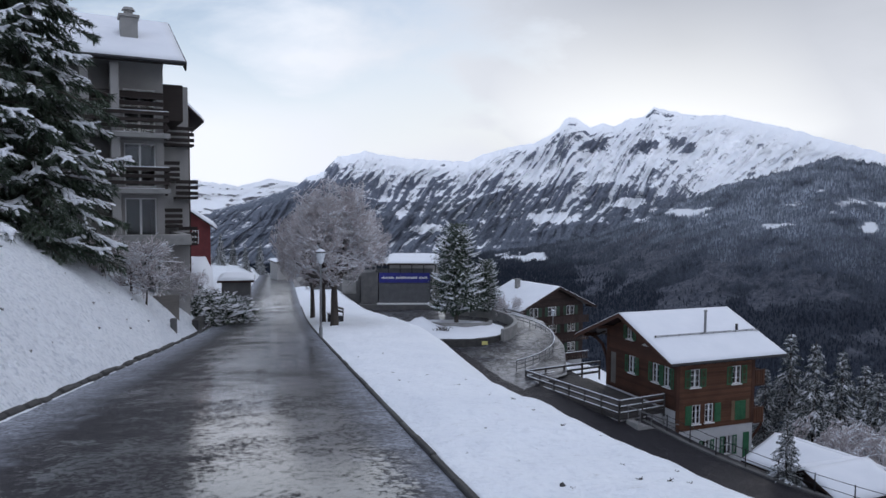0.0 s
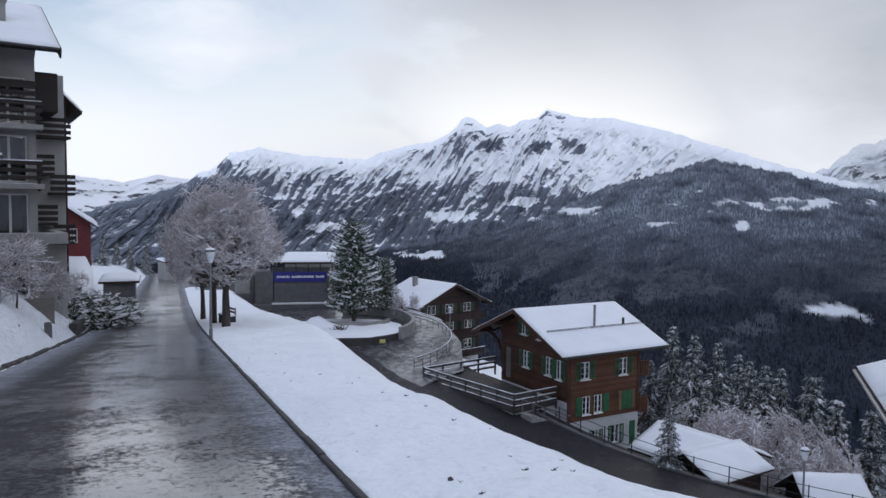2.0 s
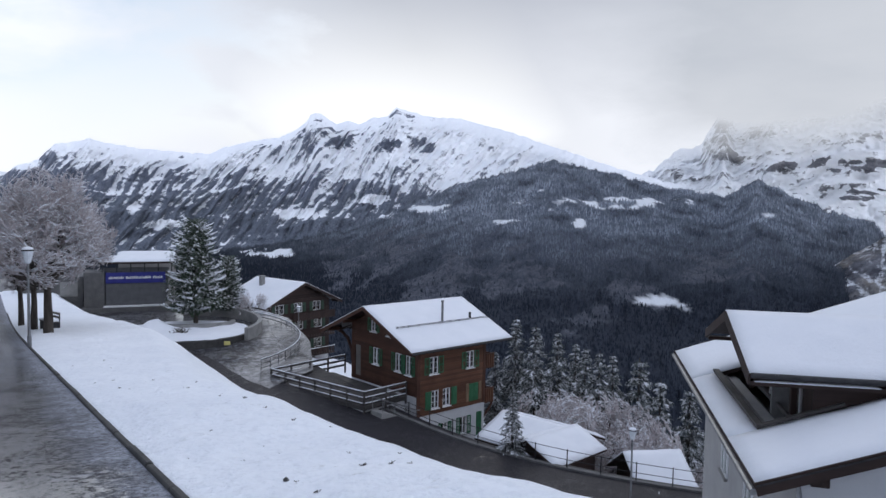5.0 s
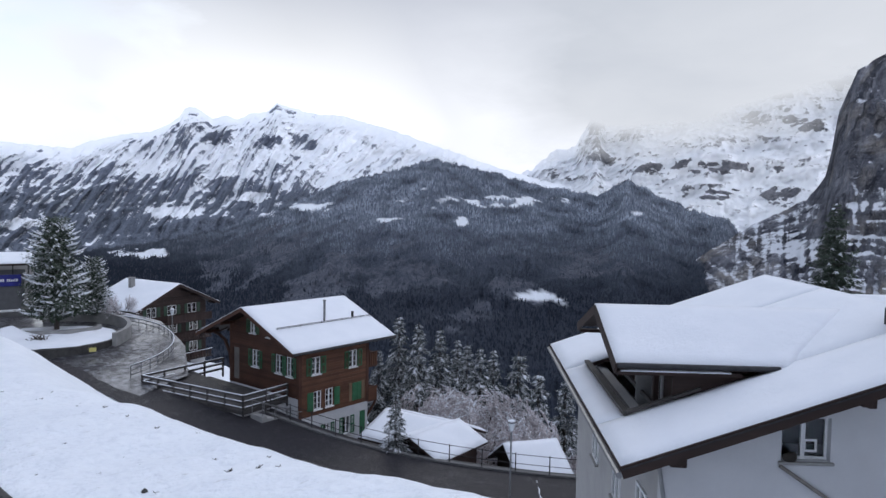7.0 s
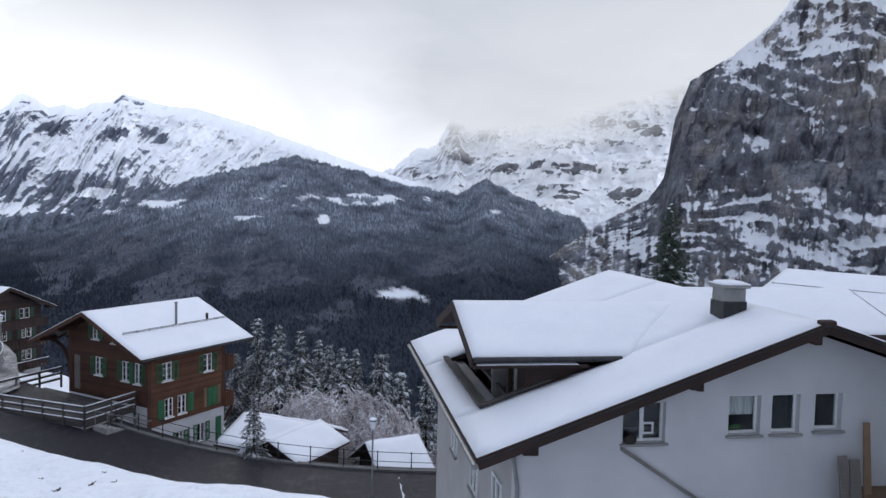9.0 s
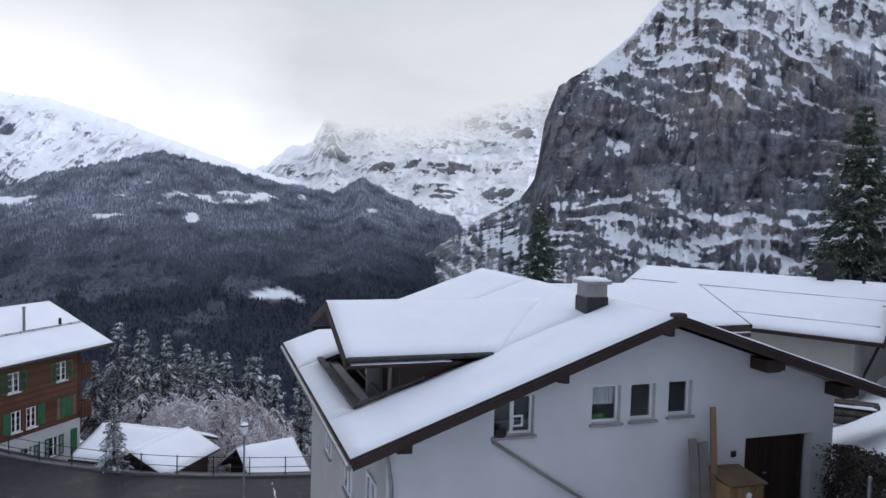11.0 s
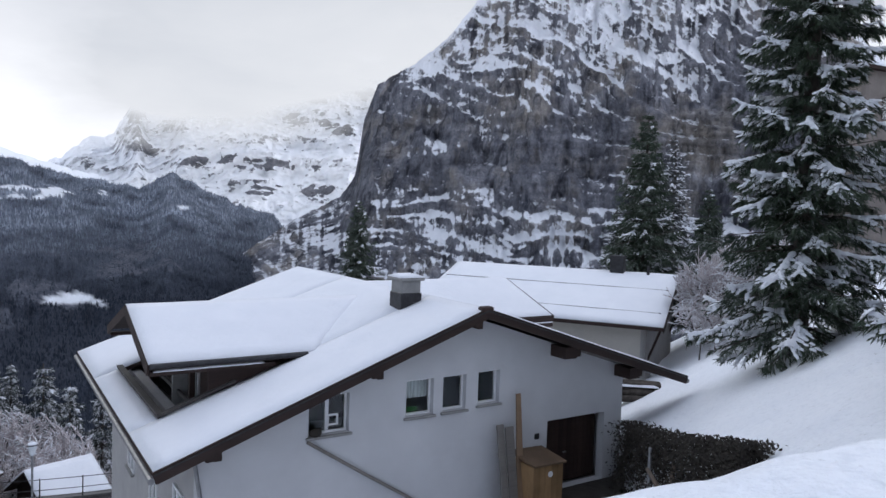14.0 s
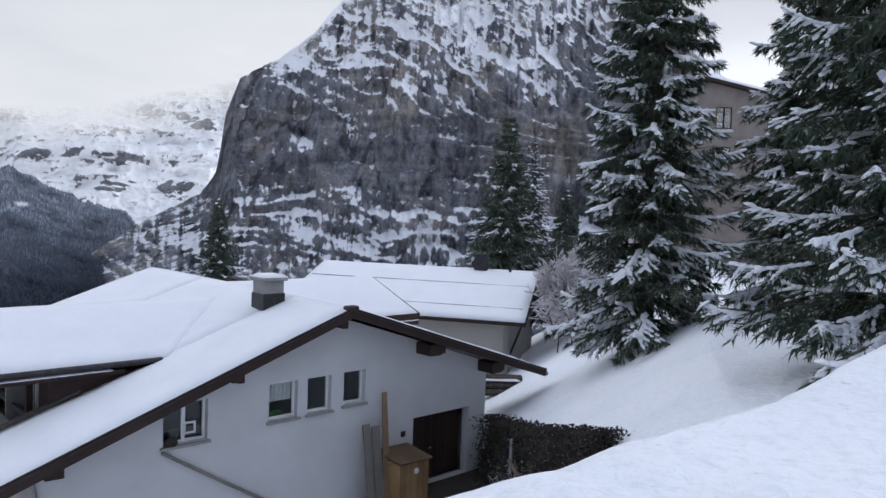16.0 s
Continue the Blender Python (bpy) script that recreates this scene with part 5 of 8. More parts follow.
def chalet_near():
    h = thing("chalet", pose(12.287, 50.218, -5.676, 0, 0, math.degrees(0.382)), "brown timber chalet with green shutters, white basement and snowy roof", "chalet")
    L, B, DR, S = 9.735, 5.643, 2.458, 0.12
    sl = DR / B
    x0, x1, y0, y1 = 1.3, 7.85, -4.7, 4.7
    rt = lambda y: -abs(y) * sl - S - 0.24
    wt = rt(y0)
    # walls: near long side, in the lit copy of the timber
    W = [(2.37, 3.18, -4.53, -3.32), (5.88, 6.68, -4.57, -3.34), (2.60, 3.28, -7.0, -5.72), (3.66, 4.36, -7.0, -5.72)]
    LW = [(3.6, 4.2, -9.0, -8.2), (5.4, 6.1, -9.4, -8.1)]
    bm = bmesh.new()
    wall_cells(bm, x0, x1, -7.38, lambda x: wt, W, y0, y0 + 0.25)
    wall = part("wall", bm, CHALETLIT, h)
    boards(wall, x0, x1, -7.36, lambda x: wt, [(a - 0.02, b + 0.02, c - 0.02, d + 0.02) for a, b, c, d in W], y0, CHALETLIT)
    bm = bmesh.new()
    wall_cells(bm, x0, x1, -12.5, lambda x: -7.38, LW, y0 + 0.03, y0 + 0.35)
    part("basement_wall", bm, PLASTER, h, "white rendered basement wall")
    for a, b, c, d in W:
        window(h, a, b, c, d, y0 - 0.025, leaves=2, bars=2, shutters=1.1 if c > -5 else 0.0, sill=WHITEPAINT, depth=0.08)
    for a in (2.0, 4.44):
        bm = bmesh.new()
        box(bm, a, a + 0.52, y0 - 0.075, y0 - 0.03, -7.0, -5.72)
        for k in range(12):
            box(bm, a + 0.05, a + 0.47, y0 - 0.09, y0 - 0.075, -6.95 + k * 0.1, -6.90 + k * 0.1)
        part("shutter", bm, SHUTTER, h, "green louvred shutter")
    bm = bmesh.new()
    for a in (6.2, 6.66):
        box(bm, a, a + 0.44, y0 - 0.075, y0 - 0.03, -7.05, -5.75)
        for k in range(12):
            box(bm, a + 0.05, a + 0.39, y0 - 0.09, y0 - 0.075, -7.0 + k * 0.1, -6.95 + k * 0.1)
    part("shutter", bm, SHUTTER, h, "closed pair of green shutters")
    for a in (5.88, 7.14):
        part("shutter_frame", bbox(a, a + 0.3, y0 - 0.06, y0 - 0.03, -7.05, -5.7, 0.008), BROWNWOOD, h)
    for a, b, c, d in LW:
        window(h, a, b, c, d, y0 + 0.03, leaves=2, bars=1, shutters=1.0, depth=0.1)
    bm = bbox(7.05, 7.55, y0 - 0.03, y0 + 0.03, -10.0, -8.0, 0.01)
    part("door", bm, SHUTTER, h, "green basement door")
    # gable wall over the terrace, facing -x
    M = Matrix(((0, 1, 0, 0), (-1, 0, 0, 0), (0, 0, 1, 0), (0, 0, 0, 1)))
    G = [(-0.72, 0.0, -2.12, -1.15), (1.2, 1.85, -2.2, -1.5), (-0.45, 0.35, -4.5, -3.27), (2.2, 2.95, -4.55, -3.25), (3.4, 4.1, -4.6, -3.25), (-2.7, -2.0, -5.72, -3.4)]
    bm = bmesh.new()
    gt = lambda x: rt(-x)
    wall_cells(bm, -3.1, 4.7, -12.5, gt, G, x0, x0 + 0.25, extra=(0.0,))
    bm.transform(M)
    gw = part("wall", bm, CHALET, h)
    boards(gw, -3.1, 4.7, -5.95, gt, [(a - 0.02, b + 0.02, c - 0.02, d + 0.02) for a, b, c, d in G], x0, CHALET, M, extra=(0.0,))
    for i, (a, b, c, d) in enumerate(G[:5]):
        window(h, a, b, c, d, x0 - 0.025, m=M, leaves=2, bars=2, shutters=0.9 if i != 1 else 0, sill=WHITEPAINT, depth=0.08)
    bm = bmesh.new()
    box(bm, -2.7, -2.0, x0 + 0.05, x0 + 0.1, -5.72, -3.4)
    for k in range(5):
        box(bm, -2.66 + k * 0.135, -2.55 + k * 0.135, x0 + 0.03, x0 + 0.05, -5.66, -3.46)
    bm.transform(M)
    part("door", bm, GREYWOOD, h, "weathered plank door")
    # plinth under the gable
    bm = bmesh.new()
    box(bm, x0 - 0.06, x0 - 0.028, -4.66, 3.1, -12.4, -6.0)
    part("plinth", bm, PLASTER, h)
    # far walls
    bm = bmesh.new()
    box(bm, x0 + 0.25, x1, 2.85, 3.1, -12.5, rt(3.1))
    wall_cells_m = bmesh.new()
    wall_cells(wall_cells_m, -3.1, 4.45, -12.5, gt, [], x1 - 0.25, x1, extra=(0.0,))
    wall_cells_m.transform(M)
    part("wall", bm, CHALET, h)
    part("wall", wall_cells_m, CHALET, h)
    bm = bmesh.new()
    for z in (-7.9, -5.2, -2.6):
        box(bm, x0 + 0.26, x1 - 0.26, y0 + 0.36, 2.84, z - 0.1, z)
    box(bm, x0 + 2.0, x0 + 2.1, y0 + 1.2, y0 + 1.3, -7.9, -2.7)
    part("floor", bm, DARKWOOD, h)
    # corner posts
    for px, py in ((x0, y0), (x1 - 0.2, y0), (x0, 2.95)):
        part("corner_post", bbox(px - 0.05, px + 0.22, py - 0.05, py + 0.2, -7.38 if py < 0 else -6.0, rt(py) - 0.02, 0.015), CHALET, h)
    # roof
    for sd in (-1, 1):
        bm = bmesh.new()
        roof_quad(bm, [(0, 0, -S), (L, 0, -S), (L, sd * B, -DR - S), (0, sd * B, -DR - S)], 0.12)
        part("roof", bm, DARKWOOD, h)
        part("roof_snow", snow_slab([(0, 0, -S), (L, 0, -S), (L, sd * B, -DR - S), (0, sd * B, -DR - S)], S, 0.02, 0.4, 3.0), SNOW, h, "even snow cover")
        for x in (-0.02, L + 0.02):
            bm = bmesh.new()
            beam(bm, (x, 0, -S - 0.14), (x, sd * B, -DR - S - 0.14), 0.05, 0.26)
            part("barge_board", bm, CHALET, h)
        bm = bmesh.new()
        tube(bm, [(0, sd * (B + 0.05), -DR - S - 0.1), (L, sd * (B + 0.05), -DR - S - 0.1)], [0.07, 0.07], 8)
        part("gutter", bm, DARKMETAL, h)
        for k in range(12):
            x = 0.3 + k * (L - 0.6) / 11
            bm = bmesh.new()
            beam(bm, (x, sd * 4.4, rt(4.4) + 0.02), (x, sd * (B - 0.05), -DR - S - 0.19), 0.09, 0.12)
            part("rafter", bm, DARKWOOD, h)
    for y in (0, -2.6, 2.6, -4.6, 4.6):
        part("purlin", bbox(0.1, x0, y - 0.1, y + 0.1, rt(y) - 0.16, rt(y) + 0.06, 0.015), CHALET, h)
    # curved bracket and post under the deep eave
    bm = bmesh.new()
    tube(bm, [(x0 + 0.1, 3.1, -5.2), (x0 + 0.1, 3.3, -4.0), (x0 + 0.1, 3.9, -3.1), (x0 + 0.1, 4.7, -2.75), (x0 + 0.1, 5.4, -2.68)], [0.12, 0.13, 0.13, 0.12, 0.1], 6)
    part("bracket", bm, CHALET, h)
    # snow guard
    t = 0.56
    bm = bmesh.new()
    for k in (0.0, 0.07):
        beam(bm, (0.6, -B * t, -DR * t + 0.06 + k), (L - 0.3, -B * t, -DR * t + 0.06 + k), 0.03, 0.03)
    for k in range(10):
        beam(bm, (0.7 + k * 0.98, -B * t, -DR * t - S), (0.7 + k * 0.98, -B * t, -DR * t + 0.16), 0.03)
    part("snow_guard", bm, DARKMETAL, h, "dark metal snow guard")
    bm = bmesh.new()
    tube(bm, [(5.1, -2.9, -1.6), (5.1, -2.9, 0.15), (5.1, -2.9, 0.16), (5.1, -2.9, 0.26)], [0.085, 0.085, 0.12, 0.11], 12)
    part("flue", bm, METAL, h, "steel stove flue")
    bm = bmesh.new()
    tube(bm, [(7.9, -2.9, -1.6), (7.9, -2.9, -0.85)], [0.10, 0.09], 10)
    part("vent_pipe", bm, DARKMETAL, h)
    # balconies on the valley gable
    for z in (-4.9, -7.55):
        bal = part("balcony", bbox(x1, x1 + 1.4, -4.3, 3.0, z - 0.12, z, 0.01), CHALET, h)
        # slats also use the timber copy with sunlight in its colour
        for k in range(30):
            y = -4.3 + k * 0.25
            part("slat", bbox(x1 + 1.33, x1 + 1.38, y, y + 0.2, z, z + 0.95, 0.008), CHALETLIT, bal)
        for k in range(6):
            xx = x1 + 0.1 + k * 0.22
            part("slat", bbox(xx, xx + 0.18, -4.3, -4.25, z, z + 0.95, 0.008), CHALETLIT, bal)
        part("rail", bbox(x1, x1 + 1.42, -4.32, -4.22, z + 0.95, z + 1.03, 0.01), CHALET, bal)
    bm = bmesh.new()
    beam(bm, (x1, -4.2, -9.2), (x1 + 1.3, -4.2, -7.75), 0.12)
    part("brace", bm, CHALET, h)
    return h


chalet_near()


def chalet_far():
    h = thing("chalet", pose(13.09, 80.676, -7.241, 0, 0, math.degrees(0.538)), "dark brown timber chalet with snowy roof and white plinth", "chalet")
    L, B, DR, S = 9.0, 5.504, 2.479, 0.12
    sl = DR / B
    rt = lambda x: -abs(x) * sl - S - 0.25
    yw = 1.2
    wins = []
    for z0, xs in ((-3.6, (-3.3, -0.7, 2.0)), (-5.6, (-3.3, -0.6, 2.2)), (-7.9, (-3.2, -0.6, 2.2))):
        for x in xs:
            for k in (0.0, 0.62):
                wins.append((x + k, x + k + 0.56, z0, z0 + 1.05))
    bm = bmesh.new()
    wall_cells(bm, -4.5, 4.5, -8.6, rt, wins, yw, yw + 0.25, extra=(0.0,))
    w = part("wall", bm, DARKWOOD, h)
    boards(w, -4.5, 4.5, -8.55, rt, wins, yw, DARKWOOD, board=0.24, extra=(0.0,))
    bm = bmesh.new()
    wall_cells(bm, -4.45, 4.45, -13.5, lambda x: -8.6, [(-2.6, -1.9, -10.0, -9.3), (-1.6, -0.9, -10.0, -9.3), (1.5, 2.4, -10.9, -9.0)], yw + 0.03, yw + 0.3)
    part("basement_wall", bm, PLASTER, h, "white rendered plinth")
    for a, b, c, d in wins:
        window(h, a, b, c, d, yw - 0.02, leaves=1, bars=1, shutters=0, sill=None, depth=0.06)
    for z0, xs in ((-3.6, (-3.3, -0.7, 2.0)), (-5.6, (-3.3, -0.6, 2.2)), (-7.9, (-3.2, -0.6, 2.2))):
        for x in xs:
            for q in (x - 0.5, x + 1.22):
                part("shutter", bbox(q, q + 0.45, yw - 0.07, yw - 0.03, z0, z0 + 1.05, 0.01), DARKGREEN, h)
    for a, b in ((-2.6, -1.9), (-1.6, -0.9)):
        window(h, a, b, -10.0, -9.3, yw + 0.03, leaves=1, bars=0, sill=None, depth=0.06)
    part("door", bbox(1.5, 2.4, yw + 0.2, yw + 0.26, -10.9, -9.0, 0.01), DARKWOOD, h)
    for x in (-4.5, 4.25):
        bm = bmesh.new()
        box(bm, x, x + 0.25, yw + 0.3, L - 0.5, -13.5, rt(4.5))
        part("wall", bm, DARKWOOD, h)
    bm = bmesh.new()
    wall_cells(bm, -4.25, 4.25, -13.5, rt, [], L - 0.8, L - 0.5, extra=(0.0,))
    part("wall", bm, DARKWOOD, h)
    for z in (-4.35, -6.4, -8.6):
        b2 = part("balcony", bbox(-1.5 if z > -6 else -4.6, 4.6, yw - 1.0, yw, z - 0.1, z, 0.01), DARKWOOD, h)
        for k in range(24):
            x = (-1.5 if z > -6 else -4.6) + k * (6.1 if z > -6 else 9.2) / 24
            part("slat", bbox(x, x + 0.22, yw - 1.0, yw - 0.95, z, z + 0.75, 0.008), DARKWOOD, b2)
        part("rail_snow", snow_slab([(-1.5 if z > -6 else -4.6, yw - 1.05, z + 0.76), (4.6, yw - 1.05, z + 0.76), (4.6, yw - 0.9, z + 0.76), (-1.5 if z > -6 else -4.6, yw - 0.9, z + 0.76)], 0.06, 0.01, 0.15), SNOW, b2) if z < -8 else None
    for sd in (-1, 1):
        bm = bmesh.new()
        roof_quad(bm, [(0, 0, -S), (0, L, -S), (sd * B, L, -DR - S), (sd * B, 0, -DR - S)], 0.12)
        part("roof", bm, DARKWOOD, h)
        part("roof_snow", snow_slab([(0, 0, -S), (0, L, -S), (sd * B, L, -DR - S), (sd * B, 0, -DR - S)], S, 0.02, 0.5, 6.0), SNOW, h)
        bm = bmesh.new()
        beam(bm, (0, -0.02, -S - 0.15), (sd * B, -0.02, -DR - S - 0.15), 0.05, 0.28)
        part("barge_board", bm, DARKWOOD, h)
        for k in (0.45, 0.9):
            part("purlin", bbox(sd * B * k - 0.1, sd * B * k + 0.1, 0.05, yw, -DR * k - S - 0.4, -DR * k - S - 0.15, 0.01), DARKWOOD, h)
    ch = part("chimney", bbox(-1.85, -1.35, 5.6, 6.1, -1.5, 0.22, 0.02), CONCRETE, h)
    part("cap", bbox(-1.92, -1.28, 5.53, 6.17, 0.22, 0.32, 0.02), CONCRETE, ch)
    return h


chalet_far()


# ---- trees ----


def rot_z(v, a):
    c, s = np.cos(a), np.sin(a)
    return np.stack([v[..., 0] * c - v[..., 1] * s, v[..., 0] * s + v[..., 1] * c, v[..., 2]], -1)


def conifer_meshes(h, r, seed, levels=30, per=11, steps=9, snow=0.5, bottom=0.05, droop=0.45, blades=3, needle=None, power=0.85, fine=1.0, nl=1.0):
    """Trunk, needle crown and lying snow of a spruce, as three meshes with the foot at the origin."""
    rng = np.random.default_rng(seed)
    quads, strips = [], []
    for k in range(levels):
        zf = bottom + (0.985 - bottom) * (k + rng.uniform(-0.35, 0.35)) / levels
        zf = min(max(zf, bottom * 0.6), 0.99)
        L0 = r * (1 - zf) ** power + 0.02 * r + 0.05
        nb = max(4, int(per * (0.5 + 0.5 * (1 - zf))))
        a0 = rng.uniform(0, math.tau)
        for b in range(nb):
            L = L0 * rng.uniform(0.55, 1.12)
            a = a0 + math.tau * b / nb + rng.uniform(-0.3, 0.3)
            dr = droop * rng.uniform(0.6, 1.35)
            rise = 0.30 * (0.25 + zf)
            n = max(4, int(steps * (0.4 + 0.6 * L / r)))
            t = (np.arange(n) + 0.5 + rng.uniform(-0.3, 0.3, n)) / n
            bend = rng.uniform(-0.12, 0.12) * L
            px, py, pz = L * t, bend * t * t, h * zf + L * (rise * t - dr * t ** 1.8 + 0.12 * t ** 5)
            w = (0.34 * L * (1.03 - t) ** 0.75 + 0.045 * r) * rng.uniform(0.7, 1.25, n)
            base = np.stack([px, py, pz], -1)
            for side in (-1, 1):
                dirn = np.stack([0.75 + rng.uniform(-0.2, 0.2, n), side * rng.uniform(0.5, 0.95, n), -rng.uniform(0.1, 0.6, n)], -1) * w[:, None]
                for q in range(blades):
                    f0 = q / blades * 0.85
                    p0 = base + dirn * f0
                    ln = nl * w * (0.55 - 0.36 * q / blades) * rng.uniform(0.7, 1.2, n)
                    d = dirn / (np.linalg.norm(dirn, axis=1, keepdims=True) + 1e-9) + rng.normal(0, 0.38, (n, 3)) + np.array([0, 0, -0.25])
                    d /= np.linalg.norm(d, axis=1, keepdims=True)
                    tip = p0 + d * ln[:, None]
                    o = np.cross(d, rng.normal(0, 1, (n, 3)) * 0.5 + np.array([0, 0, 1.0]))
                    o /= np.linalg.norm(o, axis=1, keepdims=True) + 1e-9
                    wd = (0.17 * ln * fine + 0.014)[:, None]
                    mid = p0 + d * (ln * 0.55)[:, None]
                    quads.append(rot_z(np.stack([p0, mid - o * wd, tip, mid + o * wd], 1), a))
                # lying snow on the side twigs
                m = rng.random(n) < snow * 0.5
                if m.any():
                    p0, p1 = base[m] + dirn[m] * 0.15, base[m] + dirn[m] * rng.uniform(0.7, 1.0, m.sum())[:, None]
                    up = np.array([0, 0, 1.0])
                    o = np.cross(dirn[m], up)
                    o /= np.linalg.norm(o, axis=1, keepdims=True) + 1e-9
                    sw = (w[m] * rng.uniform(0.12, 0.22, m.sum()) + 0.01)[:, None]
                    mid = 0.5 * (p0 + p1) + up * sw * 0.5
                    for sg in (-1, 1):
                        strips.append(rot_z(np.stack([p0, mid + up * sw * 0.35, p1 - up * sw * 0.4, mid + o * sg * sw - up * sw * 0.55], 1)[:, ::sg], a))
            if rng.random() < snow:
                # a pillow of snow along the bough
                m = 7
                t0 = rng.uniform(0.3, 0.7)
                u = np.linspace(t0, 1.03, m)
                ws = (0.14 * L * (1.12 - u) ** 0.5 * np.sin(np.clip((u - t0) / (1.05 - t0), 0.06, 0.97) * math.pi) ** 0.5 + 0.01)
                ws = np.minimum(ws, 0.20 + 0.02 * L) * rng.uniform(0.7, 1.3, m)
                ctr = np.stack([L * u, bend * u * u, h * zf + L * (rise * u - dr * u ** 1.8 + 0.12 * u ** 5) + 0.01 * r], -1)
                z = np.array([0, 0, 1.0])
                rows = [ctr + np.stack([0 * ws, ws * sy, ws * sz], -1) for sy, sz in ((-1.0, -0.42), (-0.62, 0.12), (0.0, 0.40), (0.62, 0.12), (1.0, -0.42))]
                for A, B in zip(rows, rows[1:]):
                    strips.append(rot_z(np.stack([A[:-1], A[1:], B[1:], B[:-1]], 1), a))
    q = np.concatenate(quads)
    crown = np_mesh("crown", q.reshape(-1, 3), np.arange(len(q) * 4).reshape(-1, 4), needle or NEEDLE, False)
    sm = None
    if strips:
        s = np.concatenate(strips)
        sm = np_mesh("snow", s.reshape(-1, 3), np.arange(len(s) * 4).reshape(-1, 4), SNOW, True)
    bm = bmesh.new()
    k = [0, 0.02, 0.3, 0.7, 0.98]
    tube(bm, [(0.03 * r * math.sin(7 * f + seed), 0.03 * r * math.cos(5 * f + seed) - 0.03 * r, h * f - (0.5 if f == 0 else 0)) for f in k], [0.022 * h * (1 - f) ** 0.9 + 0.01 for f in k], 8)
    trunk = bpy.data.meshes.new("trunk")
    bm.to_mesh(trunk)
    bm.free()
    trunk.materials.append(BARK)
    return trunk, crown, sm


def spruce_meshes(h, r, seed, whorls=28, per=11, snow=0.5, droop=0.5, bottom=0.03, power=0.75, twigs=12, blades=8, blade=0.26, needle=None, clump=1.0):
    """A spruce with long drooping boughs: branchlets hung with needle sprays, some boughs loaded with fingers of snow."""
    rng = np.random.default_rng(seed)
    quads, lumps, sticks = [], [], []
    for k in range(whorls):
        zf = bottom + (0.98 - bottom) * (k + rng.uniform(-0.4, 0.4)) / whorls
        zf = min(max(zf, bottom), 0.985)
        L0 = (r * (1 - zf) ** power + 0.04) * rng.uniform(0.78, 1.12)
        nb = max(4, int(per * (0.5 + 0.5 * (1 - zf))))
        a0 = rng.uniform(0, math.tau)
        for b in range(nb):
            L = L0 * rng.uniform(0.6, 1.15)
            a = a0 + math.tau * b / nb + rng.uniform(-0.35, 0.35)
            dr, rise = droop * rng.uniform(0.55, 1.4), 0.08 + 0.28 * zf
            bend = rng.uniform(-0.15, 0.15) * L
            spine = lambda t: np.stack([L * t, bend * t * t, h * zf + L * (rise * t - dr * t ** 1.6 + 0.20 * t ** 4)], -1)
            sticks.append((rot_z(spine(np.array([0.0, 0.5, 0.97])), a), 0.012 + 0.010 * L))
            n = max(4, int(twigs * (0.35 + 0.65 * L / r)))
            loaded = rng.random() < snow * (0.55 + 0.6 * math.sin(math.pi * min(1.0, zf + 0.25)))
            t0 = rng.uniform(0.30, 0.65)
            for side in (-1, 1):
                t = np.sort(rng.uniform(0.10, 1.0, n))
                base = spine(t)
                w = (0.40 * L * (1.02 - t) ** 0.65 + 0.10) * rng.uniform(0.65, 1.2, n)
                w = np.minimum(w, 1.05)
                dirn = np.stack([rng.uniform(0.55, 0.95, n), side * rng.uniform(0.35, 0.85, n), -rng.uniform(0.10, 0.75, n)], -1)
                dirn /= np.linalg.norm(dirn, axis=1, keepdims=True)
                for q in range(blades):
                    f0 = (q + rng.random(n)) / blades
                    p0 = base + dirn * (w * f0)[:, None] + np.array([0, 0, -0.12]) * (w * f0 * f0)[:, None]
                    ln = blade * rng.uniform(0.6, 1.25, n) * (0.55 + 0.45 * min(1.0, L))
                    d = dirn * 0.9 + rng.normal(0, 0.45, (n, 3)) + np.array([0, 0, -0.42])
                    d /= np.linalg.norm(d, axis=1, keepdims=True)
                    o = np.cross(d, rng.normal(0, 1, (n, 3)) * 0.6 + np.array([0, 0, 1.0]))
                    o /= np.linalg.norm(o, axis=1, keepdims=True) + 1e-9
                    wd = (0.075 * ln + 0.005)[:, None]
                    quads.append(rot_z(np.stack([p0 - o * wd, p0 + o * wd, p0 + d * ln[:, None]], 1), a))
                if loaded:
                    for i in np.nonzero((t > t0) & (rng.random(n) < 0.85))[0]:
                        for f in np.arange(0.12, 1.0, 0.26):
                            c0 = base[i] + dirn[i] * w[i] * (f + rng.uniform(-0.08, 0.08)) + np.array([0, 0, 0.02 - 0.12 * w[i] * f * f])
                            lumps.append((rot_z(c0, a), rot_z(dirn[i], a), clump * rng.uniform(0.045, 0.095) * (1.25 - 0.5 * f)))
            if loaded:
                for t1 in np.arange(t0, 1.02, 0.13 / max(L, 0.5)):
                    d = spine(np.array([t1 + 0.05]))[0] - spine(np.array([t1 - 0.05]))[0]
                    lumps.append((rot_z(spine(np.array([t1]))[0] + np.array([0, 0, 0.03]), a), rot_z(d / np.linalg.norm(d), a), clump * rng.uniform(0.06, 0.12) * min(1.0, 0.3 + L / 2.5)))
    q = np.concatenate(quads)
    crown = np_mesh("crown", q.reshape(-1, 3), np.arange(len(q) * 3).reshape(-1, 3), needle or NEEDLE, False)
    sm = None
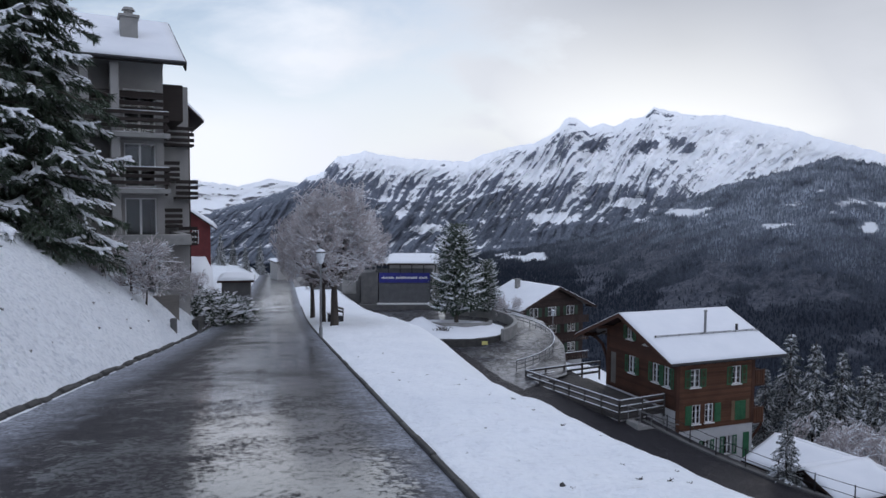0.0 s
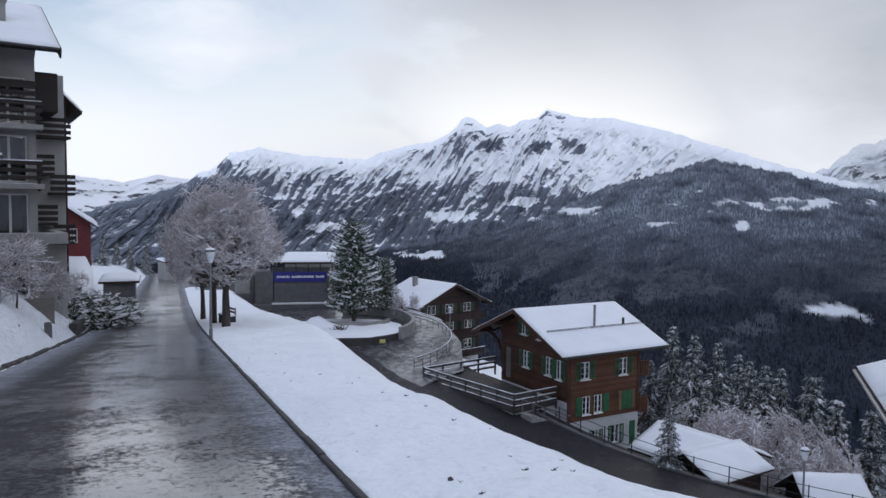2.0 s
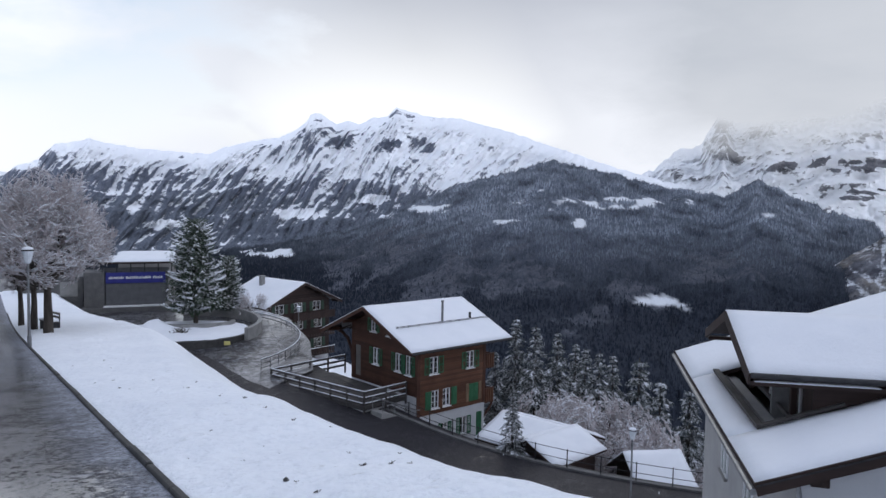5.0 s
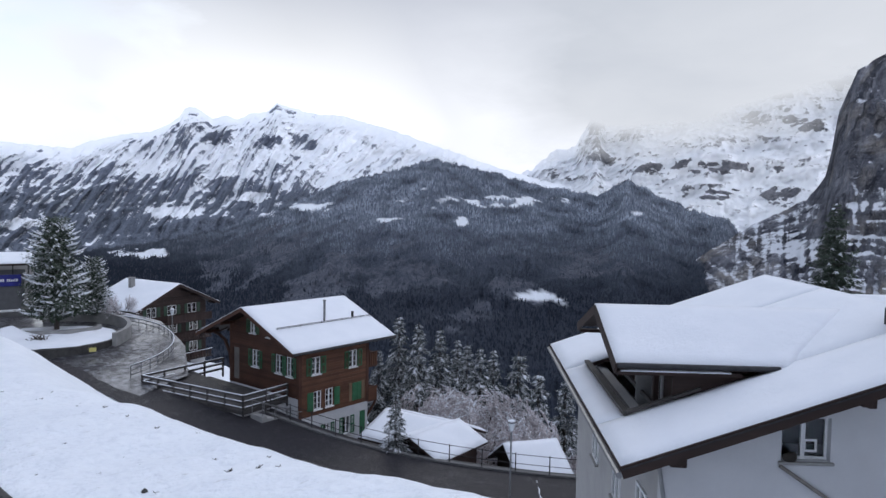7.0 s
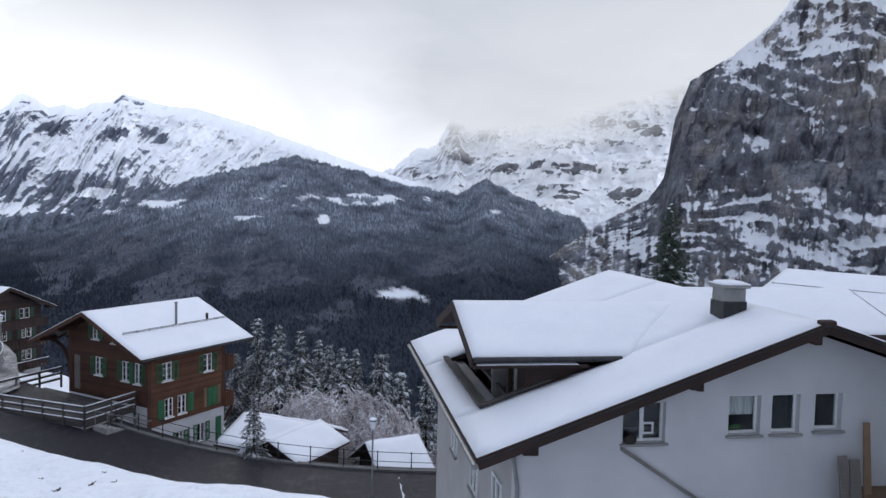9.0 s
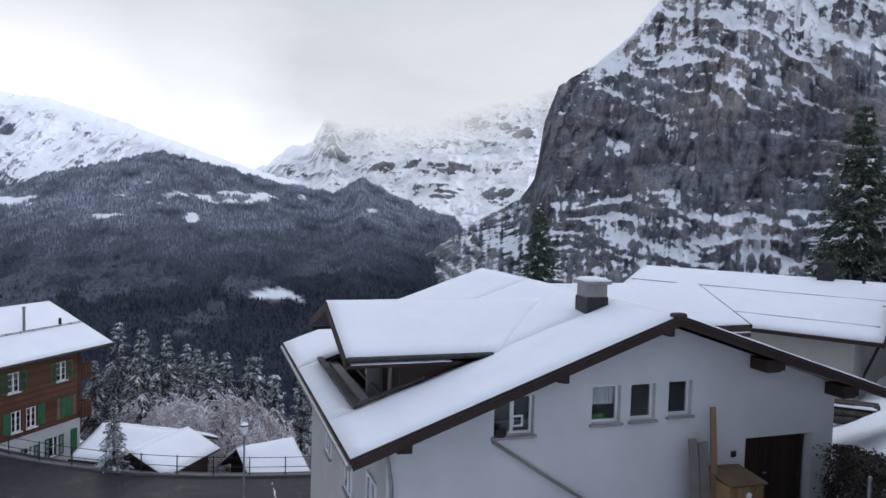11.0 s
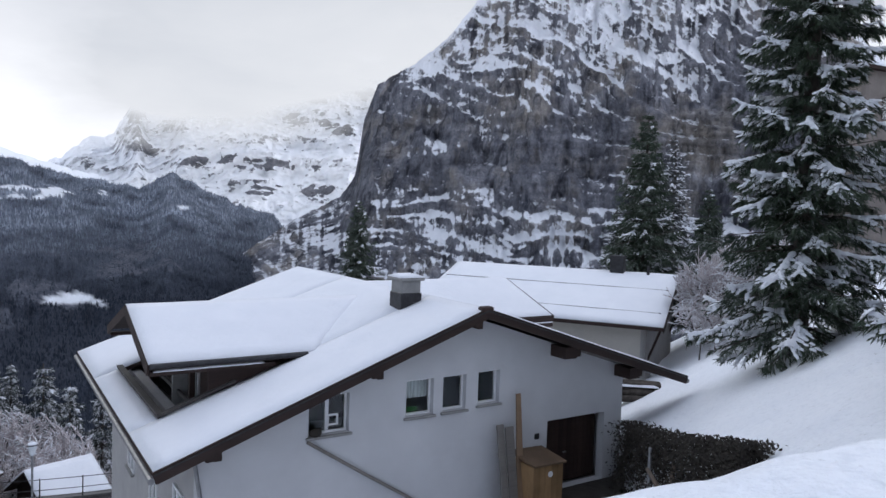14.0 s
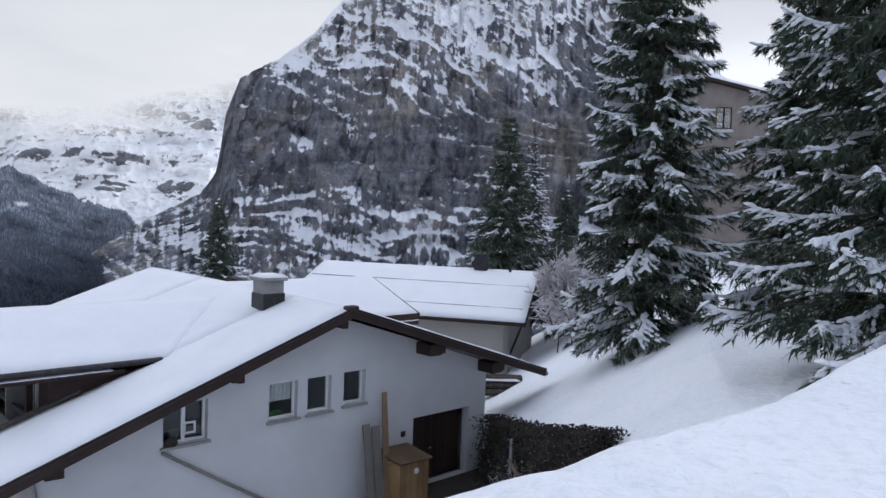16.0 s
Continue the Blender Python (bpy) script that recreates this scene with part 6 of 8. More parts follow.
    if lumps:
        C, E = np.array([l[0] for l in lumps]), np.array([l[1] for l in lumps])
        R_ = np.array([l[2] for l in lumps])[:, None]
        S = np.cross(np.array([0, 0, 1.0]), E)
        S /= np.linalg.norm(S, axis=1, keepdims=True) + 1e-9
        U = np.cross(E, S)
        vs = []
        for rad, up in ((1.0, -0.45), (0.80, 0.22)):
            for k in range(7):
                f = math.tau * k / 7
                rr = R_ * rad * rng.uniform(0.75, 1.25, R_.shape)
                vs.append(C + E * rr * 1.9 * math.cos(f) + S * rr * math.sin(f) + U * R_ * up)
        vs.append(C + U * R_ * 0.62)
        f = []
        for k in range(7):
            j = (k + 1) % 7
            f += [[k, j, 7 + j], [k, 7 + j, 7 + k], [7 + k, 7 + j, 14]]
        F = (np.arange(len(C))[:, None, None] * 15 + np.array(f)[None]).reshape(-1, 3)
        sm = np_mesh("snow", np.stack(vs, 1).reshape(-1, 3), F, SNOW, True)
    bm = bmesh.new()
    k = [0, 0.02, 0.3, 0.7, 0.98]
    tube(bm, [(0, 0, h * f - (0.5 if f == 0 else 0)) for f in k], [0.014 * h * (1 - f) ** 0.9 + 0.01 for f in k], 8)
    for pts, rad in sticks:
        tube(bm, pts, [rad, rad * 0.7, rad * 0.3], 3)
    trunk = bpy.data.meshes.new("trunk")
    bm.to_mesh(trunk)
    bm.free()
    trunk.materials.append(BARK)
    return trunk, crown, sm


def plant_conifer(meshes, x, y, z, turn, scale, label, name="spruce", group=""):
    e = thing(name, Matrix.Translation((x, y, z)) @ Matrix.Rotation(turn, 4, "Z") @ Matrix.Scale(scale, 4), label, "tree", group)
    for nm, me in zip(("trunk", "crown", "snow"), meshes):
        if me:
            o = new(nm, me)
            o.parent = e
            if nm == "snow":
                o["label"] = "fresh snow lying on the boughs"
    return e


def bare_tree_meshes(h, spread, seed, levels=6, trunk_r=0.16, fork=0.22, snow=0.5, twig=0.006, kids=(3, 4), mat=None, ball=None):
    """A leafless broad-crowned tree rimed with frost: limbs and twigs as tapered three-sided rods."""
    rng = np.random.default_rng(seed)
    segs = []
    tips = [(np.zeros(3), np.array([0, 0, 1.0]), h * fork, trunk_r, 0)]
    while tips:
        p, d, ln, rad, lv = tips.pop()
        q = p
        dd = d
        n = 3 if lv < 3 else 2
        for i in range(n):
            dd = dd + rng.normal(0, 0.10 if lv else 0.03, 3) + np.array([0, 0, 0.06 if lv > 1 else 0.0])
            dd /= np.linalg.norm(dd)
            e = q + dd * ln / n
            r0, r1 = rad * (1 - 0.35 * i / n), rad * (1 - 0.35 * (i + 1) / n)
            segs.append((q, e, r0, r1, lv))
            if lv >= 2 and i < n and lv < levels:
                tips.append((e, side_dir(rng, dd, 0.85), ln * rng.uniform(0.5, 0.72), r1 * 0.55, lv + 1))
            q = e
        if lv < levels:
            for b in range(rng.integers(kids[0], kids[1] + 1) if lv < 2 else 2):
                ang = (0.75 if lv == 0 else 0.5) * spread
                nd2 = side_dir(rng, dd, ang * rng.uniform(0.5, 1.2))
                tips.append((q, nd2, ln * rng.uniform(0.62, 0.85) * (1.15 if lv == 0 else 1), rad * 0.62, lv + 1))
    A = np.array([s[0] for s in segs])
    B = np.array([s[1] for s in segs])
    top = B[:, 2].max()
    A *= h / top
    B *= h / top
    if ball:
        cz, rx, rz = ball
        lvl = np.array([s[4] for s in segs])
        for P in (A, B):
            w = (P - np.array([0, 0, cz])) / np.array([rx, rx, rz])
            n = np.linalg.norm(w, axis=1)
            k = np.where((n > 0.8) & (lvl >= 1), (0.8 + 0.32 * (1 - np.exp(-(n - 0.8) * 1.6))) / np.maximum(n, 1e-6), 1.0)
            P[:] = np.array([0, 0, cz]) + w * k[:, None] * np.array([rx, rx, rz])
    ra = np.maximum(np.array([s[2] for s in segs]), twig)
    rb = np.maximum(np.array([s[3] for s in segs]), twig * 0.8)
    lv = np.array([s[4] for s in segs])
    d = B - A
    d /= np.linalg.norm(d, axis=1, keepdims=True) + 1e-9
    s = np.cross(d, np.array([0.3, 0.9, 0.1]))
    s /= np.linalg.norm(s, axis=1, keepdims=True) + 1e-9
    u = np.cross(s, d)

    def rods(mask, mat, sides, grow=0.0, lift=0.0, name="branches"):
        vs, n = [], mask.sum()
        for P, R in ((A, ra), (B, rb)):
            for k in range(sides):
                a = math.tau * k / sides
                vs.append(P[mask] + np.array([0, 0, lift]) * R[mask][:, None] + (s[mask] * math.cos(a) + u[mask] * math.sin(a)) * (R[mask] * (1 + grow))[:, None])
        V = np.stack(vs, 1).reshape(-1, 3)
        f = []
        for k in range(sides):
            f.append([k, (k + 1) % sides, sides + (k + 1) % sides, sides + k])
        F = (np.arange(n)[:, None, None] * 2 * sides + np.array(f)[None]).reshape(-1, 4)
        return np_mesh(name, V, F, mat, True)
    thick = lv <= 2
    limbs = rods(thick, BARK, 6, name="trunk")
    twigs = rods(~thick, mat or FROST, 3, name="branching")
    flat = np.abs(d[:, 2]) < 0.75
    sn = (rng.random(len(A)) < snow) & flat & (lv >= 2)
    snow_me = rods(sn, SNOW, 3, 0.25, 0.9, "snow") if sn.any() else None
    return limbs, twigs, snow_me


def side_dir(rng, d, ang):
    v = rng.normal(0, 1, 3)
    v -= d * (v @ d)
    v /= np.linalg.norm(v) + 1e-9
    o = d * math.cos(ang) + v * math.sin(ang)
    return o / np.linalg.norm(o)


def plant_bare(meshes, x, y, z, turn, scale, label, name="tree", group="", category="tree"):
    e = thing(name, Matrix.Translation((x, y, z)) @ Matrix.Rotation(turn, 4, "Z") @ Matrix.Diagonal((*scale, 1)), label, category, group)
    for nm, me in zip(("trunk", "branching", "snow"), meshes):
        if me:
            o = new(nm, me)
            o.parent = e
    return e


def bearing(az, r):
    return r * math.sin(radians(az)), r * math.cos(radians(az))


# tall spruces on the snowfield to the east
big = spruce_meshes(21.0, 2.9, 11, whorls=44, per=11, snow=0.62, twigs=14, blades=20, clump=0.92)
x, y = bearing(91.3, 25.0)
plant_conifer(big, x, y, gz(x, y) - 0.1, 0.4, 1.0, "tall dark spruce with snow-laden drooping boughs on the slope")
big2 = spruce_meshes(18.0, 3.3, 12, bottom=0.055, whorls=38, per=11, snow=0.55, droop=0.42, twigs=16, blades=24, blade=0.23, clump=0.72)
x, y = bearing(108.3, 15.5)
plant_conifer(big2, x, y, gz(x, y) - 0.1, 1.2, 1.0, "very large dark spruce, boughs heavy with fresh snow")
x, y = bearing(101.8, 27.0)
plant_conifer(big, x, y, gz(x, y) - 0.1, 2.6, 0.9, "large spruce standing behind, dusted with snow")
x, y = bearing(113.5, 21.0)
plant_conifer(big, x, y, gz(x, y) - 0.1, 4.0, 1.0, "large spruce at the edge of the snowfield")
# spruces beyond the houses
mid = spruce_meshes(12.0, 3.3, 13, whorls=36, per=12, snow=0.16, droop=0.42, power=0.85, bottom=0.02, twigs=9, blades=12, blade=0.34, clump=0.8)
frosty = conifer_meshes(12.0, 3.4, 13, levels=40, per=15, steps=8, snow=0.30, bottom=0.03, droop=0.45, blades=3, fine=1.3, needle=FARNEEDLE)
for az, r, base_el, top_el, lab in ((57.9, 52.0, -7.5, 0.9, "slim dark spruce behind the white house"), (80.0, 52.0, -5.5, 8.2, "tall dark spruce behind the low house"), (81.9, 58.0, -4.0, 6.4, "frosted spruce beside a taller one"), (84.6, 50.0, -7.0, 2.6, "young snow-dusted spruce beside the bushes"), (78.0, 56.0, -5.5, 1.0, "young frosted spruce behind the low house")):
    x, y = bearing(az, r)
    zb, zt = 1.65 + r * math.tan(radians(base_el)), 1.65 + r * math.tan(radians(top_el))
    plant_conifer(frosty if "frosted" in lab else mid, x, y, zb - 0.5, az, (zt - zb + 0.5) / 12.0, lab)
# the spruce beside the upper road
left = spruce_meshes(18.0, 3.1, 14, whorls=36, per=11, snow=0.62, droop=0.55, bottom=0.01, twigs=15, blades=18, clump=0.85)
x, y = bearing(-29.8, 27.5)
plant_conifer(left, x, y, gz(x, y) - 0.3, 0.3, 1.0, "big spruce thickly covered with snow beside the apartment block")
x, y = bearing(-35.0, 26.0)
plant_conifer(left, x, y, gz(x, y) - 0.3, 2.3, 1.0, "second snowy spruce beside the apartment block")
# conifer in the planter of the square
pine = conifer_meshes(10.0, 3.0, 15, levels=44, per=20, steps=8, snow=0.22, bottom=0.12, droop=0.10, power=0.30, fine=1.5)
plant_conifer(pine, 1.2, 70.5, -9.7, 0.0, 0.98, "rounded snowy pine standing in the round planter", "pine")
plant_conifer(pine, 4.4, 74.0, -9.7, 1.0, 0.60, "small rounded snowy pine at the planter's edge", "pine")

# wood below the lane
wood = [spruce_meshes(11.0, 3.0, 20 + k, whorls=46, per=8, snow=0.45, droop=0.8, power=0.95, twigs=9, blades=10, blade=0.27, clump=0.45, needle=RIMED) for k in range(3)]
rng = np.random.default_rng(5)
for az, r, el, i in ((24.4, 63, -11.0, 0), (26.0, 64, -8.3, 1), (27.6, 60, -8.8, 2), (29.3, 62, -9.2, 0), (30.7, 66, -10.1, 1), (31.5, 63, -10.4, 2), (32.6, 60, -10.6, 0), (33.6, 64, -10.8, 1), (35.6, 60, -10.7, 2), (39.4, 58, -12.7, 0), (37.2, 68, -12.3, 1), (42.0, 64, -13.0, 2), (45.5, 70, -13.4, 1)):
    x, y = bearing(az, r)
    zb = gz(x, y)
    zt = 1.65 + r * math.tan(radians(el))
    plant_conifer(wood[i], x, y, zb - 0.3, rng.uniform(0, 6.28), max(0.6, (zt - zb) / 11.0), "snow-covered spruce on the slope below the lane", group="spruces below the lane")
for az, r, el in ((-17.3, 118, -2.0), (-16.4, 124, -2.5), (-15.5, 116, -2.9), (-14.4, 128, -2.7), (-18.2, 122, -2.6)):
    x, y = bearing(az, r)
    zt = 1.65 + r * math.tan(radians(el))
    plant_conifer(wood[1], x, y, gz(x, y) - 0.3, az, max(0.4, (zt - gz(x, y)) / 11.0), "dark frosted spruce beyond the road's end", group="spruces beyond the road")
x, y = bearing(25.95, 42.3)
plant_conifer(wood[2], x, y, gz(x, y) - 0.1, 0.5, 0.57, "small snowy spruce standing beside the chalet")
shrub = [bare_tree_meshes(7.0, 1.2, 40 + k, levels=5, trunk_r=0.12, fork=0.2, snow=0.5, twig=0.016, kids=(4, 5), ball=(4.0, 2.6, 2.9)) for k in range(3)]
for k in range(18):
    az, r = 28.3 + 17.0 * k / 18 + rng.uniform(-0.5, 0.5), rng.uniform(50, 58)
    x, y = bearing(az, r)
    zt = 1.65 + r * math.tan(radians(rng.uniform(-15.4, -13.0) - 0.20 * max(0, az - 36)))
    zb = gz(x, y)
    sc = min(1.7, max(0.5, (zt - zb) / 7.0))
    plant_bare(shrub[k % 3], x, y, zb - 0.2, rng.uniform(0, 6.28), (sc, sc, sc), "bare tree white with hoar frost below the lane", group="frosted trees below the lane")
# the broad bare trees beside the upper road
crowns = [bare_tree_meshes(7.8, 1.2, 50 + k, levels=6, trunk_r=0.26, fork=0.28, snow=0.5, twig=0.012, kids=(6, 7), ball=(4.7, 3.5, 3.2)) for k in range(2)]
for k, (az, r, sx, sz) in enumerate(((-8.7, 38.5, 1.0, 1.08), (-9.6, 42.5, 0.78, 1.0), (-10.4, 47.0, 0.70, 1.0))):
    x, y = bearing(az, r)
    plant_bare(crowns[k % 2], x, y, gz(x, y) - 0.1, 1.1 * k, (sx, sx, sz), "broad bare tree rimed with frost beside the road", group="trees along the road")
# frosted bushes by the low house and by the apartment block
bush = [bare_tree_meshes(3.0, 1.3, 60 + k, levels=4, trunk_r=0.05, fork=0.12, snow=0.65, twig=0.014, kids=(6, 7)) for k in range(2)]
for k in range(16):
    az, r = rng.uniform(84.6, 90), rng.uniform(36, 50)
    x, y = bearing(az, r)
    sc = rng.uniform(0.7, 1.5)
    plant_bare(bush[k % 2], x, y, gz(x, y) - 0.1, rng.uniform(0, 6.28), (sc, sc, sc * 1.2), "frosted leafless bush beside the low house", "bush", "bushes by the low house", "bush")
for k in range(22):
    s_, c_ = rng.uniform(35, 50), rng.uniform(-7.5, -4.9)
    x, y = at_road(s_, c_)
    sc = rng.uniform(0.4, 0.8)
    plant_bare(bush[k % 2], x, y, gz(x, y) - 0.1, rng.uniform(0, 6.28), (sc, sc, sc), "snow-covered twiggy bush on the bank", "bush", "bushes on the bank", "bush")
for az, r, sc in ((-23.6, 30.5, 0.85), (-22.6, 31.0, 0.7), (-25.5, 29.5, 0.6)):
    x, y = bearing(az, r)
    plant_bare(bush[0], x, y, gz(x, y) - 0.1, az, (sc * 1.3, sc * 1.3, sc), "arching bush bent under snow", "bush", "bushes on the bank", "bush")

x, y = bearing(5.2, 73.0)
plant_bare(bush[0], x, y, -10.4, 0.7, (0.8, 0.8, 1.1), "small bare tree dusted with frost beside the ramp")

# evergreen bushes half buried in snow where the bank ends
evergreen = [conifer_meshes(2.2, 1.5, 70 + k, levels=16, per=12, steps=7, snow=0.42, bottom=0.05, droop=0.2, power=0.45, fine=1.3) for k in range(2)]
for k, (az, r, el) in enumerate(((-20.4, 41, -5.6), (-19.6, 42, -5.3), (-18.9, 43, -5.7), (-18.3, 42, -6.1), (-17.8, 44, -6.0), (-17.2, 43, -6.3), (-16.7, 45, -6.3), (-16.2, 44, -6.6), (-15.7, 46, -6.6), (-19.1, 40, -6.4))):
    x, y = bearing(az, r)
    zt = 1.65 + r * math.tan(radians(el))
    sc = 0.78 * min(1.05, max(0.5, (zt - gz(x, y) + 0.3) / 2.2))
    plant_conifer(evergreen[k % 2], x, y, max(zt - 2.2 * sc - 0.3, gz(x, y) - 0.2), 1.3 * k, sc, "dark evergreen bush loaded with snow at the road's edge", "bush", "evergreen bushes")


def far_forest():
    """Thousands of small spruces over the mountain shoulder and the valley sides."""
    rng = np.random.default_rng(9)
    na, nv = SHP.shape[:2]
    n = 130000
    i = rng.integers(0, na - 1, n)
    j = (rng.random(n) ** 0.75 * (nv - 2)).astype(int)
    f = rng.random((n, 2))
    P = SHP[i, j] * (1 - f[:, :1]) + SHP[i + 1, j + 1] * f[:, :1]
    P = P[(shoulder_clearing(P) < 0.4) & (shoulder_crag(P) + 0.7 * rng.random(len(P)) < 1.12)]
    n = len(P)
    h = rng.uniform(5, 12, n) * np.clip(np.hypot(P[:, 0], P[:, 1]) / 2000, 0.75, 1.1)
    r = h * rng.uniform(0.17, 0.27, n)
    a0 = rng.uniform(0, 6.28, n)
    V = np.zeros((n, 4, 3))
    for k in range(3):
        V[:, k] = P + np.stack([r * np.cos(a0 + k * 2.094), r * np.sin(a0 + k * 2.094), -2 + 0 * r], -1)
    V[:, 3] = P + np.stack([0 * h, 0 * h, h], -1)
    F = (np.arange(n)[:, None, None] * 4 + np.array([[0, 1, 3], [1, 2, 3], [2, 0, 3]])[None]).reshape(-1, 3)
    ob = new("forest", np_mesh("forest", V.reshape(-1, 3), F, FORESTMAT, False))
    tagged(ob, "dark spruce forest paler with frost and painted-in haze towards its top", "forest", kind="stuff")


def forest_material():
    m, t, b = mat_base("distant_spruce")
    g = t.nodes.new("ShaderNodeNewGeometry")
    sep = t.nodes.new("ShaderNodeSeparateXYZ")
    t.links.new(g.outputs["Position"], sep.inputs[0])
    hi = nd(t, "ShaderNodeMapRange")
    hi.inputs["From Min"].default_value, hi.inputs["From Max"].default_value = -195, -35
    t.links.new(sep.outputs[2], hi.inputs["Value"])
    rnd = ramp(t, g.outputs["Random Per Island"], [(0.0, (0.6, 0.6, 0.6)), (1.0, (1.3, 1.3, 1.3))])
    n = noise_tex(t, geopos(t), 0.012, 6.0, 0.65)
    # frost increases with height; blue-grey haze of distance is painted in with it
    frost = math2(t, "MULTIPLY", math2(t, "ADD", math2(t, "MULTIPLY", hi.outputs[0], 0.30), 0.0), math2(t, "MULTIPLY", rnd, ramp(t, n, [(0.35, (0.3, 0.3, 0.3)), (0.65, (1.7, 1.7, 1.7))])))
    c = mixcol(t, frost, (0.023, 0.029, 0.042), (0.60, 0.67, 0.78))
    t.links.new(c, b.inputs["Base Color"])
    b.inputs["Roughness"].default_value = 0.9
    b.inputs["Specular IOR Level"].default_value = 0.1
    return m


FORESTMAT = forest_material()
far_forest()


# ---- low house behind the white house ----


def low_house():
    h = thing("house", pose(43.8, 5.5, -1.47, 0, 0, -87.5), "low cream house with a long snow-covered roof", "house")
    L, B, DR, S = 13.8, 6.97, 2.11, 0.12
    rt = lambda y: -abs(y) * DR / B - S - 0.22
    for sd in (-1, 1):
        bm = bmesh.new()
        roof_quad(bm, [(0, 0, -S), (-L, 0, -S), (-L, sd * B, -DR - S), (0, sd * B, -DR - S)], 0.12)
        part("roof", bm, DARKWOOD, h)
        part("roof_snow", snow_slab([(0, 0, -S), (-L, 0, -S), (-L, sd * B, -DR - S), (0, sd * B, -DR - S)], S, 0.02, 0.5, 7.0), SNOW, h)
        bm = bmesh.new()
        beam(bm, (0.02, 0, -S - 0.14), (0.02, sd * B, -DR - S - 0.14), 0.05, 0.26)
        part("barge_board", bm, DARKWOOD, h)
        bm = bmesh.new()
        beam(bm, (-L, sd * (B + 0.03), -DR - S - 0.1), (0, sd * (B + 0.03), -DR - S - 0.1), 0.08, 0.16)
        part("eaves_board", bm, DARKWOOD, h)
    for y in (-2.6, -5.6):
        bm = bmesh.new()
        beam(bm, (-L + 0.3, y, -abs(y) * DR / B + 0.02), (-0.3, y, -abs(y) * DR / B - 0.01), 0.03, 0.05)
        part("snow_guard", bm, METAL, h)
    cream = plain("cream_render", (0.42, 0.40, 0.36), (0.50, 0.47, 0.42), 1.0, 0.85, 0.2)
    bm = bmesh.new()
    wall_cells(bm, -L + 0.6, -0.9, -7.0, lambda x: rt(6.0), [(-7.5, -6.4, -4.4, -3.2)], -6.0, -5.7)
    part("wall", bm, cream, h)
    window(h, -7.5, -6.4, -4.4, -3.2, -6.0, leaves=2, bars=0)
    bm = bmesh.new()
    wall_cells(bm, -6.0, 6.0, -7.0, lambda y: rt(y), [], 0.9, 1.2, extra=(0.0,))
    bm.transform(Matrix(((0, -1, 0, 0), (1, 0, 0, 0), (0, 0, 1, 0), (0, 0, 0, 1))))
    part("wall", bm, GREYPLASTER, h)
    bm = bmesh.new()
    box(bm, -L + 0.6, -1.2, 5.7, 6.0, -7.0, rt(6.0))
    part("wall", bm, cream, h)
    for y in (-5.2, 5.2):
        bm = bmesh.new()
        beam(bm, (-0.9, y, -4.2), (-0.1, y, rt(y) - 0.1), 0.12)
        part("brace", bm, DARKWOOD, h)
    ch = part("chimney", bbox(-3.9, -3.1, -0.6, 0.2, -0.9, 0.85, 0.02), DARKMETAL, h, "dark sheet-clad chimney")
    bm = bmesh.new()
    tube(bm, [(-1.7, -0.5, -0.4), (-1.7, -0.5, 0.35)], [0.09, 0.09], 8)
    part("vent_pipe", bm, DARKMETAL, h)


low_house()


# ---- apartment block beside the upper road ----


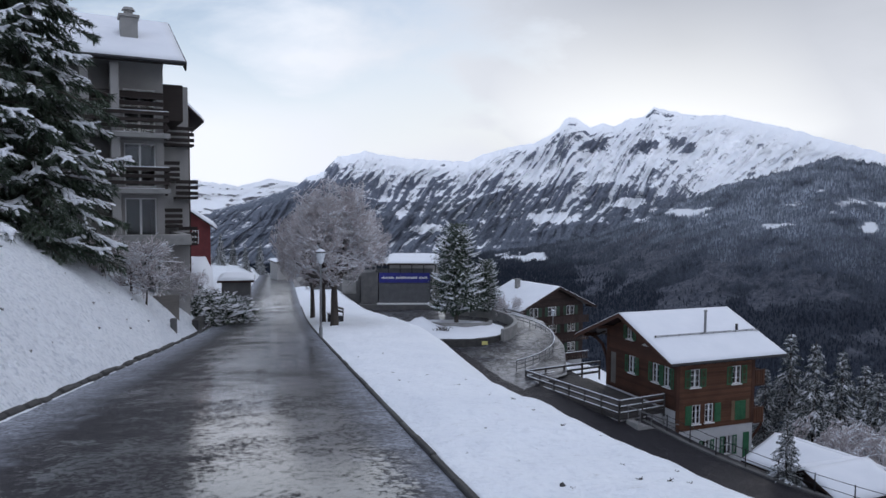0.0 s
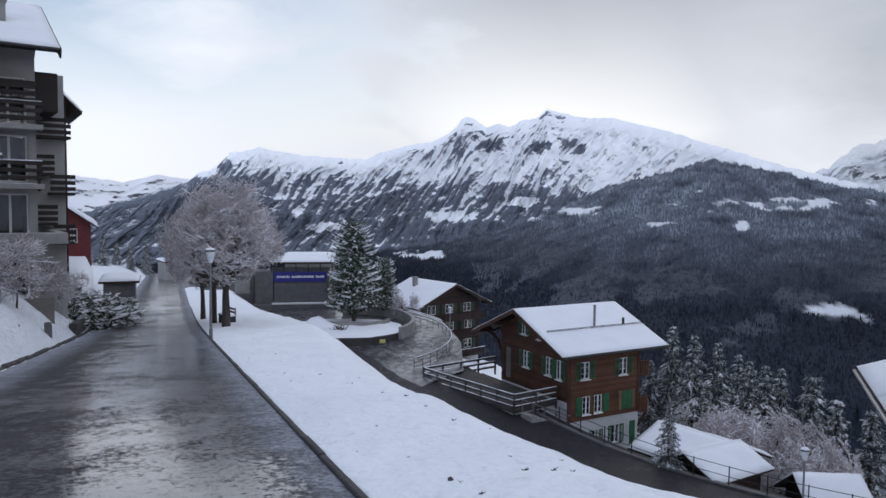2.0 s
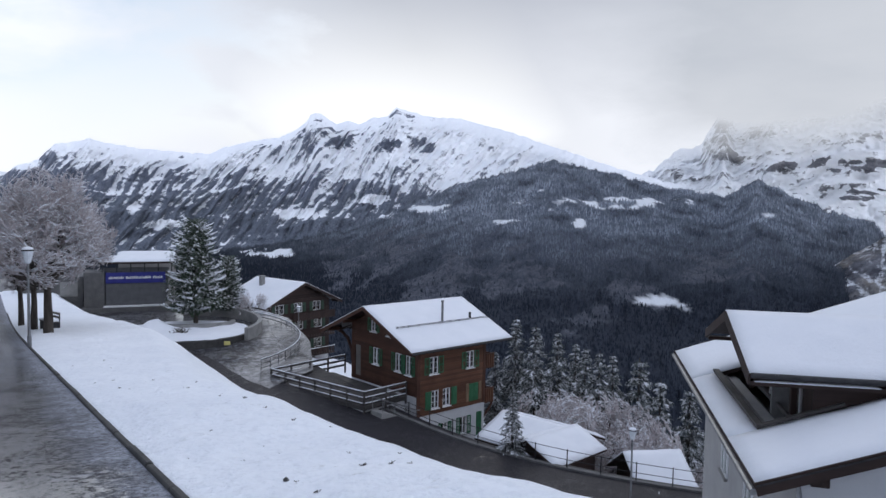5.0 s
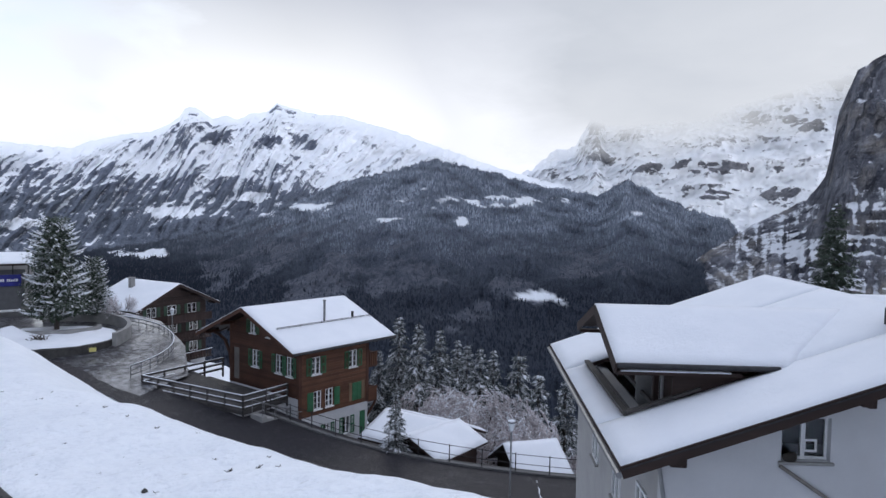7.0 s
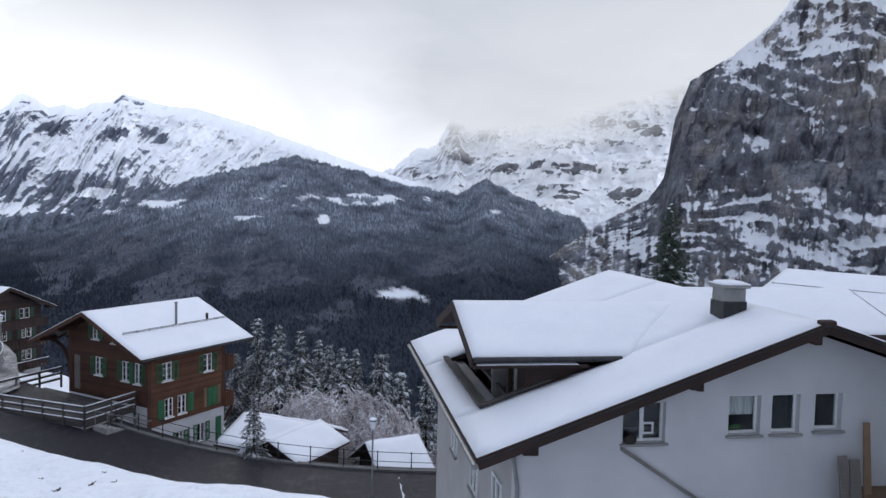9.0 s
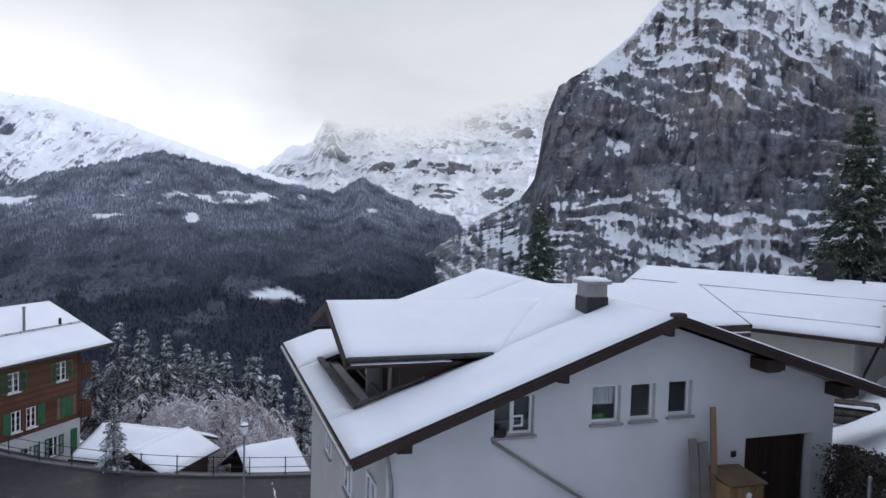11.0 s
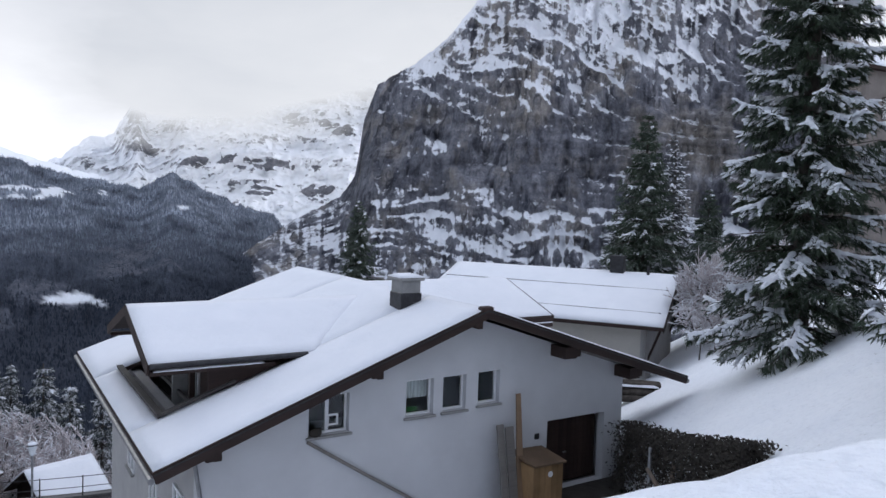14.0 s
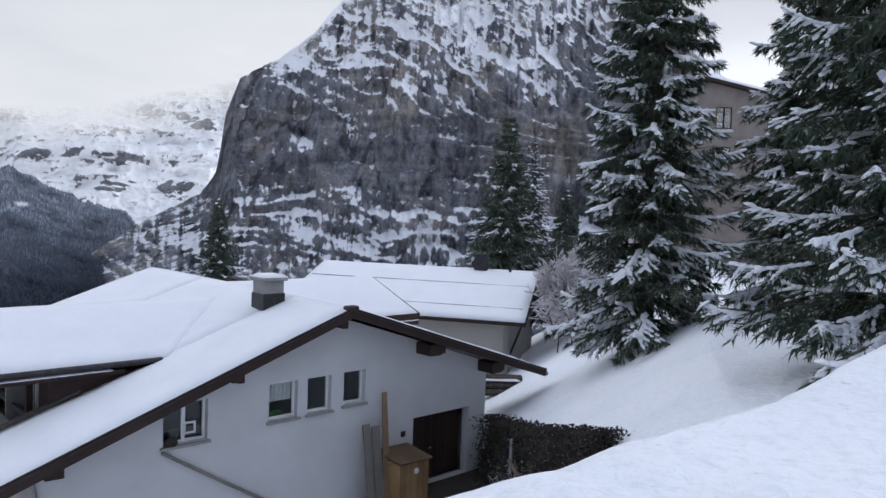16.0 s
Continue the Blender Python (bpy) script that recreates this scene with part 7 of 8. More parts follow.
def apartment_block():
    ang = math.degrees(math.atan2(0.46, 0.888))
    h = thing("apartment_block", pose(-13.05, 33.6, 0, 0, 0, ang), "grey rendered apartment block with dark timber balconies and snowy roof", "building")
    X0, D = -13.0, 10.0
    eave = 8.05
    lev = [4.75, 2.3, -0.2]
    wins = []
    for z in (4.75, 2.3, -0.2, -2.7):
        wins += [(-1.7, -0.35, z + 0.1, z + 2.1), (-5.4, -4.2, z + 0.1, z + 2.1), (-8.6, -7.0, z + 0.1, z + 2.1)]
    bm = bmesh.new()
    wall_cells(bm, X0, 0, -6.5, lambda x: eave, wins, 0, 0.3)
    part("wall", bm, GREYPLASTER, h)
    bm = bmesh.new()
    box(bm, -0.3, 0, 0.3, D, -7.5, eave)
    part("wall", bm, GREYPLASTER, h)
    bm = bmesh.new()
    box(bm, X0, X0 + 0.3, 0.3, D, -7.5, eave)
    box(bm, X0 + 0.3, -0.3, D - 0.3, D, -7.5, eave)
    part("wall", bm, GREYPLASTER, h)
    bm = bmesh.new()
    for z in (4.65, 2.2, -0.3, -2.8):
        box(bm, X0 + 0.31, -0.31, 0.31, D - 0.31, z - 0.2, z)
    box(bm, X0 + 0.31, -0.31, 3.0, 3.1, -6, eave)
    part("floor", bm, CONCRETE, h)
    for a, b, c, d in wins:
        window(h, a, b, c, d, 0, leaves=2, bars=0, sill=None, frame_mat=BLACKWOOD if b < -1 else WHITEPAINT)
    # piers and pipe between the balcony bays
    for x in (-2.1, -3.3, -6.3):
        part("pier", bbox(x - 0.18, x + 0.18, -1.3, 0, -6.5, eave - 0.3, 0.02), GREYPLASTER, h)
    bm = bmesh.new()
    tube(bm, [(-3.9, -1.75, eave - 0.4), (-3.9, -1.5, eave - 1.0), (-3.9, -1.5, -4)], [0.06] * 3, 8)
    part("downpipe", bm, WHITEPAINT, h)
    for z in lev:
        slab = part("balcony", bbox(X0, 0.1, -1.7, 0, z - 0.22, z, 0.015), CONCRETE, h, "concrete balcony with dark timber rails")
        if z > 0:
            for k in range(3):
                part("rail", bbox(X0, 0.05, -1.66, -1.60, z + 0.18 + 0.3 * k, z + 0.34 + 0.3 * k, 0.01), BLACKWOOD, slab)
                part("rail", bbox(0.0, 0.06, -1.6, 0.0, z + 0.18 + 0.3 * k, z + 0.34 + 0.3 * k, 0.01), BLACKWOOD, slab)
            for x in (-0.08, -2.9, -5.8, -8.7, -11.6):
                part("post", bbox(x - 0.06, x + 0.06, -1.60, -1.52, z - 0.3, z + 0.98, 0.01), BLACKWOOD, slab)
            part("rail_snow", snow_slab([(X0, -1.68, z + 0.945), (0.05, -1.68, z + 0.945), (0.05, -1.56, z + 0.945), (X0, -1.56, z + 0.945)], 0.05, 0.01, 0.1), SNOW, slab)
            part("floor_snow", snow_slab([(X0, -1.55, z), (-0.1, -1.55, z), (-0.1, -1.0, z), (X0, -1.0, z)], 0.05, 0.02, 0.2), SNOW, slab)
        else:
            part("planter", bbox(X0, 0.9, -2.0, -1.4, z, z + 0.48, 0.03), CONCRETE, slab, "long concrete planter with snowy shrubs")
            part("side_planter", bbox(0.5, 0.9, -1.4, 3.0, z, z + 0.48, 0.03), CONCRETE, slab)
    # carport posts below the terrace
    for x in (-0.3, -4.0, -8.0):
        part("column", bbox(x - 0.15, x + 0.15, -1.8, -1.5, -6.5, -0.5, 0.02), CONCRETE, h)
    part("parapet", bbox(-5.5, 0.3, -2.2, -1.9, -4.0, -2.4, 0.02), GREYWOOD, h)
    # top recess with inner timber balcony
    b = part("loggia", bbox(-3.1, -0.1, -0.9, 0, 6.5, 6.62, 0.01), BLACKWOOD, h)
    for k in range(3):
        part("rail", bbox(-3.1, -0.1, -0.95, -0.9, 5.7 + 0.3 * k, 5.9 + 0.3 * k, 0.01), BLACKWOOD, b)
    # roof
    S = 0.14
    ry, rz, ex = 4.4, 11.1, 0.75
    for yb, zb in ((-1.9, eave + 0.0), (10.8, eave)):
        bm = bmesh.new()
        q = [(X0 - 1, ry, rz - S), (ex, ry, rz - S), (ex, yb, zb - S), (X0 - 1, yb, zb - S)]
        roof_quad(bm, q, 0.18)
        part("roof", bm, BLACKWOOD, h)
        part("roof_snow", snow_slab(q, S, 0.03, 0.5, 4.0), SNOW, h)
        bm = bmesh.new()
        beam(bm, (ex + 0.02, ry, rz - S - 0.2), (ex + 0.02, yb, zb - S - 0.2), 0.06, 0.4)
        part("barge_board", bm, BLACKWOOD, h)
    bm = bmesh.new()
    tube(bm, [(X0 - 1, -1.98, eave - 0.2), (ex, -1.98, eave - 0.2)], [0.08, 0.08], 8)
    part("gutter", bm, DARKMETAL, h)
    gm = bmesh.new()
    wall_cells(gm, 0.0, D, eave - 0.01, lambda y: eave + max(0.02, min((y + 1.9) / 6.3, (10.8 - y) / 6.4) * 3.2 - 0.3), [], -0.3, 0.0, extra=(ry,))
    gm.transform(Matrix(((0, 1, 0, 0), (1, 0, 0, 0), (0, 0, 1, 0), (0, 0, 0, 1))))
    bmesh.ops.reverse_faces(gm, faces=gm.faces[:])
    part("gable", gm, BLACKWOOD, h)
    ch = part("chimney", bbox(-1.72, -0.98, 0.5, 1.3, 8.8, 10.15, 0.02), CONCRETE, h, "grey rendered chimney")
    part("cap", bbox(-1.8, -0.9, 0.42, 1.38, 10.15, 10.28, 0.02), CONCRETE, ch)
    bm = bmesh.new()
    tube(bm, [(-1.35, 0.9, 10.27), (-1.35, 0.9, 10.5), (-1.35, 0.9, 10.52), (-1.35, 0.9, 10.66)], [0.2, 0.2, 0.3, 0.22], 10)
    part("cowl", bm, CONCRETE, ch)
    dm = part("dormer", bbox(-8.5, -5.2, -0.8, 3.0, 8.0, 9.6, 0.02), BLACKWOOD, h, "dark timber roof dormer")
    # timber upper storey jutting at the road side
    part("bay", bbox(0.0, 0.9, 0.2, 3.0, 5.5, 7.2, 0.02), BLACKWOOD, h, "dark timber bay under the gable")
    part("side_wing", bbox(0.003, 1.45, 2.6, 9.6, -7.4, 7.5, 0.02), GREYPLASTER, h, "grey rendered stair wing")
    for z, xa, xb in ((4.6, 0.2, 1.6), (2.9, 0.05, 0.9), (2.0, 0.7, 1.75), (0.6, 0.05, 1.0), (-0.3, 0.8, 1.7)):
        wb = part("side_balcony", bbox(xa, xb, 1.7, 2.597, z - 0.12, z, 0.01), BLACKWOOD, h)
        for k in range(3):
            part("rail", bbox(xa, xb, 1.66, 1.70, z + 0.08 + 0.28 * k, z + 0.26 + 0.28 * k, 0.01), BLACKWOOD, wb)
    return h


apartment_block()


def timber_house(name, x, y, z, turn, w, d, wall_h, roof_h, mat, label, over=0.5, wins=(), base=3.0, category="house"):
    """A small gabled house; gable faces -y; z is the eaves' height."""
    h = thing(name, pose(x, y, z, 0, 0, turn), label, category)
    sl = roof_h / (w / 2)
    rt = lambda u: roof_h - abs(u) * sl - 0.14
    bm = bmesh.new()
    wall_cells(bm, -w / 2, w / 2, -wall_h - base, rt, list(wins), 0, 0.2, extra=(0.0,))
    part("wall", bm, mat, h)
    for a, b, c, e in wins:
        window(h, a, b, c, e, 0, leaves=2, bars=1, sill=None)
    for u in (-w / 2, w / 2 - 0.2):
        bm = bmesh.new()
        box(bm, u, u + 0.2, 0.2, d - 0.2, -wall_h - base, -0.1)
        part("wall", bm, mat, h)
    bm = bmesh.new()
    wall_cells(bm, -w / 2, w / 2, -wall_h - base, rt, [], d - 0.2, d, extra=(0.0,))
    part("wall", bm, mat, h)
    for sd in (-1, 1):
        e = (w / 2 + over)
        q = [(0, -over, roof_h), (0, d + over, roof_h), (sd * e, d + over, roof_h - e * sl), (sd * e, -over, roof_h - e * sl)]
        bm = bmesh.new()
        roof_quad(bm, q, 0.12)
        part("roof", bm, DARKWOOD, h)
        part("roof_snow", snow_slab(q, 0.2, 0.04, 0.4, x), SNOW, h)
    return h


x, y = bearing(-19.6, 62)
timber_house("house", x, y, 0.0, 18, 3.4, 6.0, 3.0, 1.2, plain("red_timber", (0.10, 0.015, 0.018), (0.16, 0.028, 0.028), 2.0), "dark red timber house with snowy roof down the road", 0.5, [(0.3, 0.8, -1.6, -0.5)], 6.0)
x, y = bearing(-20.9, 50)
timber_house("house", x, y, 7.8, 25, 2.6, 6.0, 6.0, 1.3, DARKWOOD, "tall dark timber house behind the apartment block", 0.8, [(-1.5, -0.7, -2.0, -0.8)], 8.0)
# huts with deep snow on their roofs below the lane
for az, r, zt, turn, w, d, rh in ((27.5, 42.4, -12.2, -66.2, 3.6, 4.0, 0.8), (25.6, 48.5, -12.4, -152, 5.0, 5.2, 1.0), (35.2, 45.0, -13.35, -100, 3.8, 2.8, 1.3)):
    x, y = bearing(az, r)
    timber_house("hut", x, y, zt - rh, turn, w, d, 2.2, rh, DARKWOOD, "small timber hut under a thick white roof", 0.5, (), 4.0, "hut")


def flat_shed(name, az, r, w, d, z0, z1, turn, mat, label, opening=()):
    x, y = bearing(az, r)
    h = thing(name, pose(x, y, z1, 0, 0, turn), label, "shed")
    bm = bmesh.new()
    wall_cells(bm, -w / 2, w / 2, z0 - z1, lambda u: 0.0, list(opening), 0, 0.2)
    part("wall", bm, mat, h)
    bm = bmesh.new()
    box(bm, -w / 2, -w / 2 + 0.2, 0.2, d, z0 - z1, 0)
    box(bm, w / 2 - 0.2, w / 2, 0.2, d, z0 - z1, 0)
    box(bm, -w / 2 + 0.2, w / 2 - 0.2, d - 0.2, d, z0 - z1, 0)
    part("side_wall", bm, mat, h)
    part("roof", bbox(-w / 2 - 0.3, w / 2 + 0.3, -0.3, d + 0.3, 0, 0.15, 0.02), DARKWOOD, h)
    part("roof_snow", snow_slab([(-w / 2 - 0.28, -0.28, 0.15), (w / 2 + 0.28, -0.28, 0.15), (w / 2 + 0.28, d + 0.28, 0.15), (-w / 2 - 0.28, d + 0.28, 0.15)], 0.22, 0.03, 0.3), SNOW, h)
    return h


flat_shed("garage", -16.2, 54, 2.0, 4.0, -8.2, -4.0, 14, LANEEDGE, "small grey flat-roofed garage topped with snow")
flat_shed("kiosk", -12.0, 108, 4.2, 5.0, -10.5, -6.9, 25, GREYPLASTER, "low grey hut with snowy roof at the road's end")


def snowy_drive():
    """Snow-covered drive climbing to the red house."""
    bm = bmesh.new()
    rows = []
    for r, el in ((48.0, -6.6), (50.0, -5.5), (56.0, -4.3), (61.0, -3.75), (66.0, -3.6)):
        z = 1.65 + r * math.tan(radians(el))
        rows.append([bm.verts.new((*bearing(a, r), z + 0.12 * noise.noise(Vector((a, r * 0.3, 1.0))) - (1.2 if a > -18.2 else 0.0) - 0.25)) for a in (-24, -22, -20.5, -19.8, -19.0, -18.4, -17.9)])
    for p, q in zip(rows, rows[1:]):
        for k in range(6):
            f = bm.faces.new((p[k], p[k + 1], q[k + 1], q[k]))
            f.smooth = True
    low = [bm.verts.new((v.co.x, v.co.y, v.co.z - 4.0)) for v in rows[0]]
    for k in range(6):
        bm.faces.new((low[k], low[k + 1], rows[0][k + 1], rows[0][k]))
    bmesh.ops.recalc_face_normals(bm, faces=bm.faces[:])
    if bm.faces[0].normal.z < 0:
        bmesh.ops.reverse_faces(bm, faces=bm.faces[:])
    solo("pavement", bm, SNOW, Matrix(), "snow-covered drive climbing to the red house", "drive", kind="structure")


snowy_drive()


# ---- the square: stage, planter, ramp ----


def stage():
    x, y = bearing(-3.75, 80)
    h = thing("stage", pose(x, y, -9.7, 0, 0, 3), "grey open-air stage with blue banner and flat snowy roof", "stage")
    grey = plain("grey_panel", (0.075, 0.078, 0.085), (0.12, 0.122, 0.13), 1.5, 0.6, 0.1)
    part("plinth", bbox(-4.2, 4.2, -0.8, 5.0, -0.5, 0.35, 0.03), LANEEDGE, h)
    part("back_wall", bbox(-4.0, 4.0, 3.0, 3.2, 0.35, 4.0, 0.02), grey, h)
    part("screen", bbox(-2.0, 3.6, 0.0, 0.12, 0.5, 3.9, 0.02), grey, h, "dark grey roller shutter")
    part("pier", bbox(-4.0, -2.1, -0.1, 3.0, 0.35, 3.9, 0.03), LANEEDGE, h)
    ban = part("banner", bbox(-2.0, 3.65, -0.1, -0.02, 2.75, 3.85, 0.01), plain("blue_cloth", (0.012, 0.016, 0.16), (0.02, 0.025, 0.24), 2.0, 0.6), h, "dark blue banner with a line of white writing")
    u = -1.7
    rng = random.Random(4)
    lets = 0
    while u < 3.35:
        wd = rng.uniform(0.08, 0.16)
        part("letter_bar", bbox(u, u + wd, -0.115, -0.102, 3.2, 3.2 + rng.choice((0.18, 0.24, 0.24)), 0), WHITEPAINT, ban)
        lets += 1
        u += wd + (0.22 if lets in (9, 23) else 0.045)
    part("step", bbox(-2.2, 3.9, -0.6, -0.1, 0.35, 0.5, 0.02), WHITEPAINT, h)
    part("roof", bbox(-2.6, 4.6, -0.6, 6.0, 4.75, 4.95, 0.03), DARKWOOD, h)
    part("roof_snow", snow_slab([(-2.6, -0.6, 4.95), (4.6, -0.6, 4.95), (4.6, 6.0, 4.95), (-2.6, 6.0, 4.95)], 0.25, 0.03, 0.4), SNOW, h)
    part("fascia", bbox(-2.2, 4.0, 0.3, 0.5, 3.9, 4.3, 0.02), grey, h)
    for k in range(6):
        part("post", bbox(-2.3 + k * 1.3, -2.2 + k * 1.3, -0.3, -0.2, 3.9, 4.76, 0.01), DARKMETAL, h)
    part("rear_hall", bbox(-9.5, -4.1, 1.0, 7.0, -0.5, 3.4, 0.04), LANEEDGE, h, "grey annexe beside the stage")
    part("poster", bbox(-6.2, -4.6, 0.93, 0.99, 1.4, 2.9, 0.01), CONCRETE, h, "pale weathered poster board")
    part("upper_hall", bbox(-1.0, 5.0, 7.0, 14.0, -0.5, 4.9, 0.05), GREYPLASTER, h)
    part("upper_snow", snow_slab([(-1.2, 6.9, 4.9), (5.2, 6.9, 4.9), (5.2, 14, 4.9), (-1.2, 14, 4.9)], 0.25, 0.03, 0.5), SNOW, h)


stage()


def arc(cx, cy, rx, ry, a0, a1, n):
    return [(cx + rx * math.cos(radians(a0 + (a1 - a0) * i / n)), cy + ry * math.sin(radians(a0 + (a1 - a0) * i / n))) for i in range(n + 1)]


def curved_wall(bm, pts, zb, zt, th):
    n = len(pts)
    rows = []
    for i, (x, y) in enumerate(pts):
        a, b = pts[max(i - 1, 0)], pts[min(i + 1, n - 1)]
        dx, dy = b[0] - a[0], b[1] - a[1]
        l = math.hypot(dx, dy)
        nx, ny = dy / l * th / 2, -dx / l * th / 2
        zb_, zt_ = (zb(i / (n - 1)) if callable(zb) else zb), (zt(i / (n - 1)) if callable(zt) else zt)
        rows.append([bm.verts.new(p) for p in ((x + nx, y + ny, zb_), (x + nx, y + ny, zt_), (x - nx, y - ny, zt_), (x - nx, y - ny, zb_))])
    for p, q in zip(rows, rows[1:]):
        for k in range(4):
            bm.faces.new((p[k], p[(k + 1) % 4], q[(k + 1) % 4], q[k]))
    bm.faces.new(rows[0])
    bm.faces.new(rows[-1][::-1])
    bmesh.ops.recalc_face_normals(bm, faces=bm.faces[:])


def square():
    # paved wet ground
    bm = bmesh.new()
    pts = [(-12, 100), (-11, 76), (-6, 62), (0, 56), (5, 50.5), (9.5, 54.5), (10.5, 62), (10, 72), (6, 82), (0, 95)]
    hi = [bm.verts.new((x, y, max(gz(x, y), -12.2) + 0.05)) for x, y in pts]
    ctr = bm.verts.new((0, 70, max(gz(0, 70), -12) + 0.08))
    for i in range(len(hi)):
        bm.faces.new((ctr, hi[i], hi[(i + 1) % len(hi)]))
    bmesh.ops.recalc_face_normals(bm, faces=bm.faces[:])
    bmesh.ops.subdivide_edges(bm, edges=bm.edges[:], cuts=6, use_grid_fill=True)
    for v in bm.verts:
        v.co.z = max(gz(v.co.x, v.co.y) + 0.06, float(np.interp(v.co.y, [48, 54, 64, 74, 90], [-11.9, -11.23, -10.28, -9.83, -9.8])))
    solo("pavement", bm, PAVING, Matrix(), "wet village square with patches of slush", "pavement", kind="structure")
    # planter
    p = thing("planter", pose(0.4, 67, -10.6), "round raised planter filled with snow, dark low wall", "planter")
    bm = bmesh.new()
    curved_wall(bm, arc(0, 0, 5.6, 5.6, 150, 390, 40), -0.6, 0.72, 0.3)
    part("wall", bm, KERB, p, "dark stone planter wall")
    bm = bmesh.new()
    rings = []
    for k in range(9):
        f = k / 8
        ring = []
        for i in range(48):
            a = math.tau * i / 48
            xx, yy = 5.5 * f * math.cos(a), 5.5 * f * math.sin(a)
            zz = 0.78 + 0.10 * noise.noise(Vector((xx, yy, 0)) * 0.8) + 0.9 * math.exp(-((xx + 2.6) ** 2 + (yy - 1.2) ** 2) / 1.2) - 0.05 * f ** 6
            ring.append(bm.verts.new((xx, yy, zz)))
        rings.append(ring)
    for a, b in zip(rings[1:], rings[2:]):
        for i in range(48):
            f = bm.faces.new((a[i], b[i], b[(i + 1) % 48], a[(i + 1) % 48]))
            f.smooth = True
    f = bm.faces.new(rings[1])
    part("snow_fill", bm, SNOW, p)
    bm = bmesh.new()
    curved_wall(bm, arc(1.0, 3.0, 3.2, 2.0, 160, 370, 24), 0.7, 1.05, 0.35)
    part("bench_ring", bm, CONCRETE, p)
    bm = bmesh.new()
    r2 = random.Random(3)
    for k in range(26):
        a, l = r2.uniform(0, 6.28), r2.uniform(0.2, 0.7)
        o = Vector((-0.6 + r2.uniform(-0.7, 0.7), -1.4 + r2.uniform(-0.4, 0.4), 0.75))
        tube(bm, [o, o + Vector((math.cos(a) * l * 0.6, math.sin(a) * l * 0.6, l * 0.6)), o + Vector((math.cos(a) * l, math.sin(a) * l, l * 0.5))], [0.04, 0.03, 0.01], 4)
    part("shrub", bm, BARK, p, "cut-back shrub poking through snow")
    part("sign", bbox(2.9, 3.4, -5.80, -5.74, 0.34, 0.66, 0.01), plain("yellow_sign", (0.55, 0.50, 0.16), (0.65, 0.6, 0.22), 3.0), p, "small yellowish notice board")
    # parapet wall and ramp
    w = thing("parapet_wall", pose(0.4, 67, -10.6), "curved concrete parapet beside the ramp", "wall")
    bm = bmesh.new()
    curved_wall(bm, arc(0.3, 1.0, 6.1, 7.0, -42, 95, 40), -1.2, lambda f: 1.35 + 0.5 * f, 0.35)
    part("wall", bm, CONCRETE, w)
    r = thing("ramp", Matrix(), "wet concrete ramp curving down to the lane behind a railing", "ramp")
    line = arc(1.0, 64.0, 8.8, 10.5, 75, -58, 44)
    bm = bmesh.new()
    curved_wall(bm, line, -15.0, lambda f: -10.0 - 1.3 * f, 0.3)
    part("retaining_wall", bm, CONCRETE, r)
    inner = arc(1.0, 64.0, 5.6, 7.2, 75, -58, 44)
    bm = bmesh.new()
    vs = []
    for i, (a, b) in enumerate(zip(line, inner)):
        z = -10.2 - 1.35 * i / 44
        vs.append((bm.verts.new((*a, z)), bm.verts.new((*b, z))))
    for (a, b), (c, d) in zip(vs, vs[1:]):
        bm.faces.new((a, b, d, c))
    bmesh.ops.recalc_face_normals(bm, faces=bm.faces[:])
    for f in bm.faces:
        if f.normal.z < 0:
            f.normal_flip()
    part("surface", bm, PAVING, r)
    rail = []
    for i in range(0, 45, 2):
        x, y = line[i]
        z = -10.0 - 1.3 * i / 44
        rail.append((x, y, z))
        bm = bmesh.new()
        tube(bm, [(x, y, z - 0.1), (x, y, z + 1.0)], [0.035, 0.035], 6)
        part("post", bm, METAL, r)
    for k in (0.35, 0.68, 1.0):
        bm = bmesh.new()
        tube(bm, [(x, y, z + k) for x, y, z in rail], [0.04] * len(rail), 6)
        part("rail", bm, METAL, r)
    part_snow = bmesh.new()
    tube(part_snow, [(x, y, z + 1.05) for x, y, z in rail], [0.035] * len(rail), 6)
    part("rail_snow", part_snow, SNOW, r)


square()


# ---- fences, terrace, lamps ----


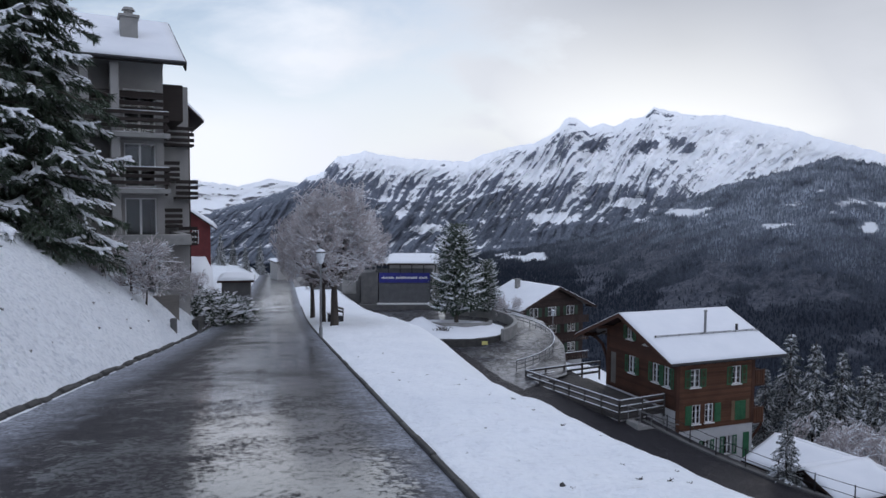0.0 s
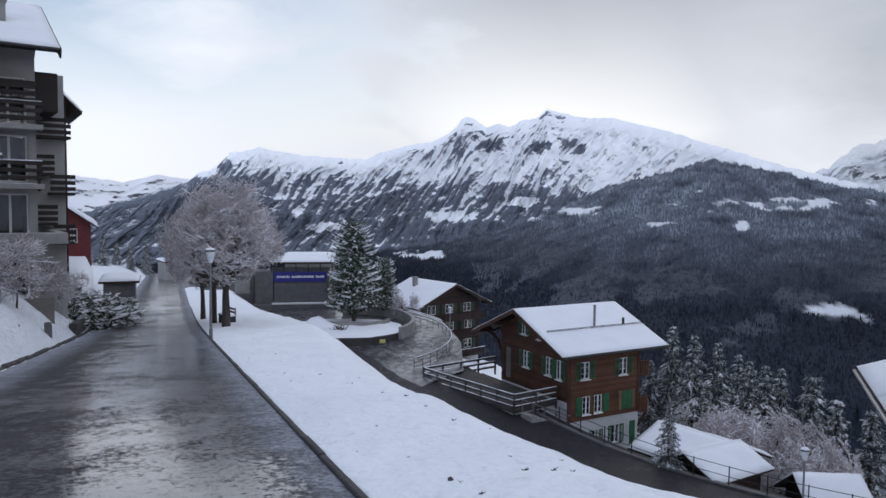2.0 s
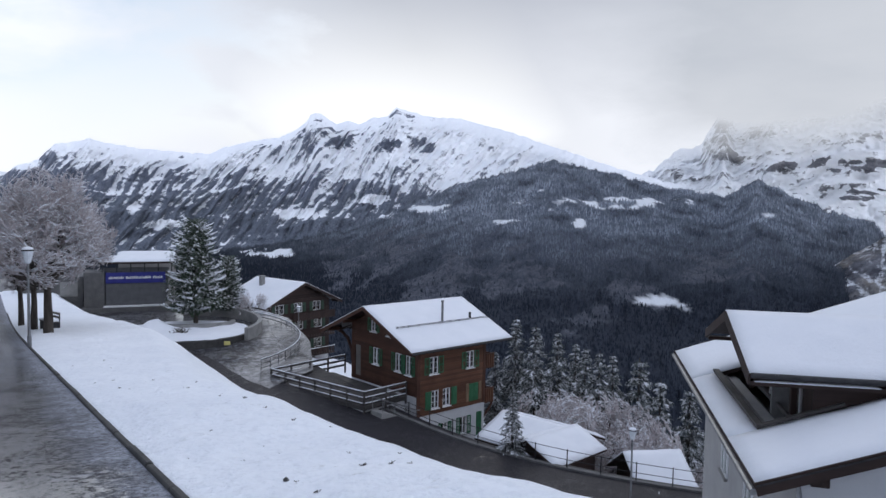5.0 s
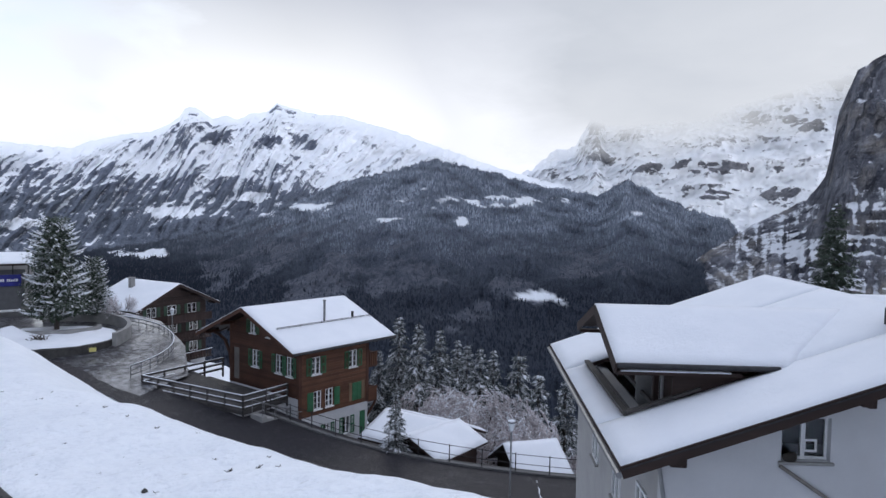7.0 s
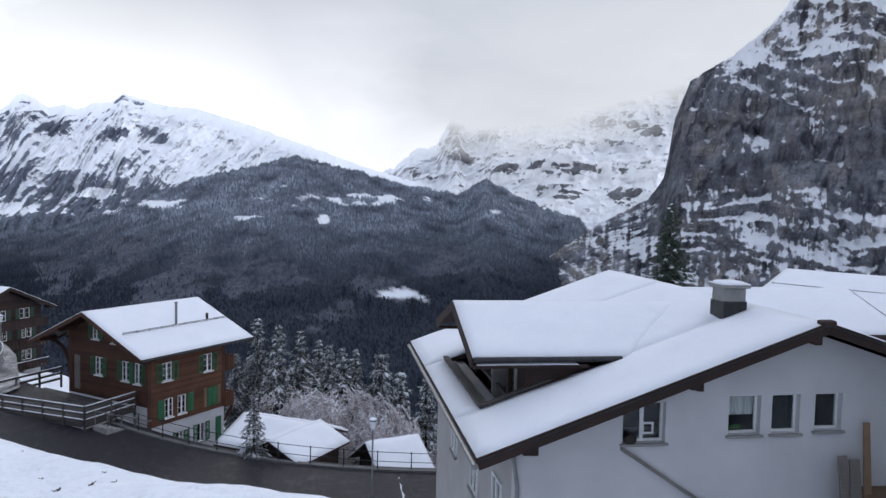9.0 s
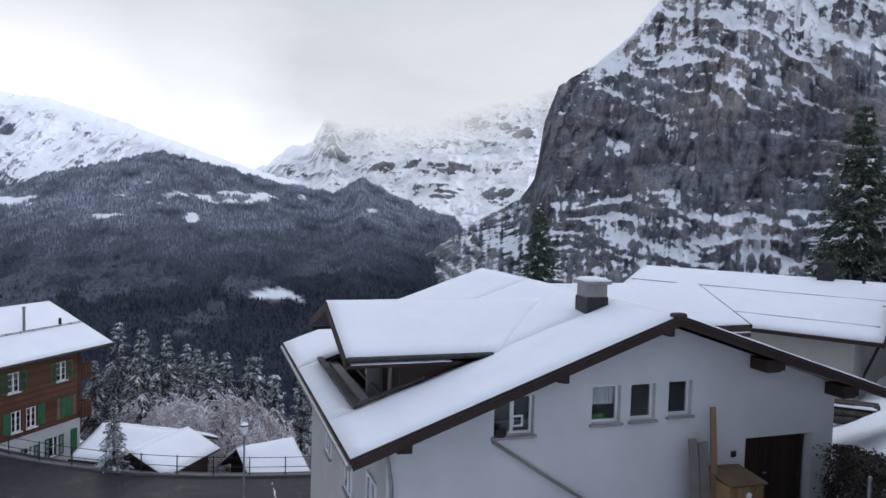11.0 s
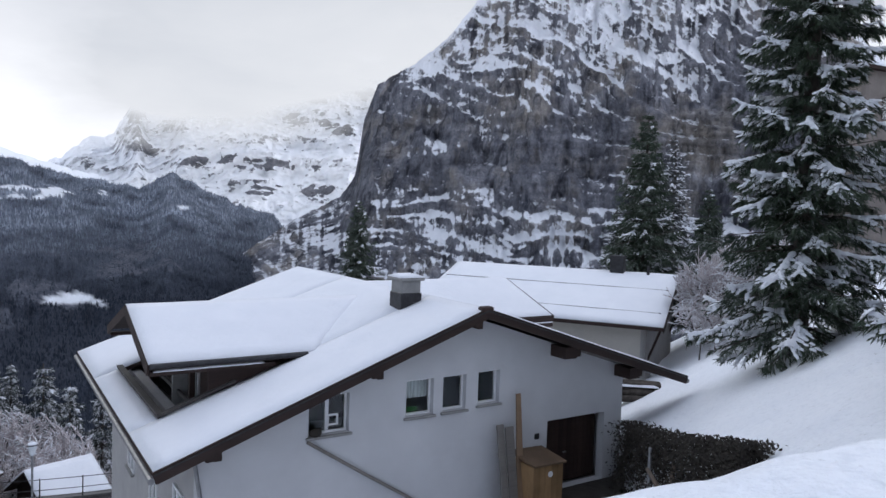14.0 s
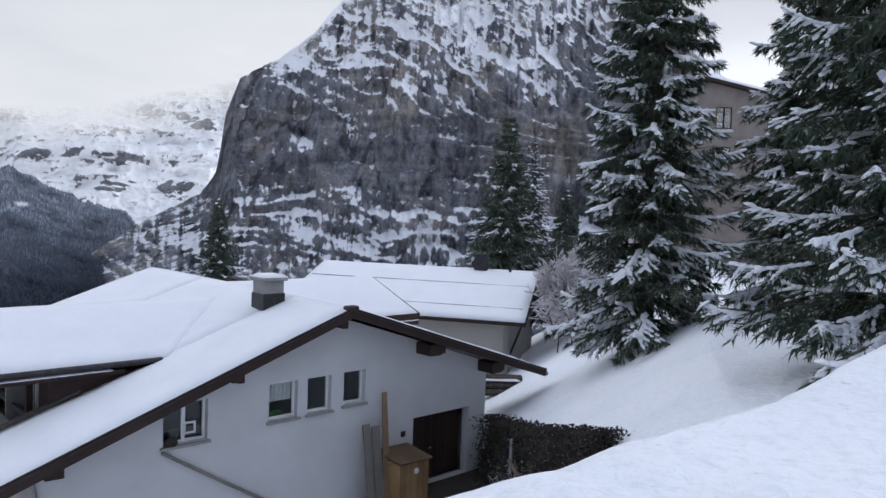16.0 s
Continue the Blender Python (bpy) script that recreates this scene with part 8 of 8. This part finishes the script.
def terrace():
    h = thing("terrace", pose(12.287, 50.218, -5.676, 0, 0, math.degrees(0.382)), "timber terrace beside the chalet with snow-dusted rail fence", "terrace")
    bm = bmesh.new()
    extrude_poly(bm, [(-4.2, 5.6), (-2.65, -4.0), (1.2, -3.6), (1.2, 5.6)], -6.36, -6.12)
    part("deck", bm, DECKWOOD, h)
    bm = bmesh.new()
    extrude_poly(bm, [(-4.0, 5.5), (-2.5, -3.8), (1.2, -3.45), (1.2, 5.5)], -11.5, -6.36)
    part("deck_wall", bm, PLASTER, h, "white rendered wall under the terrace")
    for k in range(18):
        y = -3.55 + k * 0.51
        x = -2.65 - 1.55 * max(0, (y + 4.0)) / 9.6 + 0.05
        part("board", bbox(x, 1.15, y, y + 0.50, -6.118, -6.09, 0), DECKWOOD, h)
    runs = [((-4.2, 5.6), (-2.65, -4.0)), ((-2.65, -4.0), (1.2, -3.6)), ((-4.2, 5.6), (3.0, 6.6))]
    for a, b in runs:
        L = math.hypot(b[0] - a[0], b[1] - a[1])
        n = max(2, int(L / 1.6))
        for i in range(n + 1):
            t = i / n
            x, y = a[0] + (b[0] - a[0]) * t, a[1] + (b[1] - a[1]) * t
            part("post", bbox(x - 0.06, x + 0.06, y - 0.06, y + 0.06, -6.6, -5.05, 0.01), DECKWOOD, h)
        for z in (-5.95, -5.55, -5.15):
            bm = bmesh.new()
            beam(bm, (*a, z), (*b, z), 0.06, 0.14)
            part("rail", bm, DECKWOOD, h)
            bm = bmesh.new()
            beam(bm, (*a, z + 0.09), (*b, z + 0.09), 0.08, 0.035)
            part("rail_snow", bm, SNOW, h)
    # steps down to the lane with a handrail
    for k in range(7):
        part("step", bbox(-2.2 + k * 0.42, -1.78 + k * 0.42, -5.35, -4.15, -10.5, -6.3 - 0.17 * k, 0.01), CONCRETE, h)
    for y in (-5.3, -4.2):
        bm = bmesh.new()
        tube(bm, [(-2.2, y, -5.4), (0.75, y, -6.6), (1.05, y, -6.65)], [0.035] * 3, 6)
        part("handrail", bm, METAL, h)
        for k in range(4):
            bm = bmesh.new()
            xx = -2.1 + k * 0.95
            tube(bm, [(xx, y, -7.6), (xx, y, -5.44 - 0.407 * (xx + 2.1))], [0.03, 0.03], 6)
            part("baluster", bm, METAL, h)


terrace()


def lane_fence():
    px, py, pz, nx, ny = LOWLINE
    h = thing("fence", Matrix(), "thin dark metal railing along the lane", "fence")
    pts = []
    for i in range(len(px)):
        pts.append((px[i] - nx[i] * 3.5, py[i] - ny[i] * 3.5, pz[i]))
    # even spacing
    P = np.array(pts)
    P = P[P[:, 1] < 47]
    s = np.concatenate([[0], np.cumsum(np.hypot(np.diff(P[:, 0]), np.diff(P[:, 1])))])
    q = np.arange(0, s[-1], 1.9)
    X, Y, Z = [np.interp(q, s, P[:, k]) for k in range(3)]
    for x, y, z in zip(X, Y, Z):
        bm = bmesh.new()
        tube(bm, [(x, y, z - 0.15), (x, y, z + 1.15)], [0.035, 0.03], 6)
        part("post", bm, DARKMETAL, h)
    for k in (0.55, 1.08):
        bm = bmesh.new()
        tube(bm, list(zip(X, Y, Z + k)), [0.018] * len(X), 5)
        part("rail", bm, DARKMETAL, h)
    # low concrete edge with a line of snow
    bm = bmesh.new()
    curved_wall(bm, [(x - 0.15, y + 0.2) for x, y in zip(X, Y)], lambda f: float(np.interp(f, np.linspace(0, 1, len(Z)), Z)) - 4.5, lambda f: float(np.interp(f, np.linspace(0, 1, len(Z)), Z)) + 0.12, 0.3)
    k = thing("lane_edge", Matrix(), "dark concrete edge along the lane", "kerb", kind="structure")
    part("edge", bm, LANEEDGE, k)


lane_fence()


def street_lamp(x, y, z, h, label):
    e = thing("street_lamp", pose(x, y, z), label, "lamp", "street lamps")
    bm = bmesh.new()
    tube(bm, [(0, 0, -0.3), (0, 0, 0.5), (0, 0, 0.52), (0, 0, h - 0.42)], [0.075, 0.07, 0.05, 0.045], 10)
    part("pole", bm, METAL, e, "grey steel pole")
    bm = bmesh.new()
    tube(bm, [(0, 0, h - 0.45), (0, 0, h - 0.40), (0, 0, h - 0.38), (0, 0, h - 0.02), (0, 0, h)], [0.06, 0.10, 0.11, 0.19, 0.19], 12)
    part("lantern", bm, plain("lamp_glass", (0.62, 0.66, 0.70), (0.70, 0.73, 0.76), 4.0, 0.25, 0.02), e, "frosted tapering lantern, unlit")
    bm = bmesh.new()
    tube(bm, [(0, 0, h), (0, 0, h + 0.03), (0, 0, h + 0.09)], [0.21, 0.2, 0.06], 12)
    part("cap", bm, DARKMETAL, e)
    bm = bmesh.new()
    tube(bm, [(0, 0, h + 0.05), (0, 0, h + 0.1), (0, 0, h + 0.15)], [0.19, 0.17, 0.05], 12)
    part("cap_snow", bm, SNOW, e)
    return e


street_lamp(-4.91, 28.53, -3.75, 3.5, "grey street lamp with tapering lantern beside the upper road")
street_lamp(20.54, 28.93, -13.3, 4.2, "grey street lamp with snowy cap beside the lane")
x, y = bearing(8.7, 66)
street_lamp(x, y, -11.5, 3.6, "small street lamp beside the ramp")


# ---- things beside the white house ----
HM = pose(HX, HY, HZ, 0, 0, math.degrees(HTH))


def house_clutter():
    c = thing("cabinet", HM @ pose(2.30, 0.1, -6.1), "honey-coloured wooden store cabinet with dark lid by the wall", "cabinet")
    part("body", bbox(-0.72, 0.4, -0.45, 0.55, 0.0, 1.42, 0.015), LIGHTWOOD, c)
    for k in range(5):
        part("board", bbox(-0.71 + k * 0.22, -0.50 + k * 0.22, -0.475, -0.452, 0.03, 1.40, 0), LIGHTWOOD, c)
    bm = bbox(-0.78, 0.47, -0.55, 0.62, 1.43, 1.50, 0.015)
    for v in bm.verts:
        v.co.z += 0.10 * (v.co.y + 0.5) - 0.03 * v.co.x
    part("lid", bm, BROWNWOOD, c, "brown sloping lid")
    bm = bmesh.new()
    tube(bm, [(-0.1, -0.475, 1.15), (-0.1, -0.485, 1.15)], [0.09, 0.09], 14)
    part("badge", bm, WHITEPAINT, c, "round pale sticker")
    for i, (x0, x1, top, mat, tilt) in enumerate(((0.95, 1.2, -3.55, GREYWOOD, 0.05), (1.22, 1.52, -3.65, GREYWOOD, 0.02), (1.42, 1.70, -2.75, BROWNWOOD, -0.22))):
        bm = bbox(0, x1 - x0, -0.03, 0.03, 0, top + 6.6, 0.012)
        for v in bm.verts:
            v.co.x += tilt * v.co.z * 0.35 * -1
            v.co.y += 0.16 * v.co.z
            if i == 2 and v.co.z > 2:
                v.co.x = (v.co.x - 0.2) * 0.6 + 0.2
        solo("plank", bm, mat, HM @ pose(x0 - 0.1, -0.05, -6.6), "long weathered plank leaning against the house wall", "plank", "planks by the wall")
    for k, (x, hgt) in enumerate(((-1.2, 0.5), (-0.3, 0.75), (0.35, 0.45))):
        bm = bmesh.new()
        tube(bm, [(0, 0, -1.5), (0, 0, hgt)], [0.05, 0.045], 7)
        solo("post", bm, DARKMETAL, HM @ pose(x, -0.8, -6.0), "short dark stake standing by the wall", "post", "stakes by the wall")
    bm = bmesh.new()
    bmesh.ops.create_icosphere(bm, subdivisions=2, radius=0.16)
    solo("bucket", bm, plain("red_plastic", (0.4, 0.05, 0.03), (0.5, 0.08, 0.05), 4.0, 0.4), HM @ pose(-0.75, -0.7, -6.05), "small red plastic tub by the wall", "tub")
    # dark forecourt
    bm = bmesh.new()
    n = 10
    g = [[bm.verts.new(HM @ Vector((1.2 + 6.6 * i / n, -5.0 + 6.2 * j / n, 0))) for j in range(n + 1)] for i in range(n + 1)]
    for i in range(n):
        for j in range(n):
            bm.faces.new((g[i][j], g[i + 1][j], g[i + 1][j + 1], g[i][j + 1]))
    for v in bm.verts:
        v.co.z = max(-6.95, gz(v.co.x, v.co.y) - (0.0 if gz(v.co.x, v.co.y) > -6.6 else -0.05)) if gz(v.co.x, v.co.y) < -6.6 else gz(v.co.x, v.co.y) - 0.3
    bmesh.ops.recalc_face_normals(bm, faces=bm.faces[:])
    solo("forecourt", bm, plain("wet_gravel", (0.03, 0.026, 0.022), (0.075, 0.068, 0.06), 3.0, 0.6, 0.8), Matrix(), "dark wet gravel before the garage", "pavement", kind="structure")


house_clutter()


def hedge():
    rng = np.random.default_rng(31)
    a, b = np.array([14.1, -0.15]), np.array([24.3, 4.1])
    d = (b - a) / np.linalg.norm(b - a)
    nrm = np.array([-d[1], d[0]])
    L = np.linalg.norm(b - a)
    n = 30000
    t = rng.random(n) * L
    off = rng.normal(0, 0.22, n) + 0.25
    k = rng.random(n)
    X, Y = a[0] + d[0] * t + nrm[0] * off, a[1] + d[1] * t + nrm[1] * off
    fx, fy = a[0] + d[0] * t - nrm[0] * 0.2, a[1] + d[1] * t - nrm[1] * 0.2
    top = ground_z(fx, fy) + 0.12 + 0.12 * np.sin(t * 5) * 0.5
    depth = np.interp(t, [0, 1.5, 5, 11], [0.5, 1.3, 2.4, 2.2])
    Z = top - depth * k ** 1.1
    s = rng.uniform(0.025, 0.06, n)
    u, v = rng.normal(0, 1, (n, 3)), rng.normal(0, 1, (n, 3))
    u /= np.linalg.norm(u, axis=1, keepdims=True)
    v -= u * (u * v).sum(1, keepdims=True)
    v /= np.linalg.norm(v, axis=1, keepdims=True)
    c = np.stack([X, Y, Z], 1)
    q = np.stack([c - u * s[:, None], c + v * s[:, None] * 0.5, c + u * s[:, None], c - v * s[:, None] * 0.5], 1)
    h = thing("hedge", Matrix(), "dark bare hedge capped with snow beside the garage yard", "hedge")
    o = new("foliage", np_mesh("foliage", q.reshape(-1, 3), np.arange(n * 4).reshape(-1, 4), HEDGE, False))
    o.parent = h
    for i in range(14):
        tt = (i + 0.5) / 14 * L
        x, y = a[0] + d[0] * tt + nrm[0] * 0.25, a[1] + d[1] * tt + nrm[1] * 0.25
        z = gz(a[0] + d[0] * tt - nrm[0] * 0.2, a[1] + d[1] * tt - nrm[1] * 0.2)
        bm = bmesh.new()
        tube(bm, [(x + nrm[0] * 0.3, y + nrm[1] * 0.3, z - 2.6), (x + 0.05, y, z - 1.2), (x - 0.03, y, z - 0.1)], [0.06, 0.05, 0.03], 6)
        part("stem", bm, BARK, h)
    bm = bmesh.new()
    x, y = a[0] + d[0] * 5.2 + nrm[0] * 0.8, a[1] + d[1] * 5.2 + nrm[1] * 0.8
    tube(bm, [(x, y, -6.5), (x, y, -4.0)], [0.045, 0.045], 8)
    solo("marker_post", bm, METAL, Matrix(), "thin grey snow marker post before the hedge", "post")


hedge()


def stump(x, y, z):
    """A cut-back trunk with knobbly forks."""
    rng = random.Random(17)
    h = thing("tree_stump", pose(x, y, z), "knobbly cut-back tree trunk before the hedge", "stump")
    bm = bmesh.new()
    tube(bm, [(0, 0, -0.4), (0.02, 0.03, 0.3), (-0.04, 0.02, 0.75), (0.02, 0.0, 1.15)], [0.24, 0.17, 0.15, 0.13], 9)
    part("trunk", bm, STUMPWOOD, h)
    for k in range(5):
        a = k * 1.3 + rng.uniform(-0.3, 0.3)
        l = rng.uniform(0.35, 0.7)
        z0 = rng.uniform(0.7, 1.1)
        bm = bmesh.new()
        tube(bm, [(0, 0, z0), (math.cos(a) * l * 0.5, math.sin(a) * l * 0.5, z0 + 0.25 * l), (math.cos(a) * l, math.sin(a) * l, z0 + 0.8 * l)], [0.08, 0.06, 0.045], 7)
        part("fork", bm, STUMPWOOD, h)


x, y = 17.6, 1.95
stump(x, y, gz(x, y))


# ---- kerbs and small things along the upper road ----


def kerbs():
    rng = random.Random(8)
    k = thing("kerb", Matrix(), "dark stone kerb along the road's lower edge", "kerb", kind="structure")
    s = -6.0
    while s < 60:
        ln = 1.0
        bm = bbox(1.45, 1.52, s + 0.008, s + ln - 0.008, -0.2, 0.035 + rng.uniform(-0.01, 0.01), 0.012)
        for v in bm.verts:
            u, w = v.co.y, v.co.x
            x, y = at_road(u, w)
            v.co = Vector((x, y, float(road_z(u)) + v.co.z))
        part("stone", bm, KERB, k)
        s += ln
    k = thing("kerb", Matrix(), "rough dark edging stones at the foot of the snowy bank", "kerb", kind="structure")
    s = 1.0
    while s < 44:
        ln = rng.uniform(0.45, 0.8)
        hh = rng.uniform(0.05, 0.11)
        off = rng.uniform(-0.03, 0.03)
        bm = bbox(-3.97 + off, -3.83 + off, s + 0.02, s + ln - 0.02, -0.2, hh, 0.04)
        for v in bm.verts:
            u, w = v.co.y, v.co.x
            x, y = at_road(u, w)
            v.co = Vector((x, y, float(road_z(u)) + v.co.z + 0.02 * noise.noise(Vector((u * 5, w * 5, v.co.z * 5)))))
        part("stone", bm, KERB, k)
        s += ln
    # wall at the end of the bank
    w = thing("retaining_wall", Matrix(), "low dark stone wall where the bank ends", "wall", kind="structure")
    bm = bmesh.new()
    curved_wall(bm, [at_road(36 + i, -4.1 - 0.02 * i) for i in range(13)], lambda f: float(road_z(36 + 12 * f)) - 0.4, lambda f: float(road_z(36 + 12 * f)) + 0.6 + 0.3 * f, 0.3)
    part("wall", bm, KERB, w)
    for t in (9.0,):
        x, y = at_road(36 + t, -3.85)
        bm = bbox(-0.24, 0.24, -0.24, 0.24, -0.2, 1.2, 0.03)
        part("pillar", bm, KERB, w).matrix_world = pose(x, y, float(road_z(36 + t)), 0, 0, 12)


kerbs()


def tuft(x, y, size, seed, label="dead grass and stalks poking through the snow"):
    rng = random.Random(seed)
    z = gz(x, y)
    bm = bmesh.new()
    for k in range(16):
        a, l = rng.uniform(0, 6.28), rng.uniform(0.5, 1.0) * size
        o = Vector((rng.uniform(-0.3, 0.3) * size, rng.uniform(-0.3, 0.3) * size, -0.02))
        lean = rng.uniform(0.2, 0.8)
        tube(bm, [o, o + Vector((math.cos(a) * l * lean * 0.5, math.sin(a) * l * lean * 0.5, l * 0.6)), o + Vector((math.cos(a) * l * lean, math.sin(a) * l * lean, l * 0.85))], [0.011 * size * 5, 0.009 * size * 5, 0.003], 4)
    solo("tuft", bm, HEDGE, pose(x, y, z), label, "grass", "tufts on the verge")


def rock(x, y, size, seed):
    bm = bmesh.new()
    bmesh.ops.create_icosphere(bm, subdivisions=2, radius=size)
    for v in bm.verts:
        v.co = Vector((v.co.x, v.co.y * 0.8, v.co.z * 1.2)) * (1 + 0.35 * noise.noise(v.co * 6 / size * 0.3 + Vector((seed, 0, 0))))
    solo("stone", bm, KERB, pose(x, y, gz(x, y) + size * 0.2), "dark stone lying in the snow", "stone", "stones on the verge")


rock(0.99, 5.81, 0.024, 1)
rng0 = random.Random(12)
for k in range(38):
    s_, c_ = rng0.uniform(4.8, 20), rng0.uniform(1.8, 3.6)
    x, y = at_road(s_, c_)
    tuft(x, y, rng0.uniform(0.02, 0.05), k)
for k in range(30):
    s_, c_ = rng0.uniform(9, 34), rng0.uniform(-7.5, -4.3)
    x, y = at_road(s_, c_)
    tuft(x, y, rng0.uniform(0.04, 0.10), 100 + k)
x, y = at_road(30.5, -4.3)
bm = bbox(-0.12, 0.12, -0.1, 0.1, -0.3, 0.50, 0.04, 2)
solo("bollard", bm, LANEEDGE, pose(x, y, gz(x, y)), "small grey stone bollard in the snow", "bollard")


def bench(x, y, turn):
    z = gz(x, y)
    b = thing("bench", pose(x, y, z, 0, 0, turn), "small wooden bench dusted with snow under the trees", "bench")
    for k in range(3):
        part("seat_slat", bbox(-0.7, 0.7, -0.22 + k * 0.15, -0.10 + k * 0.15, 0.42, 0.46, 0.008), GREYWOOD, b)
    for k in range(2):
        part("back_slat", bbox(-0.7, 0.7, 0.25, 0.29, 0.58 + 0.18 * k, 0.70 + 0.18 * k, 0.008), GREYWOOD, b)
    for u in (-0.55, 0.55):
        part("leg", bbox(u - 0.04, u + 0.04, -0.2, 0.28, -0.1, 0.42, 0.01), DARKMETAL, b)
        part("back_post", bbox(u - 0.03, u + 0.03, 0.285, 0.33, 0.0, 0.9, 0.01), DARKMETAL, b)
    part("snow", snow_slab([(-0.7, -0.22, 0.46), (0.7, -0.22, 0.46), (0.7, 0.2, 0.46), (-0.7, 0.2, 0.46)], 0.08, 0.02, 0.1), SNOW, b)


x, y = bearing(-8.7, 41.5)
bench(x, y, -60)


# ---- timber-clad building up the slope behind the spruces ----
x, y = bearing(97.2, 52)
h = thing("building", pose(x, y, -3, 0, 0, -83), "brown-grey timber-clad building on the slope behind the trees", "building")
clad = timber("pale_cladding", (0.17, 0.145, 0.13), (0.26, 0.23, 0.21), "z")
wins = [(-1.9, -0.9, 8.2, 9.8), (-1.9, -0.9, 11.0, 12.4), (1.6, 2.6, 8.2, 9.8)]
bm = bmesh.new()
wall_cells(bm, -3, 4.5, -8, lambda u: 14.2 - 0.25 * (u + 3), wins, 0, 0.3)
part("wall", bm, clad, h)
for w in wins:
    window(h, *w, 0, leaves=2, bars=0, sill=None, frame_mat=DARKWOOD)
bm = bmesh.new()
box(bm, -3, -2.7, 0.3, 9, -8, 14.2)
box(bm, 4.2, 4.5, 0.3, 9, -8, 12.3)
part("side_wall", bm, clad, h)
bm = bmesh.new()
roof_quad(bm, [(-3.6, -0.6, 14.5), (5.1, -0.6, 12.35), (5.1, 9.5, 12.3), (-3.6, 9.5, 14.5)], 0.2)
part("roof", bm, DARKWOOD, h)
part("roof_snow", snow_slab([(-3.6, -0.6, 14.5), (5.1, -0.6, 12.35), (5.1, 9.5, 12.3), (-3.6, 9.5, 14.5)], 0.3, 0.04, 0.6), SNOW, h)


# ---- small things by the white house ----


def on_ground(az, el):
    """Where a line of sight from the road meets the ground."""
    r = 4.0
    while r < 90:
        x, y = bearing(az, r)
        z = 1.65 + r * math.tan(radians(el))
        if z < gz(x, y):
            break
        r += 0.1
    return x, y, gz(x, y)


def log_pile():
    x, y, z = on_ground(80.2, -13.6)
    h = thing("log_pile", pose(x, y, z, 0, 0, -72), "stacked rough timber under snow beside the house", "logs")
    rng = random.Random(12)
    for row in range(3):
        for k in range(4 - row):
            bm = bmesh.new()
            cy, cz = (k - (3 - row) / 2) * 0.34, 0.12 + row * 0.27
            a, b = -0.9 + rng.uniform(-0.15, 0.1), 0.9 + rng.uniform(-0.1, 0.2)
            tube(bm, [(a, cy, cz), (0, cy + rng.uniform(-0.03, 0.03), cz + 0.01), (b, cy, cz)], [0.15, 0.16, 0.14], 9)
            part("log", bm, BARK, h)
    part("snow", snow_slab([(-0.95, -0.45, 0.62), (0.95, -0.45, 0.62), (0.95, 0.45, 0.62), (-0.95, 0.45, 0.62)], 0.12, 0.05, 0.15, 3.0), SNOW, h, "snow lying on the logs")


log_pile()
